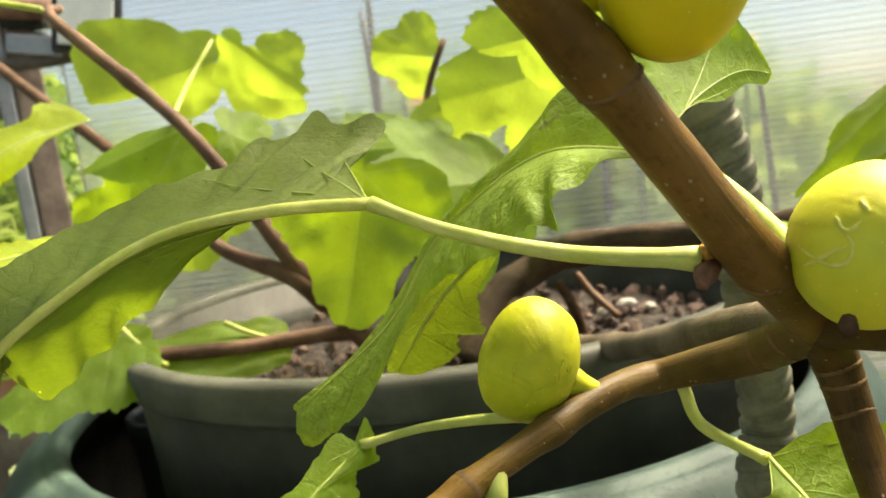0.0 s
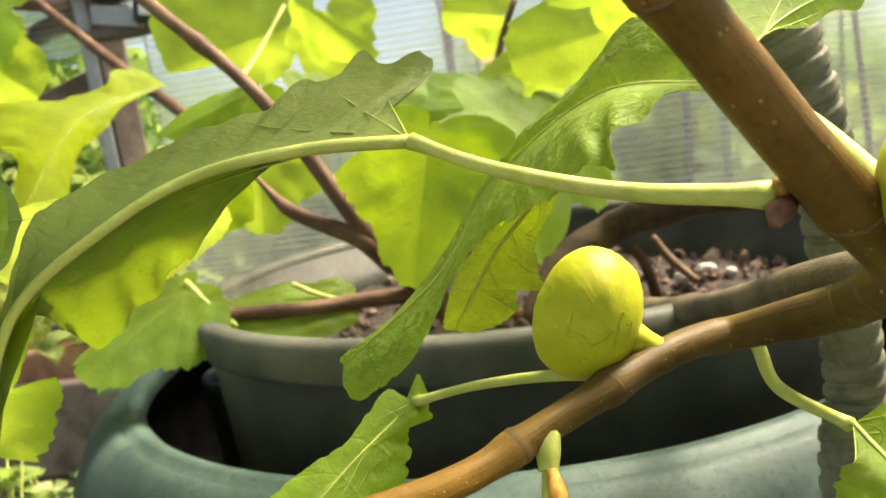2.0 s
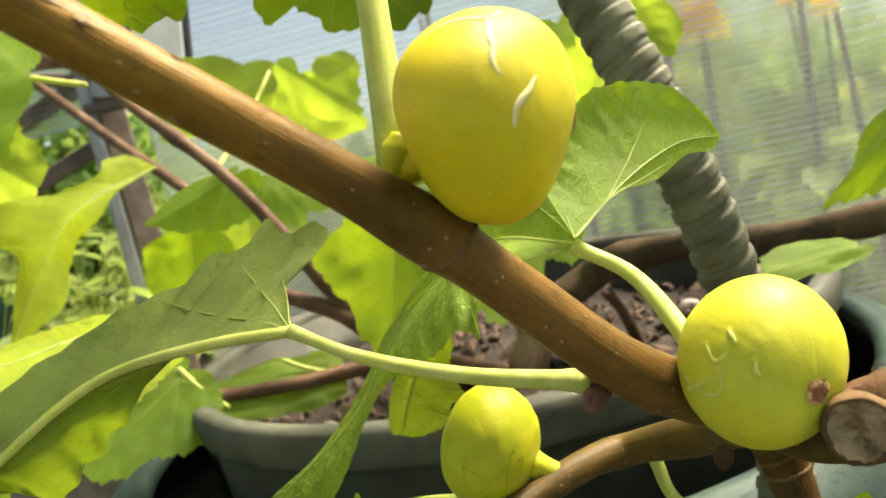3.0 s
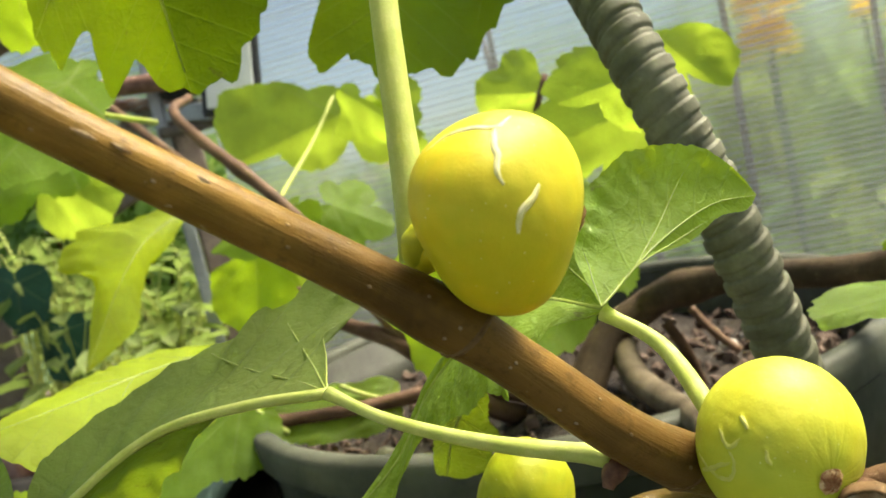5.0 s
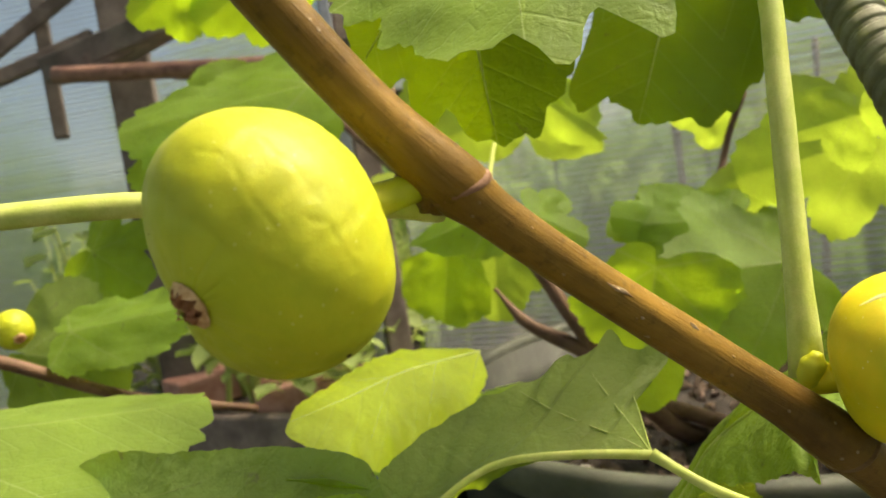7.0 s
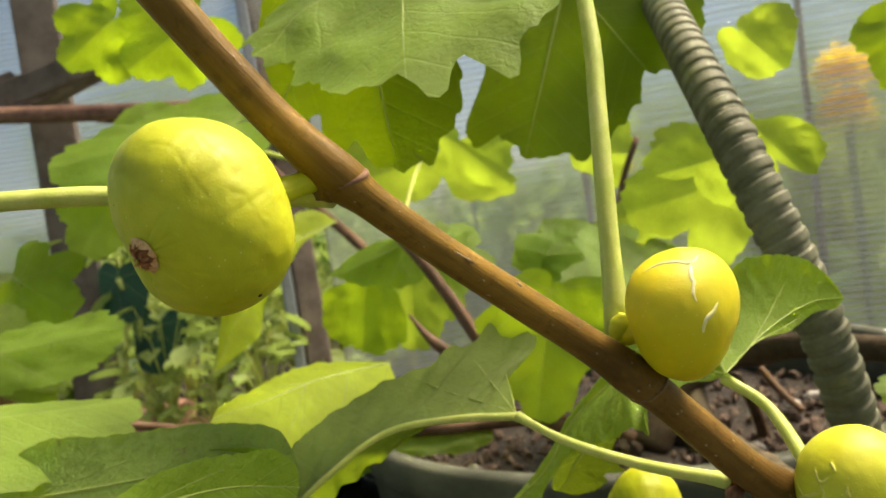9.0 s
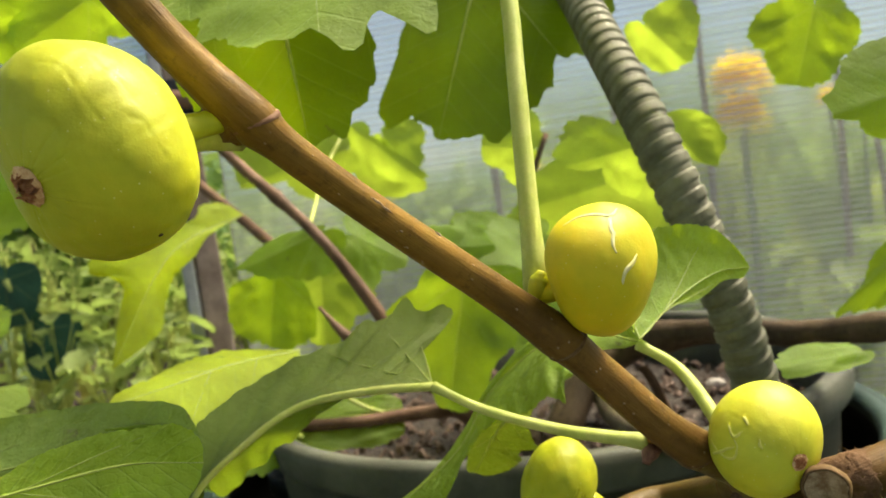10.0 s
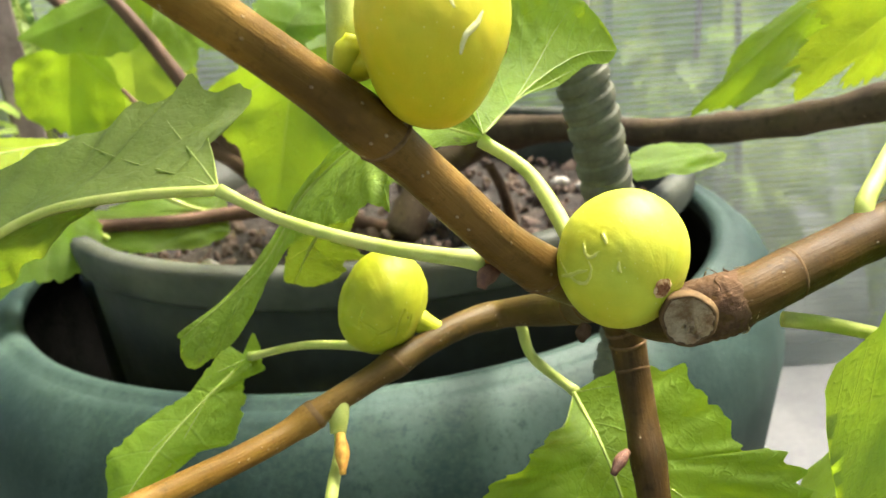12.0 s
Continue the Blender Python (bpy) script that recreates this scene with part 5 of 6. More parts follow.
STALK_E = [(0.0260, 0.2010, 0.9268), (0.0150, 0.2120, 0.9262), (-0.0125, 0.2329, 0.9186), (-0.0349, 0.2367, 0.9136)]
MID_E = [(-0.0349, 0.2367, 0.9136), (-0.0550, 0.2150, 0.9010), (-0.0690, 0.1950, 0.8880), (-0.0790, 0.1750, 0.8690)]
ribbon_leaf(plant, MID_E, ([(-0.0340, 0.2416, 0.9205), (-0.0312, 0.2402, 0.9162), (-0.0305, 0.2363, 0.9080), (-0.0364, 0.2336, 0.9071), (-0.0374, 0.2272, 0.8983), (-0.0405, 0.2203, 0.8885), (-0.0519, 0.2135, 0.8887), (-0.0606, 0.2059, 0.8835), (-0.0751, 0.1870, 0.8739)],
            [(-0.0426, 0.2363, 0.9184), (-0.0480, 0.2302, 0.9139), (-0.0551, 0.2222, 0.9074), (-0.0665, 0.2170, 0.9033), (-0.0748, 0.2096, 0.8983), (-0.0802, 0.2046, 0.8940), (-0.0789, 0.1964, 0.8827)]), LEAF_CURL, "small green fig leaf seen nearly edge on", STALK_E, (0.0018, 0.0014), 0.0004, seed=3.3, veins=2)

STALK_F = [(0.0640, 0.2210, 0.9310), (0.0660, 0.2240, 0.9240), (0.0690, 0.2187, 0.9147), (0.0810, 0.2020, 0.9100)]
ribbon_leaf(plant, [(0.0798, 0.1970, 0.9127), (0.0851, 0.1815, 0.9046), (0.0893, 0.1691, 0.8931), (0.0914, 0.1562, 0.8776)], ([(0.0751, 0.1829, 0.9095), (0.0693, 0.1753, 0.9128), (0.0679, 0.1707, 0.9121), (0.0622, 0.1585, 0.9171), (0.0618, 0.1555, 0.9147), (0.0532, 0.1510, 0.9151), (0.0508, 0.1476, 0.9089), (0.0621, 0.1478, 0.8874)],
            [(0.0913, 0.1957, 0.9196), (0.1048, 0.1930, 0.9224), (0.1133, 0.1893, 0.9229), (0.1133, 0.1859, 0.9194), (0.1209, 0.1802, 0.9144), (0.1211, 0.1751, 0.9090), (0.1255, 0.1709, 0.9056), (0.1321, 0.1693, 0.9062), (0.1382, 0.1641, 0.9028), (0.1374, 0.1586, 0.8936), (0.1178, 0.1541, 0.8775)]), LEAF_CURL, "broad bright green fig leaf below the fork", STALK_F, (0.0020, 0.0016), 0.0008, seed=4.4, veins=2, bulge=0.04)

part("leaf_stalk", tube_bm([(0.1245, 0.1490, 0.9573), (0.1359, 0.1487, 0.9550), (0.1559, 0.1522, 0.9476), (0.1866, 0.1552, 0.9376)], (0.0020, 0.0017, 0.0016), 16, 10, 0.04), PETIOLE, plant)
part("leaf_stalk", tube_bm([(0.1500, 0.1615, 0.9740), (0.1477, 0.1620, 0.9789), (0.1600, 0.1770, 0.9867), (0.1867, 0.2093, 0.9995)], (0.0024, 0.0022, 0.0021, 0.0021), 16, 12, 0.05), PETIOLE, plant)
facing_leaf(plant, (0.2002, 0.1868, 0.9190), (0.1457, 0.1495, 0.8808), (-0.2, -0.75, -0.6), LEAF, seed=5.0, lobes=THREE, floor=0.6, width=0.9, outline=((-61, 1.54), (-57, 1.74), (-55, 1.76), (0, 1.0), (31, 1.08), (70, 1.59)), label="bright green fig leaf beside the pot")

# stalk of the upright leaf, and the leaves overhead
facing_leaf(plant, (-0.0007, 0.3800, 1.1887), (-0.0341, 0.3545, 1.0892), (0.15, -0.9, 0.25), LEAF_HIGH, seed=6.0, lobes=FIVE, floor=0.62, fold=0.1, wave=0.03, width=1.05, outline=((-99, 0.23), (-44, 0.36), (-31, 0.61), (-24, 0.76), (-21, 0.98), (-15, 1.05), (-10, 0.9), (-1, 0.98), (20, 0.97), (28, 0.87), (40, 0.77), (49, 0.63), (59, 0.73), (79, 0.73), (96, 0.67)), label="broad backlit fig leaf hanging in the upper layer")
facing_leaf(plant, (0.0080, 0.2350, 1.2050), (0.1000, 0.2700, 1.2300), (0.1, -0.6, 0.8), LEAF, seed=6.5, lobes=FIVE, floor=0.5,
            stalk=[(0.0289, 0.1378, 1.0262), (0.0292, 0.1485, 1.0630), (0.0294, 0.1608, 1.0935), (0.0290, 0.1731, 1.1195), (0.0225, 0.2000, 1.1750), (0.0080, 0.2350, 1.2050)], stalk_r=(0.0030, 0.0025), label="fig leaf held up on a tall pale stalk")
facing_leaf(plant, (-0.0494, 0.2316, 1.1808), (-0.0230, 0.1353, 1.1019), (0.0, -0.6, 0.8), LEAF_LIT_TOP, seed=7.0, lobes=FIVE, floor=0.7, fold=0.1, wave=0.09, teeth=0.05, rib_r=0.0004, outline=((-107, 0.35), (-63, 0.59), (-43, 0.66), (-36, 0.65), (-27, 0.73), (-20, 0.74), (-11, 0.88), (-6, 0.9), (-3, 0.84), (-1, 0.84), (2, 0.96), (5, 0.97), (8, 0.88), (11, 0.89), (13, 0.92), (16, 0.93), (21, 0.85), (25, 0.87), (40, 0.75)), label="sunlit fig leaf with a wavy toothed edge")
facing_leaf(plant, (-0.0799, 0.2546, 1.1815), (-0.0721, 0.2508, 1.0868), (0.1, -1, 0.2), LEAF_HIGH, seed=8.0, lobes=THREE, floor=0.7, wave=0.03, outline=((-59, 0.73), (-51, 0.82), (-39, 0.88), (-31, 0.67), (-24, 0.96), (-14, 0.8), (-9, 0.92), (1, 1.01), (10, 0.97), (25, 0.84), (30, 0.77), (38, 0.62)), label="backlit dull green fig leaf in the upper layer")
# leaf in front, at the stalk of the large fig
STALK_A = [(-0.0285, 0.0850, 1.0770), (-0.0495, 0.0874, 1.0787), (-0.0794, 0.0712, 1.0843), (-0.0919, 0.0615, 1.0858), (-0.1182, 0.0410, 1.0872)]
leaf(plant, [(-0.1180, 0.0410, 1.0880), (-0.1500, 0.0250, 1.0880), (-0.2000, 0.0100, 1.0700)], (0.2, -0.5, -0.85), (-0.2, 0.5, 0.85), LEAF_YOUNG, STALK_A, (0.0026, 0.0024), seed=9.0, lobes=THREE, floor=0.12, label="sunlit fig leaf on the stalk behind the large fig")
# low leaf beside the arching one
ribbon_leaf(plant, [(-0.2477, 0.1482, 0.9754), (-0.1812, 0.1449, 0.9834), (-0.1269, 0.1426, 0.9898), (-0.0829, 0.1415, 0.9902)], ([(-0.1888, 0.1351, 0.9676), (-0.1193, 0.1326, 0.9737), (-0.0888, 0.1361, 0.9798)],
            [(-0.2076, 0.1539, 0.9994), (-0.1712, 0.1535, 1.0013), (-0.1483, 0.1529, 1.0031), (-0.1177, 0.1527, 1.0039), (-0.0946, 0.1495, 1.0018), (-0.0864, 0.1451, 0.9953)]), LEAF_SKYLIT_CURL, "broad pale green fig leaf partly sunlit, its hole shown by a sliver", rib_r=0.0006, seed=10.0, veins=2, bulge=0.03, teeth=0.02)

ribbon_leaf(plant, [(-0.1337, 0.0956, 0.9908), (-0.1134, 0.1053, 0.9927), (-0.0924, 0.1152, 0.9938), (-0.0733, 0.1242, 0.9898)], ([(-0.1256, 0.1064, 0.9963), (-0.1136, 0.1130, 1.0006), (-0.1009, 0.1186, 1.0025), (-0.0909, 0.1233, 1.0021), (-0.0812, 0.1269, 1.0010), (-0.0750, 0.1272, 0.9959)],
            [(-0.1208, 0.0924, 0.9826), (-0.1004, 0.0996, 0.9784), (-0.0835, 0.1083, 0.9780), (-0.0750, 0.1192, 0.9833)]), LEAF_CURL, "green scalloped lobe of a fig leaf", rib_r=0.0005, seed=10.6, veins=2, bulge=0.03, teeth=0.035)
# No hole is cut; this added bright sliver imitates light through one.
part("leaf", tube_bm([(-0.1182, 0.1442, 0.9969), (-0.1042, 0.1446, 0.9963), (-0.0890, 0.1452, 0.9940)], (0.0003, 0.0011, 0.0003), 16, 8, 0.3, 5.0), LEAF_YOUNG, plant, "bright sliver standing for light through the leaf's hole")
# the leaves behind, towards the wall
def back_leaf(base, tip, face, mat, seed, label, **kw):
    kw.setdefault("lobes", FIVE), kw.setdefault("floor", 0.45), kw.setdefault("ribs", False), kw.setdefault("wave", 0.06)
    kw["floor"] = min(kw["floor"], 0.42)
    return facing_leaf(plant, base, tip, face, mat, seed=seed, label=label, **kw)


ribbon_leaf(plant, [(-0.1359, 0.3559, 0.9789), (-0.1566, 0.3070, 0.9834), (-0.1654, 0.2617, 0.9846), (-0.1728, 0.2224, 0.9866)], ([(-0.1280, 0.3372, 0.9650), (-0.1338, 0.2883, 0.9542), (-0.1411, 0.2501, 0.9547), (-0.1485, 0.2279, 0.9640), (-0.1620, 0.2199, 0.9762), (-0.1712, 0.2179, 0.9828)],
            [(-0.1501, 0.3683, 0.9774), (-0.1640, 0.3545, 0.9812), (-0.1736, 0.3367, 0.9864), (-0.1798, 0.3247, 0.9871), (-0.1784, 0.2889, 0.9894), (-0.1798, 0.2677, 0.9884), (-0.1798, 0.2418, 0.9881)]), LEAF_YOUNG_LIT_CURL, "sunlit bright green fig leaf behind the old one", rib_r=0.0006, seed=11.0, veins=3, teeth=0.03)
ribbon_leaf(plant, [(-0.3282, 0.7193, 1.0689), (-0.3554, 0.6412, 1.0511), (-0.3634, 0.5815, 1.0181), (-0.3810, 0.5249, 0.9492)], ([(-0.3444, 0.6663, 1.0522), (-0.3502, 0.6409, 1.0339), (-0.3602, 0.6144, 1.0176), (-0.3602, 0.5905, 0.9953), (-0.3550, 0.5684, 0.9734), (-0.3697, 0.5403, 0.9570)],
            [(-0.3432, 0.7024, 1.0845), (-0.3552, 0.6771, 1.0842), (-0.3574, 0.6642, 1.0715), (-0.3904, 0.6415, 1.0627), (-0.4208, 0.6209, 1.0646), (-0.4377, 0.6027, 1.0479), (-0.4336, 0.5916, 1.0327), (-0.3960, 0.5812, 1.0180), (-0.3920, 0.5569, 0.9810)]), LEAF_YOUNG_LIT_CURL, "hanging yellow-green fig leaf lit from behind", rib_r=0.0004, seed=12.0, veins=0)
back_leaf((-0.1956, 0.5793, 1.0413), (-0.2870, 0.5851, 1.0144), (0.1, -0.7, 0.7), LEAF, 13.0, "dark green fig leaf beside the twig", floor=0.6, width=1.0, outline=((-55, 0.15), (-19, 0.69), (-4, 0.96), (7, 0.76), (35, 0.48), (93, 0.45), (151, 0.31)))
back_leaf((-0.1634, 0.5825, 1.0341), (-0.1247, 0.6042, 1.0049), (0.1, -0.7, 0.7), LEAF, 13.5, "dark green fig leaf beyond the twig", floor=0.6)
back_leaf((-0.2631, 0.6279, 1.0082), (-0.2755, 0.6181, 0.9352), (0.2, -1, 0.2), LEAF, 14.0, "yellow-green crinkled fig leaf lit from behind", lobes=FIVE, floor=0.6, outline=((-79, 0.32), (-71, 0.68), (-37, 0.94), (-22, 0.95), (-5, 0.94), (13, 1.04), (37, 0.96), (56, 0.59), (79, 0.33)))
back_leaf((-0.2397, 0.6901, 0.9944), (-0.2438, 0.6814, 0.9222), (0.1, -1, 0.02), LEAF_YOUNG, 15.0, "pale young fig leaf near the wall", lobes=THREE, floor=0.5)
back_leaf((-0.0570, 0.5004, 0.9936), (-0.0804, 0.4820, 0.8949), (0.1, -1, 0.25), LEAF, 16.0, "broad green fig leaf lit through from behind", lobes=FIVE, floor=0.62, outline=((-75, 0.38), (-62, 0.67), (-49, 0.66), (-24, 0.7), (-12, 0.87), (4, 0.98), (16, 0.89), (27, 0.66), (60, 0.55), (79, 0.61), (100, 0.51), (135, 0.09)))
back_leaf((-0.2582, 0.9505, 1.1636), (-0.1666, 0.9317, 1.0769), (0.0, -1, 0.02), LEAF_YOUNG, 17.0, "bright yellow-green fig leaf against the wall", lobes=FIVE, floor=0.5, outline=((-85, 0.15), (-81, 0.42), (-46, 0.5), (-18, 0.66), (-5, 0.9), (5, 1.0), (9, 0.39), (17, 0.17)))
back_leaf((-0.2947, 1.0063, 1.1453), (-0.4550, 0.9825, 1.1131), (0.0, -1, 0.02), LEAF_YOUNG, 18.0, "bright yellow-green fig leaf lit by the sky", lobes=FIVE, floor=0.5, outline=((-64, 0.35), (-35, 1.09), (-26, 1.11), (1, 1.0), (8, 0.59), (38, 0.53), (90, 0.2), (92, 0.41), (125, 0.69), (134, 0.82), (157, 0.38), (178, 0.4)))
back_leaf((0.0772, 0.5765, 1.0749), (0.0137, 0.5676, 1.0665), (0.0, -1, 0.02), LEAF_YOUNG, 19.0, "light green fig leaf near the wall", lobes=THREE, floor=0.45, outline=((-83, 0.29), (-32, 0.71), (-11, 0.95), (9, 0.66), (22, 0.4), (87, 0.65), (146, 0.09)))
back_leaf((0.1043, 0.5615, 1.0915), (0.1372, 0.5606, 1.0479), (0.0, -1, 0.02), LEAF_YOUNG, 20.0, "bright young fig leaf behind the conduit", lobes=FIVE, floor=0.5, outline=((-23, 0.88), (-13, 0.49), (6, 1.02), (32, 0.95), (67, 0.49), (94, 0.18)))
back_leaf((0.1013, 0.5509, 1.1642), (0.1303, 0.5565, 1.1295), (0.0, -1, 0.02), LEAF_YOUNG, 21.0, "bright young fig leaf high by the wall", lobes=FIVE, floor=0.6, outline=((-140, 0.37), (-94, 0.38), (-46, 0.65), (-27, 0.84), (5, 0.94), (44, 0.9), (69, 0.95), (110, 0.33)))
back_leaf((0.2235, 0.3165, 1.0811), (0.1518, 0.2960, 1.0685), (-0.1, -1, 0.2), LEAF, 22.0, "green fig leaf with gnawed veins", lobes=FIVE, floor=0.6, outline=((-69, 0.28), (-36, 0.65), (-27, 0.77), (-15, 0.84), (-7, 0.96), (1, 0.96), (6, 0.82), (12, 0.82), (31, 0.58), (33, 0.71), (39, 0.77), (53, 0.75)))
back_leaf((0.2210, 0.5531, 1.1577), (0.2011, 0.5442, 1.1014), (0, -1, 0.1), LEAF, 23.0, "green hanging fig leaf tip", lobes=THREE, floor=0.4)
back_leaf((0.2440, 0.4175, 1.0106), (0.1712, 0.4023, 0.9568), (-0.2, -0.8, 0.5), LEAF, 24.0, "long green fig leaf slanting by the wall", lobes=THREE, floor=0.2, width=0.36, outline=((-108, 0.04), (-42, 0.37), (-28, 0.58), (-4, 0.71), (0, 1.01), (8, 0.91), (29, 0.86), (51, 0.77), (75, 0.69), (108, 0.36)))
back_leaf((0.1766, 0.3710, 0.9431), (0.1282, 0.3449, 0.9446), (0, -0.5, 0.8), LEAF, 25.0, "green fig leaf under the back limb", lobes=THREE, floor=0.3, width=0.5, outline=((-128, 0.0), (-66, 0.59), (-44, 0.88), (2, 1.01), (14, 0.96), (24, 0.65), (56, 0.32)))
back_leaf((-0.1429, 0.5346, 0.8865), (-0.2261, 0.5054, 0.8924), (0, -0.6, 0.8), LEAF, 26.0, "green fig leaf lying over the tub", lobes=SIMPLE, floor=0.3, width=0.5)
back_leaf((-0.2308, 0.4877, 0.9125), (-0.2816, 0.4351, 0.8753), (0, -0.7, 0.7), LEAF, 27.0, "green fig leaf below the arching leaf", lobes=THREE, floor=0.4, width=0.7)
back_leaf((-0.4942, 0.7040, 1.1856), (-0.6394, 0.6650, 1.1821), (0, -0.8, 0.5), LEAF, 28.0, "green fig leaf by the rail", lobes=FIVE, floor=0.5)
back_leaf((-0.4259, 0.5207, 1.2784), (-0.4743, 0.5057, 1.2456), (0, -0.9, -0.3), LEAF, 29.0, "sunlit fig leaf high up", lobes=FIVE, floor=0.6)
back_leaf((-0.3540, 0.5392, 1.2673), (-0.4173, 0.5201, 1.2317), (0, -0.9, -0.3), LEAF, 30.0, "sunlit fig leaf beside the branch", lobes=FIVE, floor=0.6)
back_leaf((-0.0225, 0.6325, 1.0071), (-0.1143, 0.6289, 1.0114), (0.1, -0.8, 0.6), LEAF, 44.0, "light green fig leaf near the wall", floor=0.3, width=0.7)
back_leaf((-0.0454, 0.6588, 0.9951), (-0.1066, 0.6131, 1.0217), (0.1, -0.9, 0.4), LEAF, 45.0, "green fig leaf near the wall", width=0.8)
back_leaf((0.0270, 0.6000, 0.9731), (-0.0577, 0.5416, 0.9787), (0.0, -0.9, 0.5), LEAF, 46.0, "broad green fig leaf behind the branch", width=1.1)
back_leaf((0.2565, 0.3512, 1.0125), (0.2051, 0.3503, 0.9753), (0.0, -0.8, -0.4), LEAF_LIT_TOP, 48.0, "gnawed fig leaf above the back limb", width=0.7, teeth=0.08)
back_leaf((-0.3680, 0.4226, 1.1201), (-0.3883, 0.3935, 1.0735), (0.3, -1, 0.1), LEAF_YOUNG, 49.0, "light green fig leaf hanging before the post", lobes=THREE, width=0.9)
back_leaf((-0.4535, 0.3960, 1.0598), (-0.3981, 0.3882, 1.0290), (0.2, -1, 0.3), LEAF, 50.0, "green fig leaf low beside the seedlings", lobes=FIVE)
part("leaf_stalk", tube_bm([(-0.2324, 0.4936, 0.9191), (-0.2150, 0.4878, 0.9015), (-0.1997, 0.4871, 0.8862)], (0.0022, 0.0020), 12, 10, 0.04), PETIOLE, plant)
part("leaf_stalk", tube_bm([(-0.1735, 0.5334, 0.9018), (-0.1583, 0.5338, 0.8930), (-0.1429, 0.5346, 0.8865)], (0.0018, 0.0016), 12, 10, 0.04), PETIOLE, plant)

# ---------------------------------------------------------------- conduit, twine
def conduit_bm(points, radius, pitch, n_per=16, around=32):
    path = spline(points, 400)
    length = sum((b - a).length for a, b in zip(path, path[1:]))
    n = int(length / pitch * n_per)
    fr = frames(spline(points, n))
    shape = (0.0, 0.85, 1.0, 1.0, 1.0, 1.0, 1.0, 1.0, 1.0, 0.95, 0.80, 0.05, 0.30, 0.34, 0.34, 0.28)
    bm = bmesh.new()
    rows = []
    for i, (p, t, a, b) in enumerate(fr):
        row = []
        for k in range(around):
            c = 2 * math.pi * k / around
            f = (i + n_per * (1 - k / around)) % n_per
            j = int(f)
            h = shape[j] * (1 - f + j) + shape[(j + 1) % n_per] * (f - j)
            row.append(bm.verts.new(p + (a * math.cos(c) + b * math.sin(c)) * radius * (0.87 + 0.13 * h)))
        rows.append(row)
    for r0, r1 in zip(rows, rows[1:]):
        for k in range(around):
            bm.faces.new((r0[k], r0[(k + 1) % around], r1[(k + 1) % around], r1[k]))
    return bm


HOSE = [(0.0213, 0.4596, 1.2365), (0.0474, 0.3943, 1.1702), (0.0624, 0.3323, 1.1190), (0.0787, 0.2894, 1.0638), (0.1023, 0.2837, 0.9805), (0.1166, 0.3025, 0.8875), (0.1106, 0.2950, 0.8456), (0.1093, 0.2820, 0.7066), (0.125, 0.24, 0.50), (0.15, 0.22, GROUND + 0.04)]
tagged(part("conduit", conduit_bm(HOSE, 0.0108, 0.0086), CONDUIT), "grey-green ribbed flexible conduit rising past the pots", "conduit")

# ---------------------------------------------------------------- further leaves and fruit of the plant
fig_fruit(plant, (-0.3895, 0.2701, 1.0276), (-0.3755, 0.2644, 1.0205), 0.0118, FIG_GREEN, seed=5.0, label="small green fig half hidden among leaves")
part("twig", tube_bm([(-0.4473, 0.2450, 1.0298), (-0.4096, 0.2804, 1.0039), (-0.3763, 0.3343, 0.9651), (-0.3274, 0.3961, 0.9344)], (0.0045, 0.0042, 0.0036, 0.0030), 30, 10, 0.06, 17.0), TWIG_BARK, plant)
back_leaf((-0.3928, 0.3112, 1.0161), (-0.3176, 0.3448, 1.0212), (0.0, -0.6, 0.8), LEAF, 31.0, "green fig leaf on a thin twig", lobes=SIMPLE, floor=0.3, width=0.7)
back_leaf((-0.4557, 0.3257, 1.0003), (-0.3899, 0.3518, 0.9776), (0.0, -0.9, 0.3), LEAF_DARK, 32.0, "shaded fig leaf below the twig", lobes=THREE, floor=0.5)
back_leaf((-0.2925, 0.4822, 1.1603), (-0.4144, 0.4047, 1.1429), (0.0, -0.7, 0.5), LEAF, 33.0, "long green fig leaf by the rail", lobes=THREE, floor=0.35, width=0.7)
back_leaf((-0.2453, 0.2861, 0.9016), (-0.1927, 0.2895, 0.9321), (0.0, -1, 0.02), LEAF_YOUNG, 34.0, "sunlit yellow-green fig leaf low down", lobes=SIMPLE, floor=0.4, outline=((-72, 0.33), (-61, 0.64), (-46, 0.73), (-27, 0.82), (-13, 0.91), (-8, 0.59), (7, 0.98), (16, 0.8)))
back_leaf((-0.5066, 0.6951, 1.1285), (-0.4427, 0.6980, 1.0737), (0.0, -1, 0.02), LEAF_YOUNG, 35.0, "yellow-green fig leaf beside the post", lobes=THREE, floor=0.5)
back_leaf((-0.2368, 1.0143, 1.1532), (-0.1991, 1.0096, 1.0959), (0.0, -1, 0.02), LEAF_YOUNG, 36.0, "bright yellow-green leaf lobe", lobes=THREE, floor=0.5)
back_leaf((-0.0182, 0.8271, 1.0975), (-0.0743, 0.8224, 1.1093), (0.0, -1, 0.02), LEAF_YOUNG, 37.0, "bright young leaf on a thin stem", lobes=THREE, floor=0.5)
back_leaf((0.0925, 0.6497, 1.0543), (-0.0065, 0.6357, 1.0387), (0.0, -1, 0.02), LEAF_YOUNG, 38.0, "light green fig leaf near the wall", lobes=FIVE, floor=0.4)
back_leaf((0.0299, 0.6805, 1.0374), (-0.0386, 0.6685, 1.0121), (0.0, -1, 0.02), LEAF_YOUNG, 39.0, "pale young fig leaf", lobes=SIMPLE, floor=0.3, width=0.6)
part("leaf_stalk", tube_bm([(-0.2771, 0.9604, 1.1645), (-0.2916, 0.8998, 1.1141), (-0.1928, 0.5545, 1.0490)], (0.0022, 0.0020), 14, 8, 0.04), PETIOLE, plant)
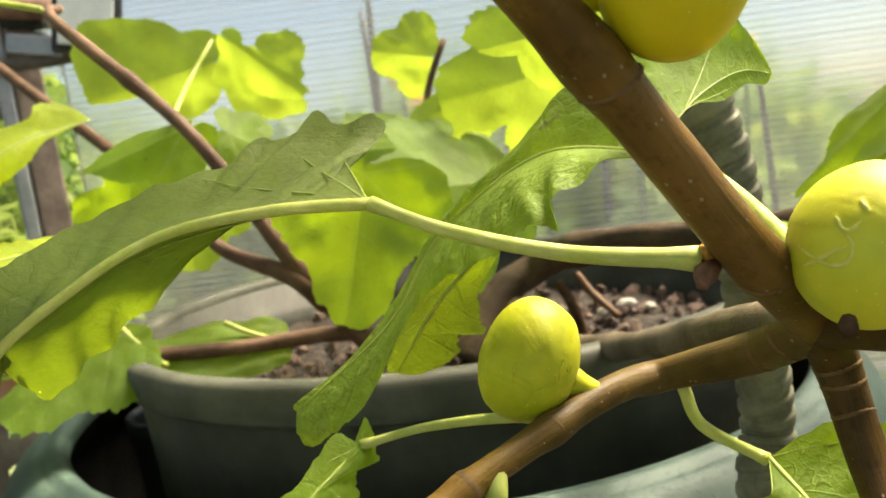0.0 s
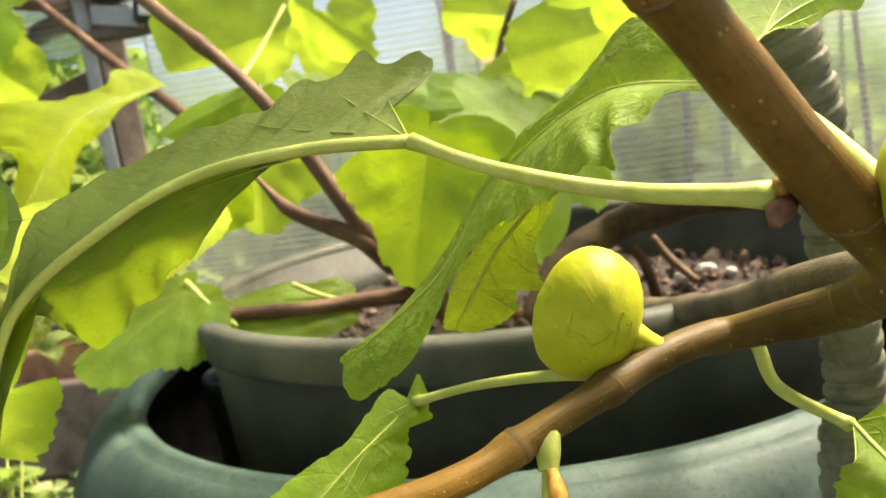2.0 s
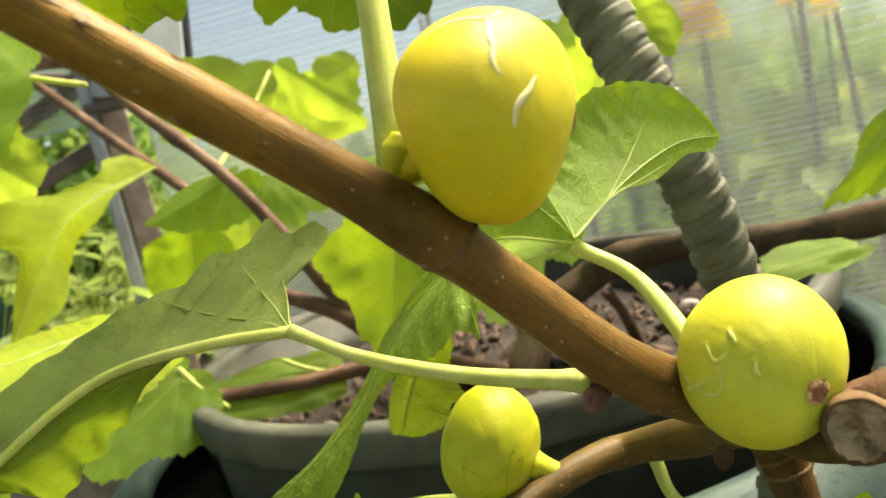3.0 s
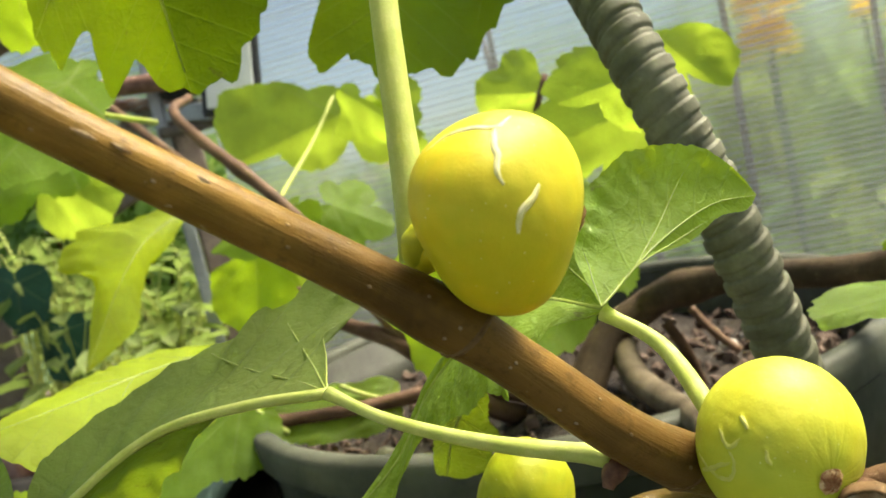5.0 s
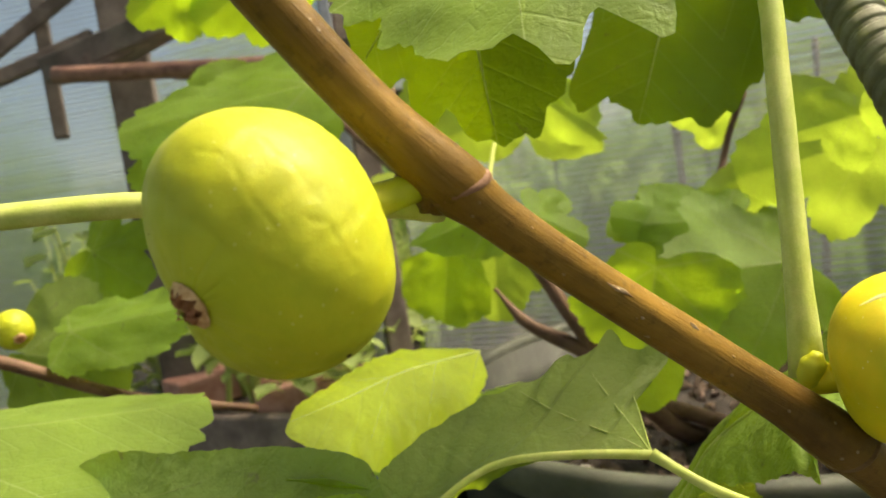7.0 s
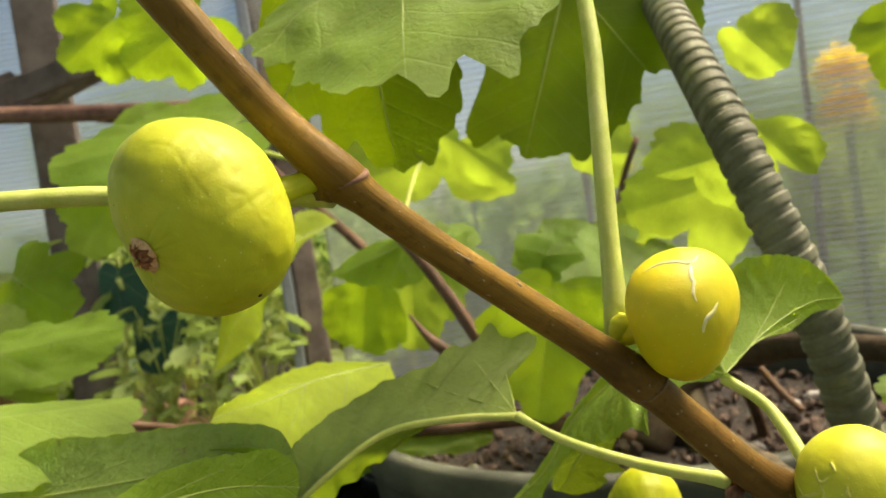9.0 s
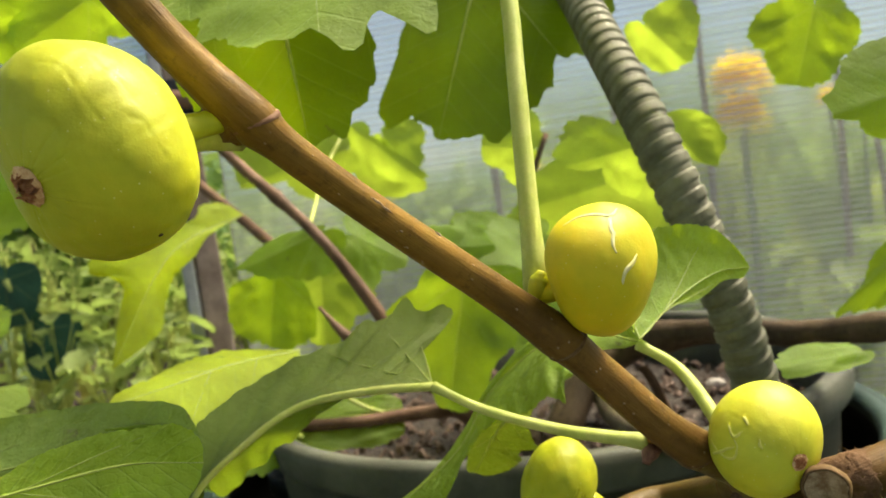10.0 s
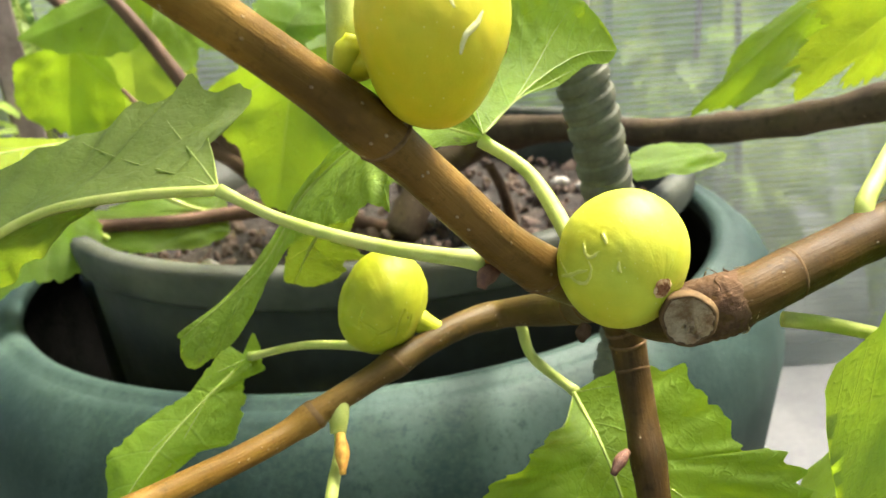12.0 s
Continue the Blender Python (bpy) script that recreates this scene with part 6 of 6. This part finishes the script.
part("twig", tube_bm([(0.0004, 0.8316, 1.1125), (-0.0174, 0.8236, 1.0747), (-0.0296, 0.8161, 1.0363), (-0.0397, 0.7355, 0.9965)], (0.0032, 0.0036, 0.004), 16, 8, 0.05, 18.0), TWIG_BARK, plant)
part("leaf_stalk", tube_bm([(-0.4167, 0.6089, 1.1868), (-0.3099, 0.5361, 1.1435), (-0.2455, 0.5010, 1.1211)], (0.0026, 0.0022), 14, 8, 0.04), PETIOLE, plant)

# ---------------------------------------------------------------- frame clutter in the corner
timber("diagonal_brace", (-0.8975, 1.2866, 1.2167), (-0.6453, 1.3440, 1.3085), 0.028, 0.03, POST_WOOD, "weathered diagonal timber brace")
timber("diagonal_brace", (-0.9226, 1.3067, 1.1053), (-0.7174, 1.3533, 1.1793), 0.024, 0.03, POST_WOOD, "weathered diagonal timber brace")
pipe = tube_bm([(-1.0767, 1.2550, 1.3517), (-0.7752, 1.2975, 1.2852), (-0.6439, 1.3154, 1.2521)], 0.013, 14, 12, 0.04)
tagged(part("cross_rail", pipe, RUST), "rusty red-brown pipe rail in the corner", "rail", kind="structure")
lamp = tagged(new("flood_lamp"), "black framed flood lamp with a pale square face", "lamp")
lm = Matrix.Translation((-0.5388, 1.2251, 1.2815)) @ Euler((radians(-8), radians(8), radians(14))).to_matrix().to_4x4()
part("lamp_face", box_bm((0.080, 0.006, 0.125), 0.003, lm @ pose(0, -0.012, 0)), LAMP_WHITE, lamp, "pale matt lamp face", smooth=False)
part("lamp_frame", box_bm((0.100, 0.018, 0.145), 0.005, lm), BLACK_METAL, lamp, smooth=False)
part("bracket", box_bm((0.085, 0.010, 0.030), 0.003, Matrix.Translation((-0.6314, 1.2228, 1.2357)) @ Euler((0, radians(12), 0)).to_matrix().to_4x4()), ALU, lamp, smooth=False)
part("yoke", tube_bm([(-0.6910, 1.2193, 1.2127), (-0.6086, 1.2333, 1.2112), (-0.5237, 1.2502, 1.2258), (-0.4790, 1.2611, 1.2469)], 0.010, 16, 10, 0.05), POST_DARK, lamp)
part("back_box", box_bm((0.080, 0.05, 0.07), 0.004, Matrix.Translation((-0.6719, 1.2879, 1.3072))), BLACK_METAL, lamp, smooth=False)

timber("diagonal_brace", (-1.1866, 1.1597, 1.3803), (-0.9450, 1.2775, 1.4800), 0.075, 0.04, POST_WOOD, "broad weathered diagonal timber brace")
timber("diagonal_brace", (-1.4845, 1.1059, 1.3793), (-1.2349, 1.2243, 1.4551), 0.030, 0.03, POST_WOOD, "weathered diagonal timber brace")
timber("diagonal_brace", (-1.4941, 1.1530, 1.4413), (-1.3055, 1.2502, 1.5636), 0.026, 0.03, POST_WOOD, "thin weathered diagonal timber brace")
timber("window_bar", (-1.4040, 1.2537, 1.5865), (-1.3800, 1.2261, 1.2664), 0.030, 0.03, POST_DARK, "narrow dark upright timber bar")

# ---------------------------------------------------------------- the raised bed and its seedlings
bed = tagged(new("raised_bed"), "weathered timber raised bed filled with soil", "raised bed")
bed.location = (-1.05, 1.75, GROUND)
for k, (x, y, sx, sy) in enumerate(((-1.05, 1.05, 1.10, 0.03), (-1.05, 2.45, 1.10, 0.03), (-1.585, 1.75, 0.03, 1.37), (-0.515, 1.75, 0.03, 1.37))):
    for j in range(3):
        part("board", box_bm((sx, sy, 0.145), 0.005, pose(x + 1.05, y - 1.75, 0.08 + 0.15 * j)), POST_WOOD, bed, smooth=False)
bm = bmesh.new()
bmesh.ops.create_grid(bm, x_segments=30, y_segments=38, size=0.5)
for v in bm.verts:
    v.co = Vector((v.co.x * 1.04, v.co.y * 1.36, 0.42 + 0.02 * noise.noise(v.co * 8) + 0.01 * noise.noise(v.co * 30)))
part("bed_soil", bm, SOIL, bed, "dark damp soil")


def herb(x, y, z, height, spread, mat, seed, count=16, size=0.03, label="leafy green seedling growing in the raised bed", name="seedling", group="seedlings in the bed"):
    r = random.Random(seed)
    ob = tagged(new(name), label, "plant", group)
    ob.location = (x, y, z)
    stems, leaves = bmesh.new(), bmesh.new()
    uvs = leaves.loops.layers.uv.new("UVMap")
    for i in range(count):
        a, q = r.random() * 6.283, (i + 0.5) / count
        top = Vector((math.cos(a) * spread * (0.3 + 0.7 * r.random()), math.sin(a) * spread * (0.3 + 0.7 * r.random()), height * (0.25 + 0.75 * q)))
        tube_bm([(0, 0, 0), (top.x * 0.3, top.y * 0.3, top.z * 0.6), top], (0.0025, 0.0016, 0.001), 5, 6, 0, 0, (), stems)
        s = size * (0.6 + 0.8 * r.random())
        out = Vector((math.cos(a), math.sin(a), r.uniform(-0.5, 0.4))).normalized()
        side = Vector((-math.sin(a), math.cos(a), r.uniform(-0.3, 0.3))).normalized()
        up = out.cross(side)
        rows = []
        for u, w in ((0.0, 0.08), (0.25, 0.42), (0.55, 0.5), (0.8, 0.34), (1.0, 0.04)):
            rows.append([leaves.verts.new(top + out * s * u * 1.3 + side * s * w * v + up * s * (0.25 * abs(v) - 0.3 * u * u)) for v in (-1, 0, 1)])
        for r0, r1 in zip(rows, rows[1:]):
            for k in range(2):
                f = leaves.faces.new((r0[k], r0[k + 1], r1[k + 1], r1[k]))
                for loop in f.loops:
                    loop[uvs].uv = (0.62 + 0.04 * (loop.vert.co.x / s % 1), 0.5)
    tagged(part("stem", stems, PETIOLE, ob), kind="stuff")
    tagged(part("foliage", leaves, mat, ob), kind="stuff")
    return ob


hr = random.Random(21)
for i in range(46):
    x, y = -1.50 + 0.92 * hr.random(), 1.10 + 1.30 * hr.random()
    herb(x, y, GROUND + 0.42, 0.15 + 0.35 * hr.random(), 0.08, HERB, 100 + i, 22, 0.034)
for i in range(9):
    x, y = -0.72 + 0.26 * hr.random(), 0.62 + 0.50 * hr.random()
    herb(x, y, GROUND, 0.38 + 0.12 * hr.random(), 0.10, HERB_BLUE if i % 3 else HERB, 300 + i, 60, 0.034, "blue-green leafy plant growing beside the glazed pot", "leafy_plant", "plants beside the pot")
dark = tagged(new("dark_leaf_plant"), "plant with large dark blue-green leaves beyond the posts", "plant")
dark.matrix_basis = Matrix.Identity(4)
for base, tip, s in (((-1.0117, 1.1589, 1.0211), (-1.0181, 1.1516, 0.9302), 41.0), ((-0.9568, 1.1690, 0.9207), (-0.9737, 1.1587, 0.8292), 42.0)):
    facing_leaf(dark, base, tip, (0, -1, 0.3), HERB_BLUE, seed=s, lobes=SIMPLE, floor=0.7, ribs=False)
part("stem", tube_bm([(-1.0117, 1.1589, 1.0211), (-0.9955, 1.1790, 0.9281), (-1.0200, 1.1938, 0.7695), (-1.0453, 1.1748, 0.5723)], 0.006, 16, 8), PETIOLE, dark)


def brick_block(p, turn, label, mat=None, size=(0.21, 0.10, 0.065)):
    ob = tagged(part("brick", box_bm(size, 0.006), mat or BRICK, smooth=False), label, "brick", "bricks by the bed")
    ob.matrix_basis = Matrix.Translation(p) @ Euler((0, 0, turn)).to_matrix().to_4x4()


brick_block((-0.80, 1.16, GROUND + 0.42 + 0.035), 0.3, "pinkish weathered brick on the bed")
brick_block((-1.10, 1.25, GROUND + 0.42 + 0.035), 1.1, "pinkish weathered brick on the bed")
brick_block((-0.47, 0.80, GROUND + 0.060), 0.5, "pinkish weathered brick on the floor")
# ---------------------------------------------------------------- outside the wall
def flower_plant(x, y, heads, seed):
    """A tall garden plant: leafy green stems, each with a double orange flower of many petals at its top."""
    r = random.Random(seed)
    ob = tagged(new("flower_plant"), "tall garden plant with double orange-yellow flowers outside the panel", "flower", "flowers outside the wall")
    ob.location = (x, y, GROUND)
    for dx, dy, top, size in heads:
        tip = Vector((dx, dy, top - GROUND))
        path = [(dx * 0.2, dy * 0.2, 0.0), (dx * 0.5, dy * 0.5, tip.z * 0.5), tip]
        stem = part("stem", tube_bm(path, (0.006, 0.005, 0.0035), 14, 8, 0.05, seed), STEM, ob)
        verts, faces = [], []
        for k in range(26):
            p = Vector(path[0]).lerp(tip, 0.25 + 0.5 * r.random())
            a = Vector((r.gauss(0, 1), r.gauss(0, 1), r.gauss(0.1, 0.5))).normalized()
            b = a.orthogonal().normalized()
            ln = 0.05 + 0.05 * r.random()
            n = len(verts)
            verts += [p, p + a * ln * 0.5 + b * ln * 0.2, p + a * ln, p + a * ln * 0.5 - b * ln * 0.2]
            faces.append((n, n + 1, n + 2, n + 3))
        me = bpy.data.meshes.new("foliage")
        me.from_pydata([tuple(v) for v in verts], [], faces)
        me.materials.append(HERB)
        me.uv_layers.new(name="UVMap")
        new("foliage", me).parent = stem
        verts, faces = [], []
        for k in range(70):
            q = (k + 0.5) / 70
            a = k * 2.4
            up = 1.25 * q - 0.25
            way = Vector((math.cos(a) * math.sqrt(max(0.0, 1 - up * up)), math.sin(a) * math.sqrt(max(0.0, 1 - up * up)), up))
            side = way.cross(Vector((0, 0, 1))).normalized()
            p = tip + Vector((0, 0, size * 0.3))
            n = len(verts)
            verts += [p + way * size * 0.3, p + way * size * 0.75 + side * size * 0.26, p + way * size * (0.95 + 0.15 * r.random()), p + way * size * 0.75 - side * size * 0.26]
            faces.append((n, n + 1, n + 2, n + 3))
        me = bpy.data.meshes.new("flower_head")
        me.from_pydata([tuple(v) for v in verts], [], faces)
        me.materials.append(ORANGE)
        fl = new("flower_head", me)
        fl.parent = ob
        fl["label"] = "double orange-yellow flower head"
    return ob


flower_plant(0.318, 1.44, ((0.006, 0.0, 1.165, 0.064), (-0.004, -0.01, 1.095, 0.060)), 1)
flower_plant(0.520, 1.50, ((0.02, 0.0, 1.10, 0.030), (-0.03, 0.02, 1.13, 0.026)), 2)
flower_plant(-0.090, 1.46, ((-0.003, 0.0, 1.125, 0.030), (0.02, 0.02, 1.08, 0.024)), 3)
flower_plant(-0.360, 1.45, ((-0.01, 0.0, 1.070, 0.028),), 4)
flower_plant(0.085, 1.50, ((0.0, 0.0, 1.10, 0.026),), 5)
for k, (x, y, top, lean) in enumerate(((-0.16, 1.40, 1.32, 0.02), (-0.10, 1.44, 1.26, -0.03), (0.23, 1.42, 1.42, 0.02), (0.45, 1.46, 1.30, 0.03), (0.56, 1.40, 1.10, -0.02), (0.05, 1.42, 1.20, 0.03))):
    stick = tagged(part("dry_stalk", tube_bm([(x, y, GROUND), (x + lean, y, 0.8), (x + 1.6 * lean, y + 0.01, top)], (0.008, 0.007, 0.005), 16, 8, 0.2, k), POST_WOOD), "dry brown plant stalk standing outside the panel", "stalk", "dry stalks outside the wall")

for k, (x, y, h) in enumerate(((0.46, 1.46, 0.62), (0.63, 1.52, 0.50), (0.86, 1.48, 0.66), (1.02, 1.60, 0.42), (1.25, 1.50, 0.58), (0.74, 1.80, 0.70), (1.12, 1.95, 0.75))):
    herb(x, y, GROUND + 0.02, h, 0.10, HERB_PALE if k % 2 else HERB, 500 + k, 55, 0.05, "green garden plant growing outside the greenhouse wall", "garden_plant", "plants along the wall")


def shrub(name, centre, size, mat, seed, count, leaf_size, label):
    """A bush of many separate leaves round a few woody stems."""
    r = random.Random(seed)
    ob = tagged(new(name), label, "shrub")
    ob.location = (centre[0], centre[1], GROUND)
    verts, faces = [], []
    for i in range(count):
        d = Vector((r.gauss(0, 1), r.gauss(0, 1), r.gauss(0, 1))).normalized() * r.random() ** 0.4
        lump = 0.75 + 0.5 * noise.noise(d * 2.2 + Vector((seed, 0, 0)))
        p = Vector((d.x * size[0] * lump, d.y * size[1] * lump, centre[2] - GROUND + d.z * size[2] * lump))
        if p.z < 0.03:
            continue
        a = Vector((r.gauss(0, 1), r.gauss(0, 1), r.gauss(0, 0.6))).normalized()
        b = a.orthogonal().normalized()
        b = (Matrix.Rotation(r.random() * 6.28, 3, a) @ b)
        s = leaf_size * (0.6 + 0.8 * r.random())
        n = len(verts)
        verts += [p, p + a * s * 0.5 + b * s * 0.28, p + a * s, p + a * s * 0.5 - b * s * 0.28]
        faces.append((n, n + 1, n + 2, n + 3))
    me = bpy.data.meshes.new("foliage")
    me.from_pydata([tuple(v) for v in verts], [], faces)
    me.materials.append(mat)
    me.uv_layers.new(name="UVMap")
    fo = new("foliage", me)
    fo.parent = ob
    fo["kind"] = "stuff"
    bm = bmesh.new()
    for k in range(6):
        a = k * 1.05 + seed
        tube_bm([(0, 0, 0), (math.cos(a) * size[0] * 0.2, math.sin(a) * size[1] * 0.2, (centre[2] - GROUND) * 0.6), (math.cos(a) * size[0] * 0.5, math.sin(a) * size[1] * 0.5, (centre[2] - GROUND) * 1.1)], (0.02, 0.014, 0.006), 8, 7, 0.1, k, (), bm)
    tagged(part("stems", bm, BARK_OLD, ob), kind="stuff")
    return ob


shrub("shrub", (-0.28, 1.95, 0.80), (0.60, 0.32, 0.42), HERB, 51, 3800, 0.07, "leafy green shrub outside the greenhouse wall")
shrub("shrub", (0.22, 2.35, 0.80), (0.50, 0.36, 0.50), HERB_PALE, 57, 2600, 0.07, "pale green shrub outside the greenhouse wall")
shrub("shrub", (0.85, 2.5, 0.78), (0.55, 0.4, 0.46), HERB, 56, 1900, 0.07, "low green shrub beyond the added slab")
shrub("shrub", (1.25, 3.2, 0.75), (0.6, 0.5, 0.45), HERB, 52, 1500, 0.07, "low green shrub beyond the wall")
# This first side shrub is added to cut the blue sky behind the panel.
shrub("shrub", (-1.9, 2.6, 1.15), (0.9, 0.5, 0.75), HERB, 58, 3600, 0.08, "dense shrub added to dim the sky behind the side panel")
shrub("shrub", (-2.6, 4.6, 1.0), (1.3, 0.9, 0.8), HERB, 53, 3200, 0.10, "dense garden shrub beyond the beds")
shrub("shrub", (-4.6, 3.4, 1.0), (1.2, 1.0, 0.9), HERB, 54, 3000, 0.10, "dense garden shrub beyond the beds")
shrub("shrub", (0.6, 7.0, 1.2), (2.6, 1.0, 1.0), HERB, 55, 4000, 0.14, "tall hedge at the end of the garden")

back_leaf((-0.2718, 0.1334, 1.0140), (-0.1987, 0.2079, 1.0017), (0.0, -0.25, 1.0), LEAF_LIT_TOP, 43.0, "sunlit fig leaf with brown patches, seen edge on", lobes=SIMPLE, floor=0.3, width=0.8, wave=0.02)

# small things on the branches
TIE_AT = (0.0771, 0.6247, 0.9120)
tie = ring_bm(BACK, along(BACK, TIE_AT), 0.0098, 0.0045, 0.0018, 4.0)
tagged(part("twine_tie", tie, TWINE), "white twine wound round the old limb", "twine")
part("twig", tube_bm([(0.0896, 0.6581, 0.8841), (0.1020, 0.6514, 0.8651), (0.1193, 0.6404, 0.8469)], (0.0032, 0.0036, 0.0030), 12, 8, 0.1, 21.0), TWIG_BARK, plant)
for p, q in (((-0.0013, 0.0898, 1.0592), (0.0010, 0.0917, 1.0568)), ((-0.0013, 0.0978, 1.0570), (0.0010, 0.0987, 1.0546)), ((0.0209, 0.1198, 1.0321), (0.0226, 0.1207, 1.0305)), ((0.0105, 0.0988, 1.0492), (0.0119, 0.0992, 1.0476))):
    part("bark_fleck", tube_bm([p, Vector(p).lerp(Vector(q), 0.5), q], (0.0001, 0.0004, 0.0001), 6, 6, 0.3), CUT_WOOD, plant)
part("bud", tube_bm([(-0.0504, 0.0739, 1.1160), (-0.0508, 0.0717, 1.1170), (-0.0521, 0.0710, 1.1184)], (0.0020, 0.0016, 0.0003), 8, 8, 0.1, 5.0), BUD, plant, "small pointed brown bud")
part("bud", tube_bm([(0.0757, 0.1378, 0.9647), (0.0748, 0.1365, 0.9634), (0.0745, 0.1363, 0.9615)], (0.0014, 0.0018, 0.0006), 8, 8, 0.2, 6.0), SCAR, plant)


# blemishes on the large fig, loose fibres round the pruned stub
for p, s in (((-0.0347, 0.0567, 1.0576), 0.0007), ((-0.0463, 0.0400, 1.0841), 0.00028), ((-0.0437, 0.0398, 1.0774), 0.00034), ((-0.0566, 0.0437, 1.0801), 0.00022), ((-0.0313, 0.0556, 1.0606), 0.0004)):
    bm = bmesh.new()
    bmesh.ops.create_icosphere(bm, subdivisions=2, radius=s)
    for v in bm.verts:
        v.co = v.co * (1 + 0.4 * noise.noise(v.co * 2500)) + Vector(p)
    part("blemish", bm, BLEMISH, plant, "small dark brown blemish")
fr = random.Random(77)
for k in range(16):
    c = k * 0.41 + fr.random() * 0.3
    x = 0.1045 + 0.0090 * fr.random()
    pts = []
    for j in range(5):
        cc = c + j * 0.28 * (1 if k % 2 else -1)
        r = 0.0074 + 0.0005 * fr.random() + (0.0005 if j == 4 else 0.0)
        pts.append((x + j * 0.0007 * (fr.random() - 0.4), 0.1425 + r * math.cos(cc), 0.9660 + r * math.sin(cc)))
    part("bark_fibre", tube_bm(pts, (0.00012, 0.00020, 0.00006), 12, 5), CUT_WOOD if k % 3 else SCAR, stub)
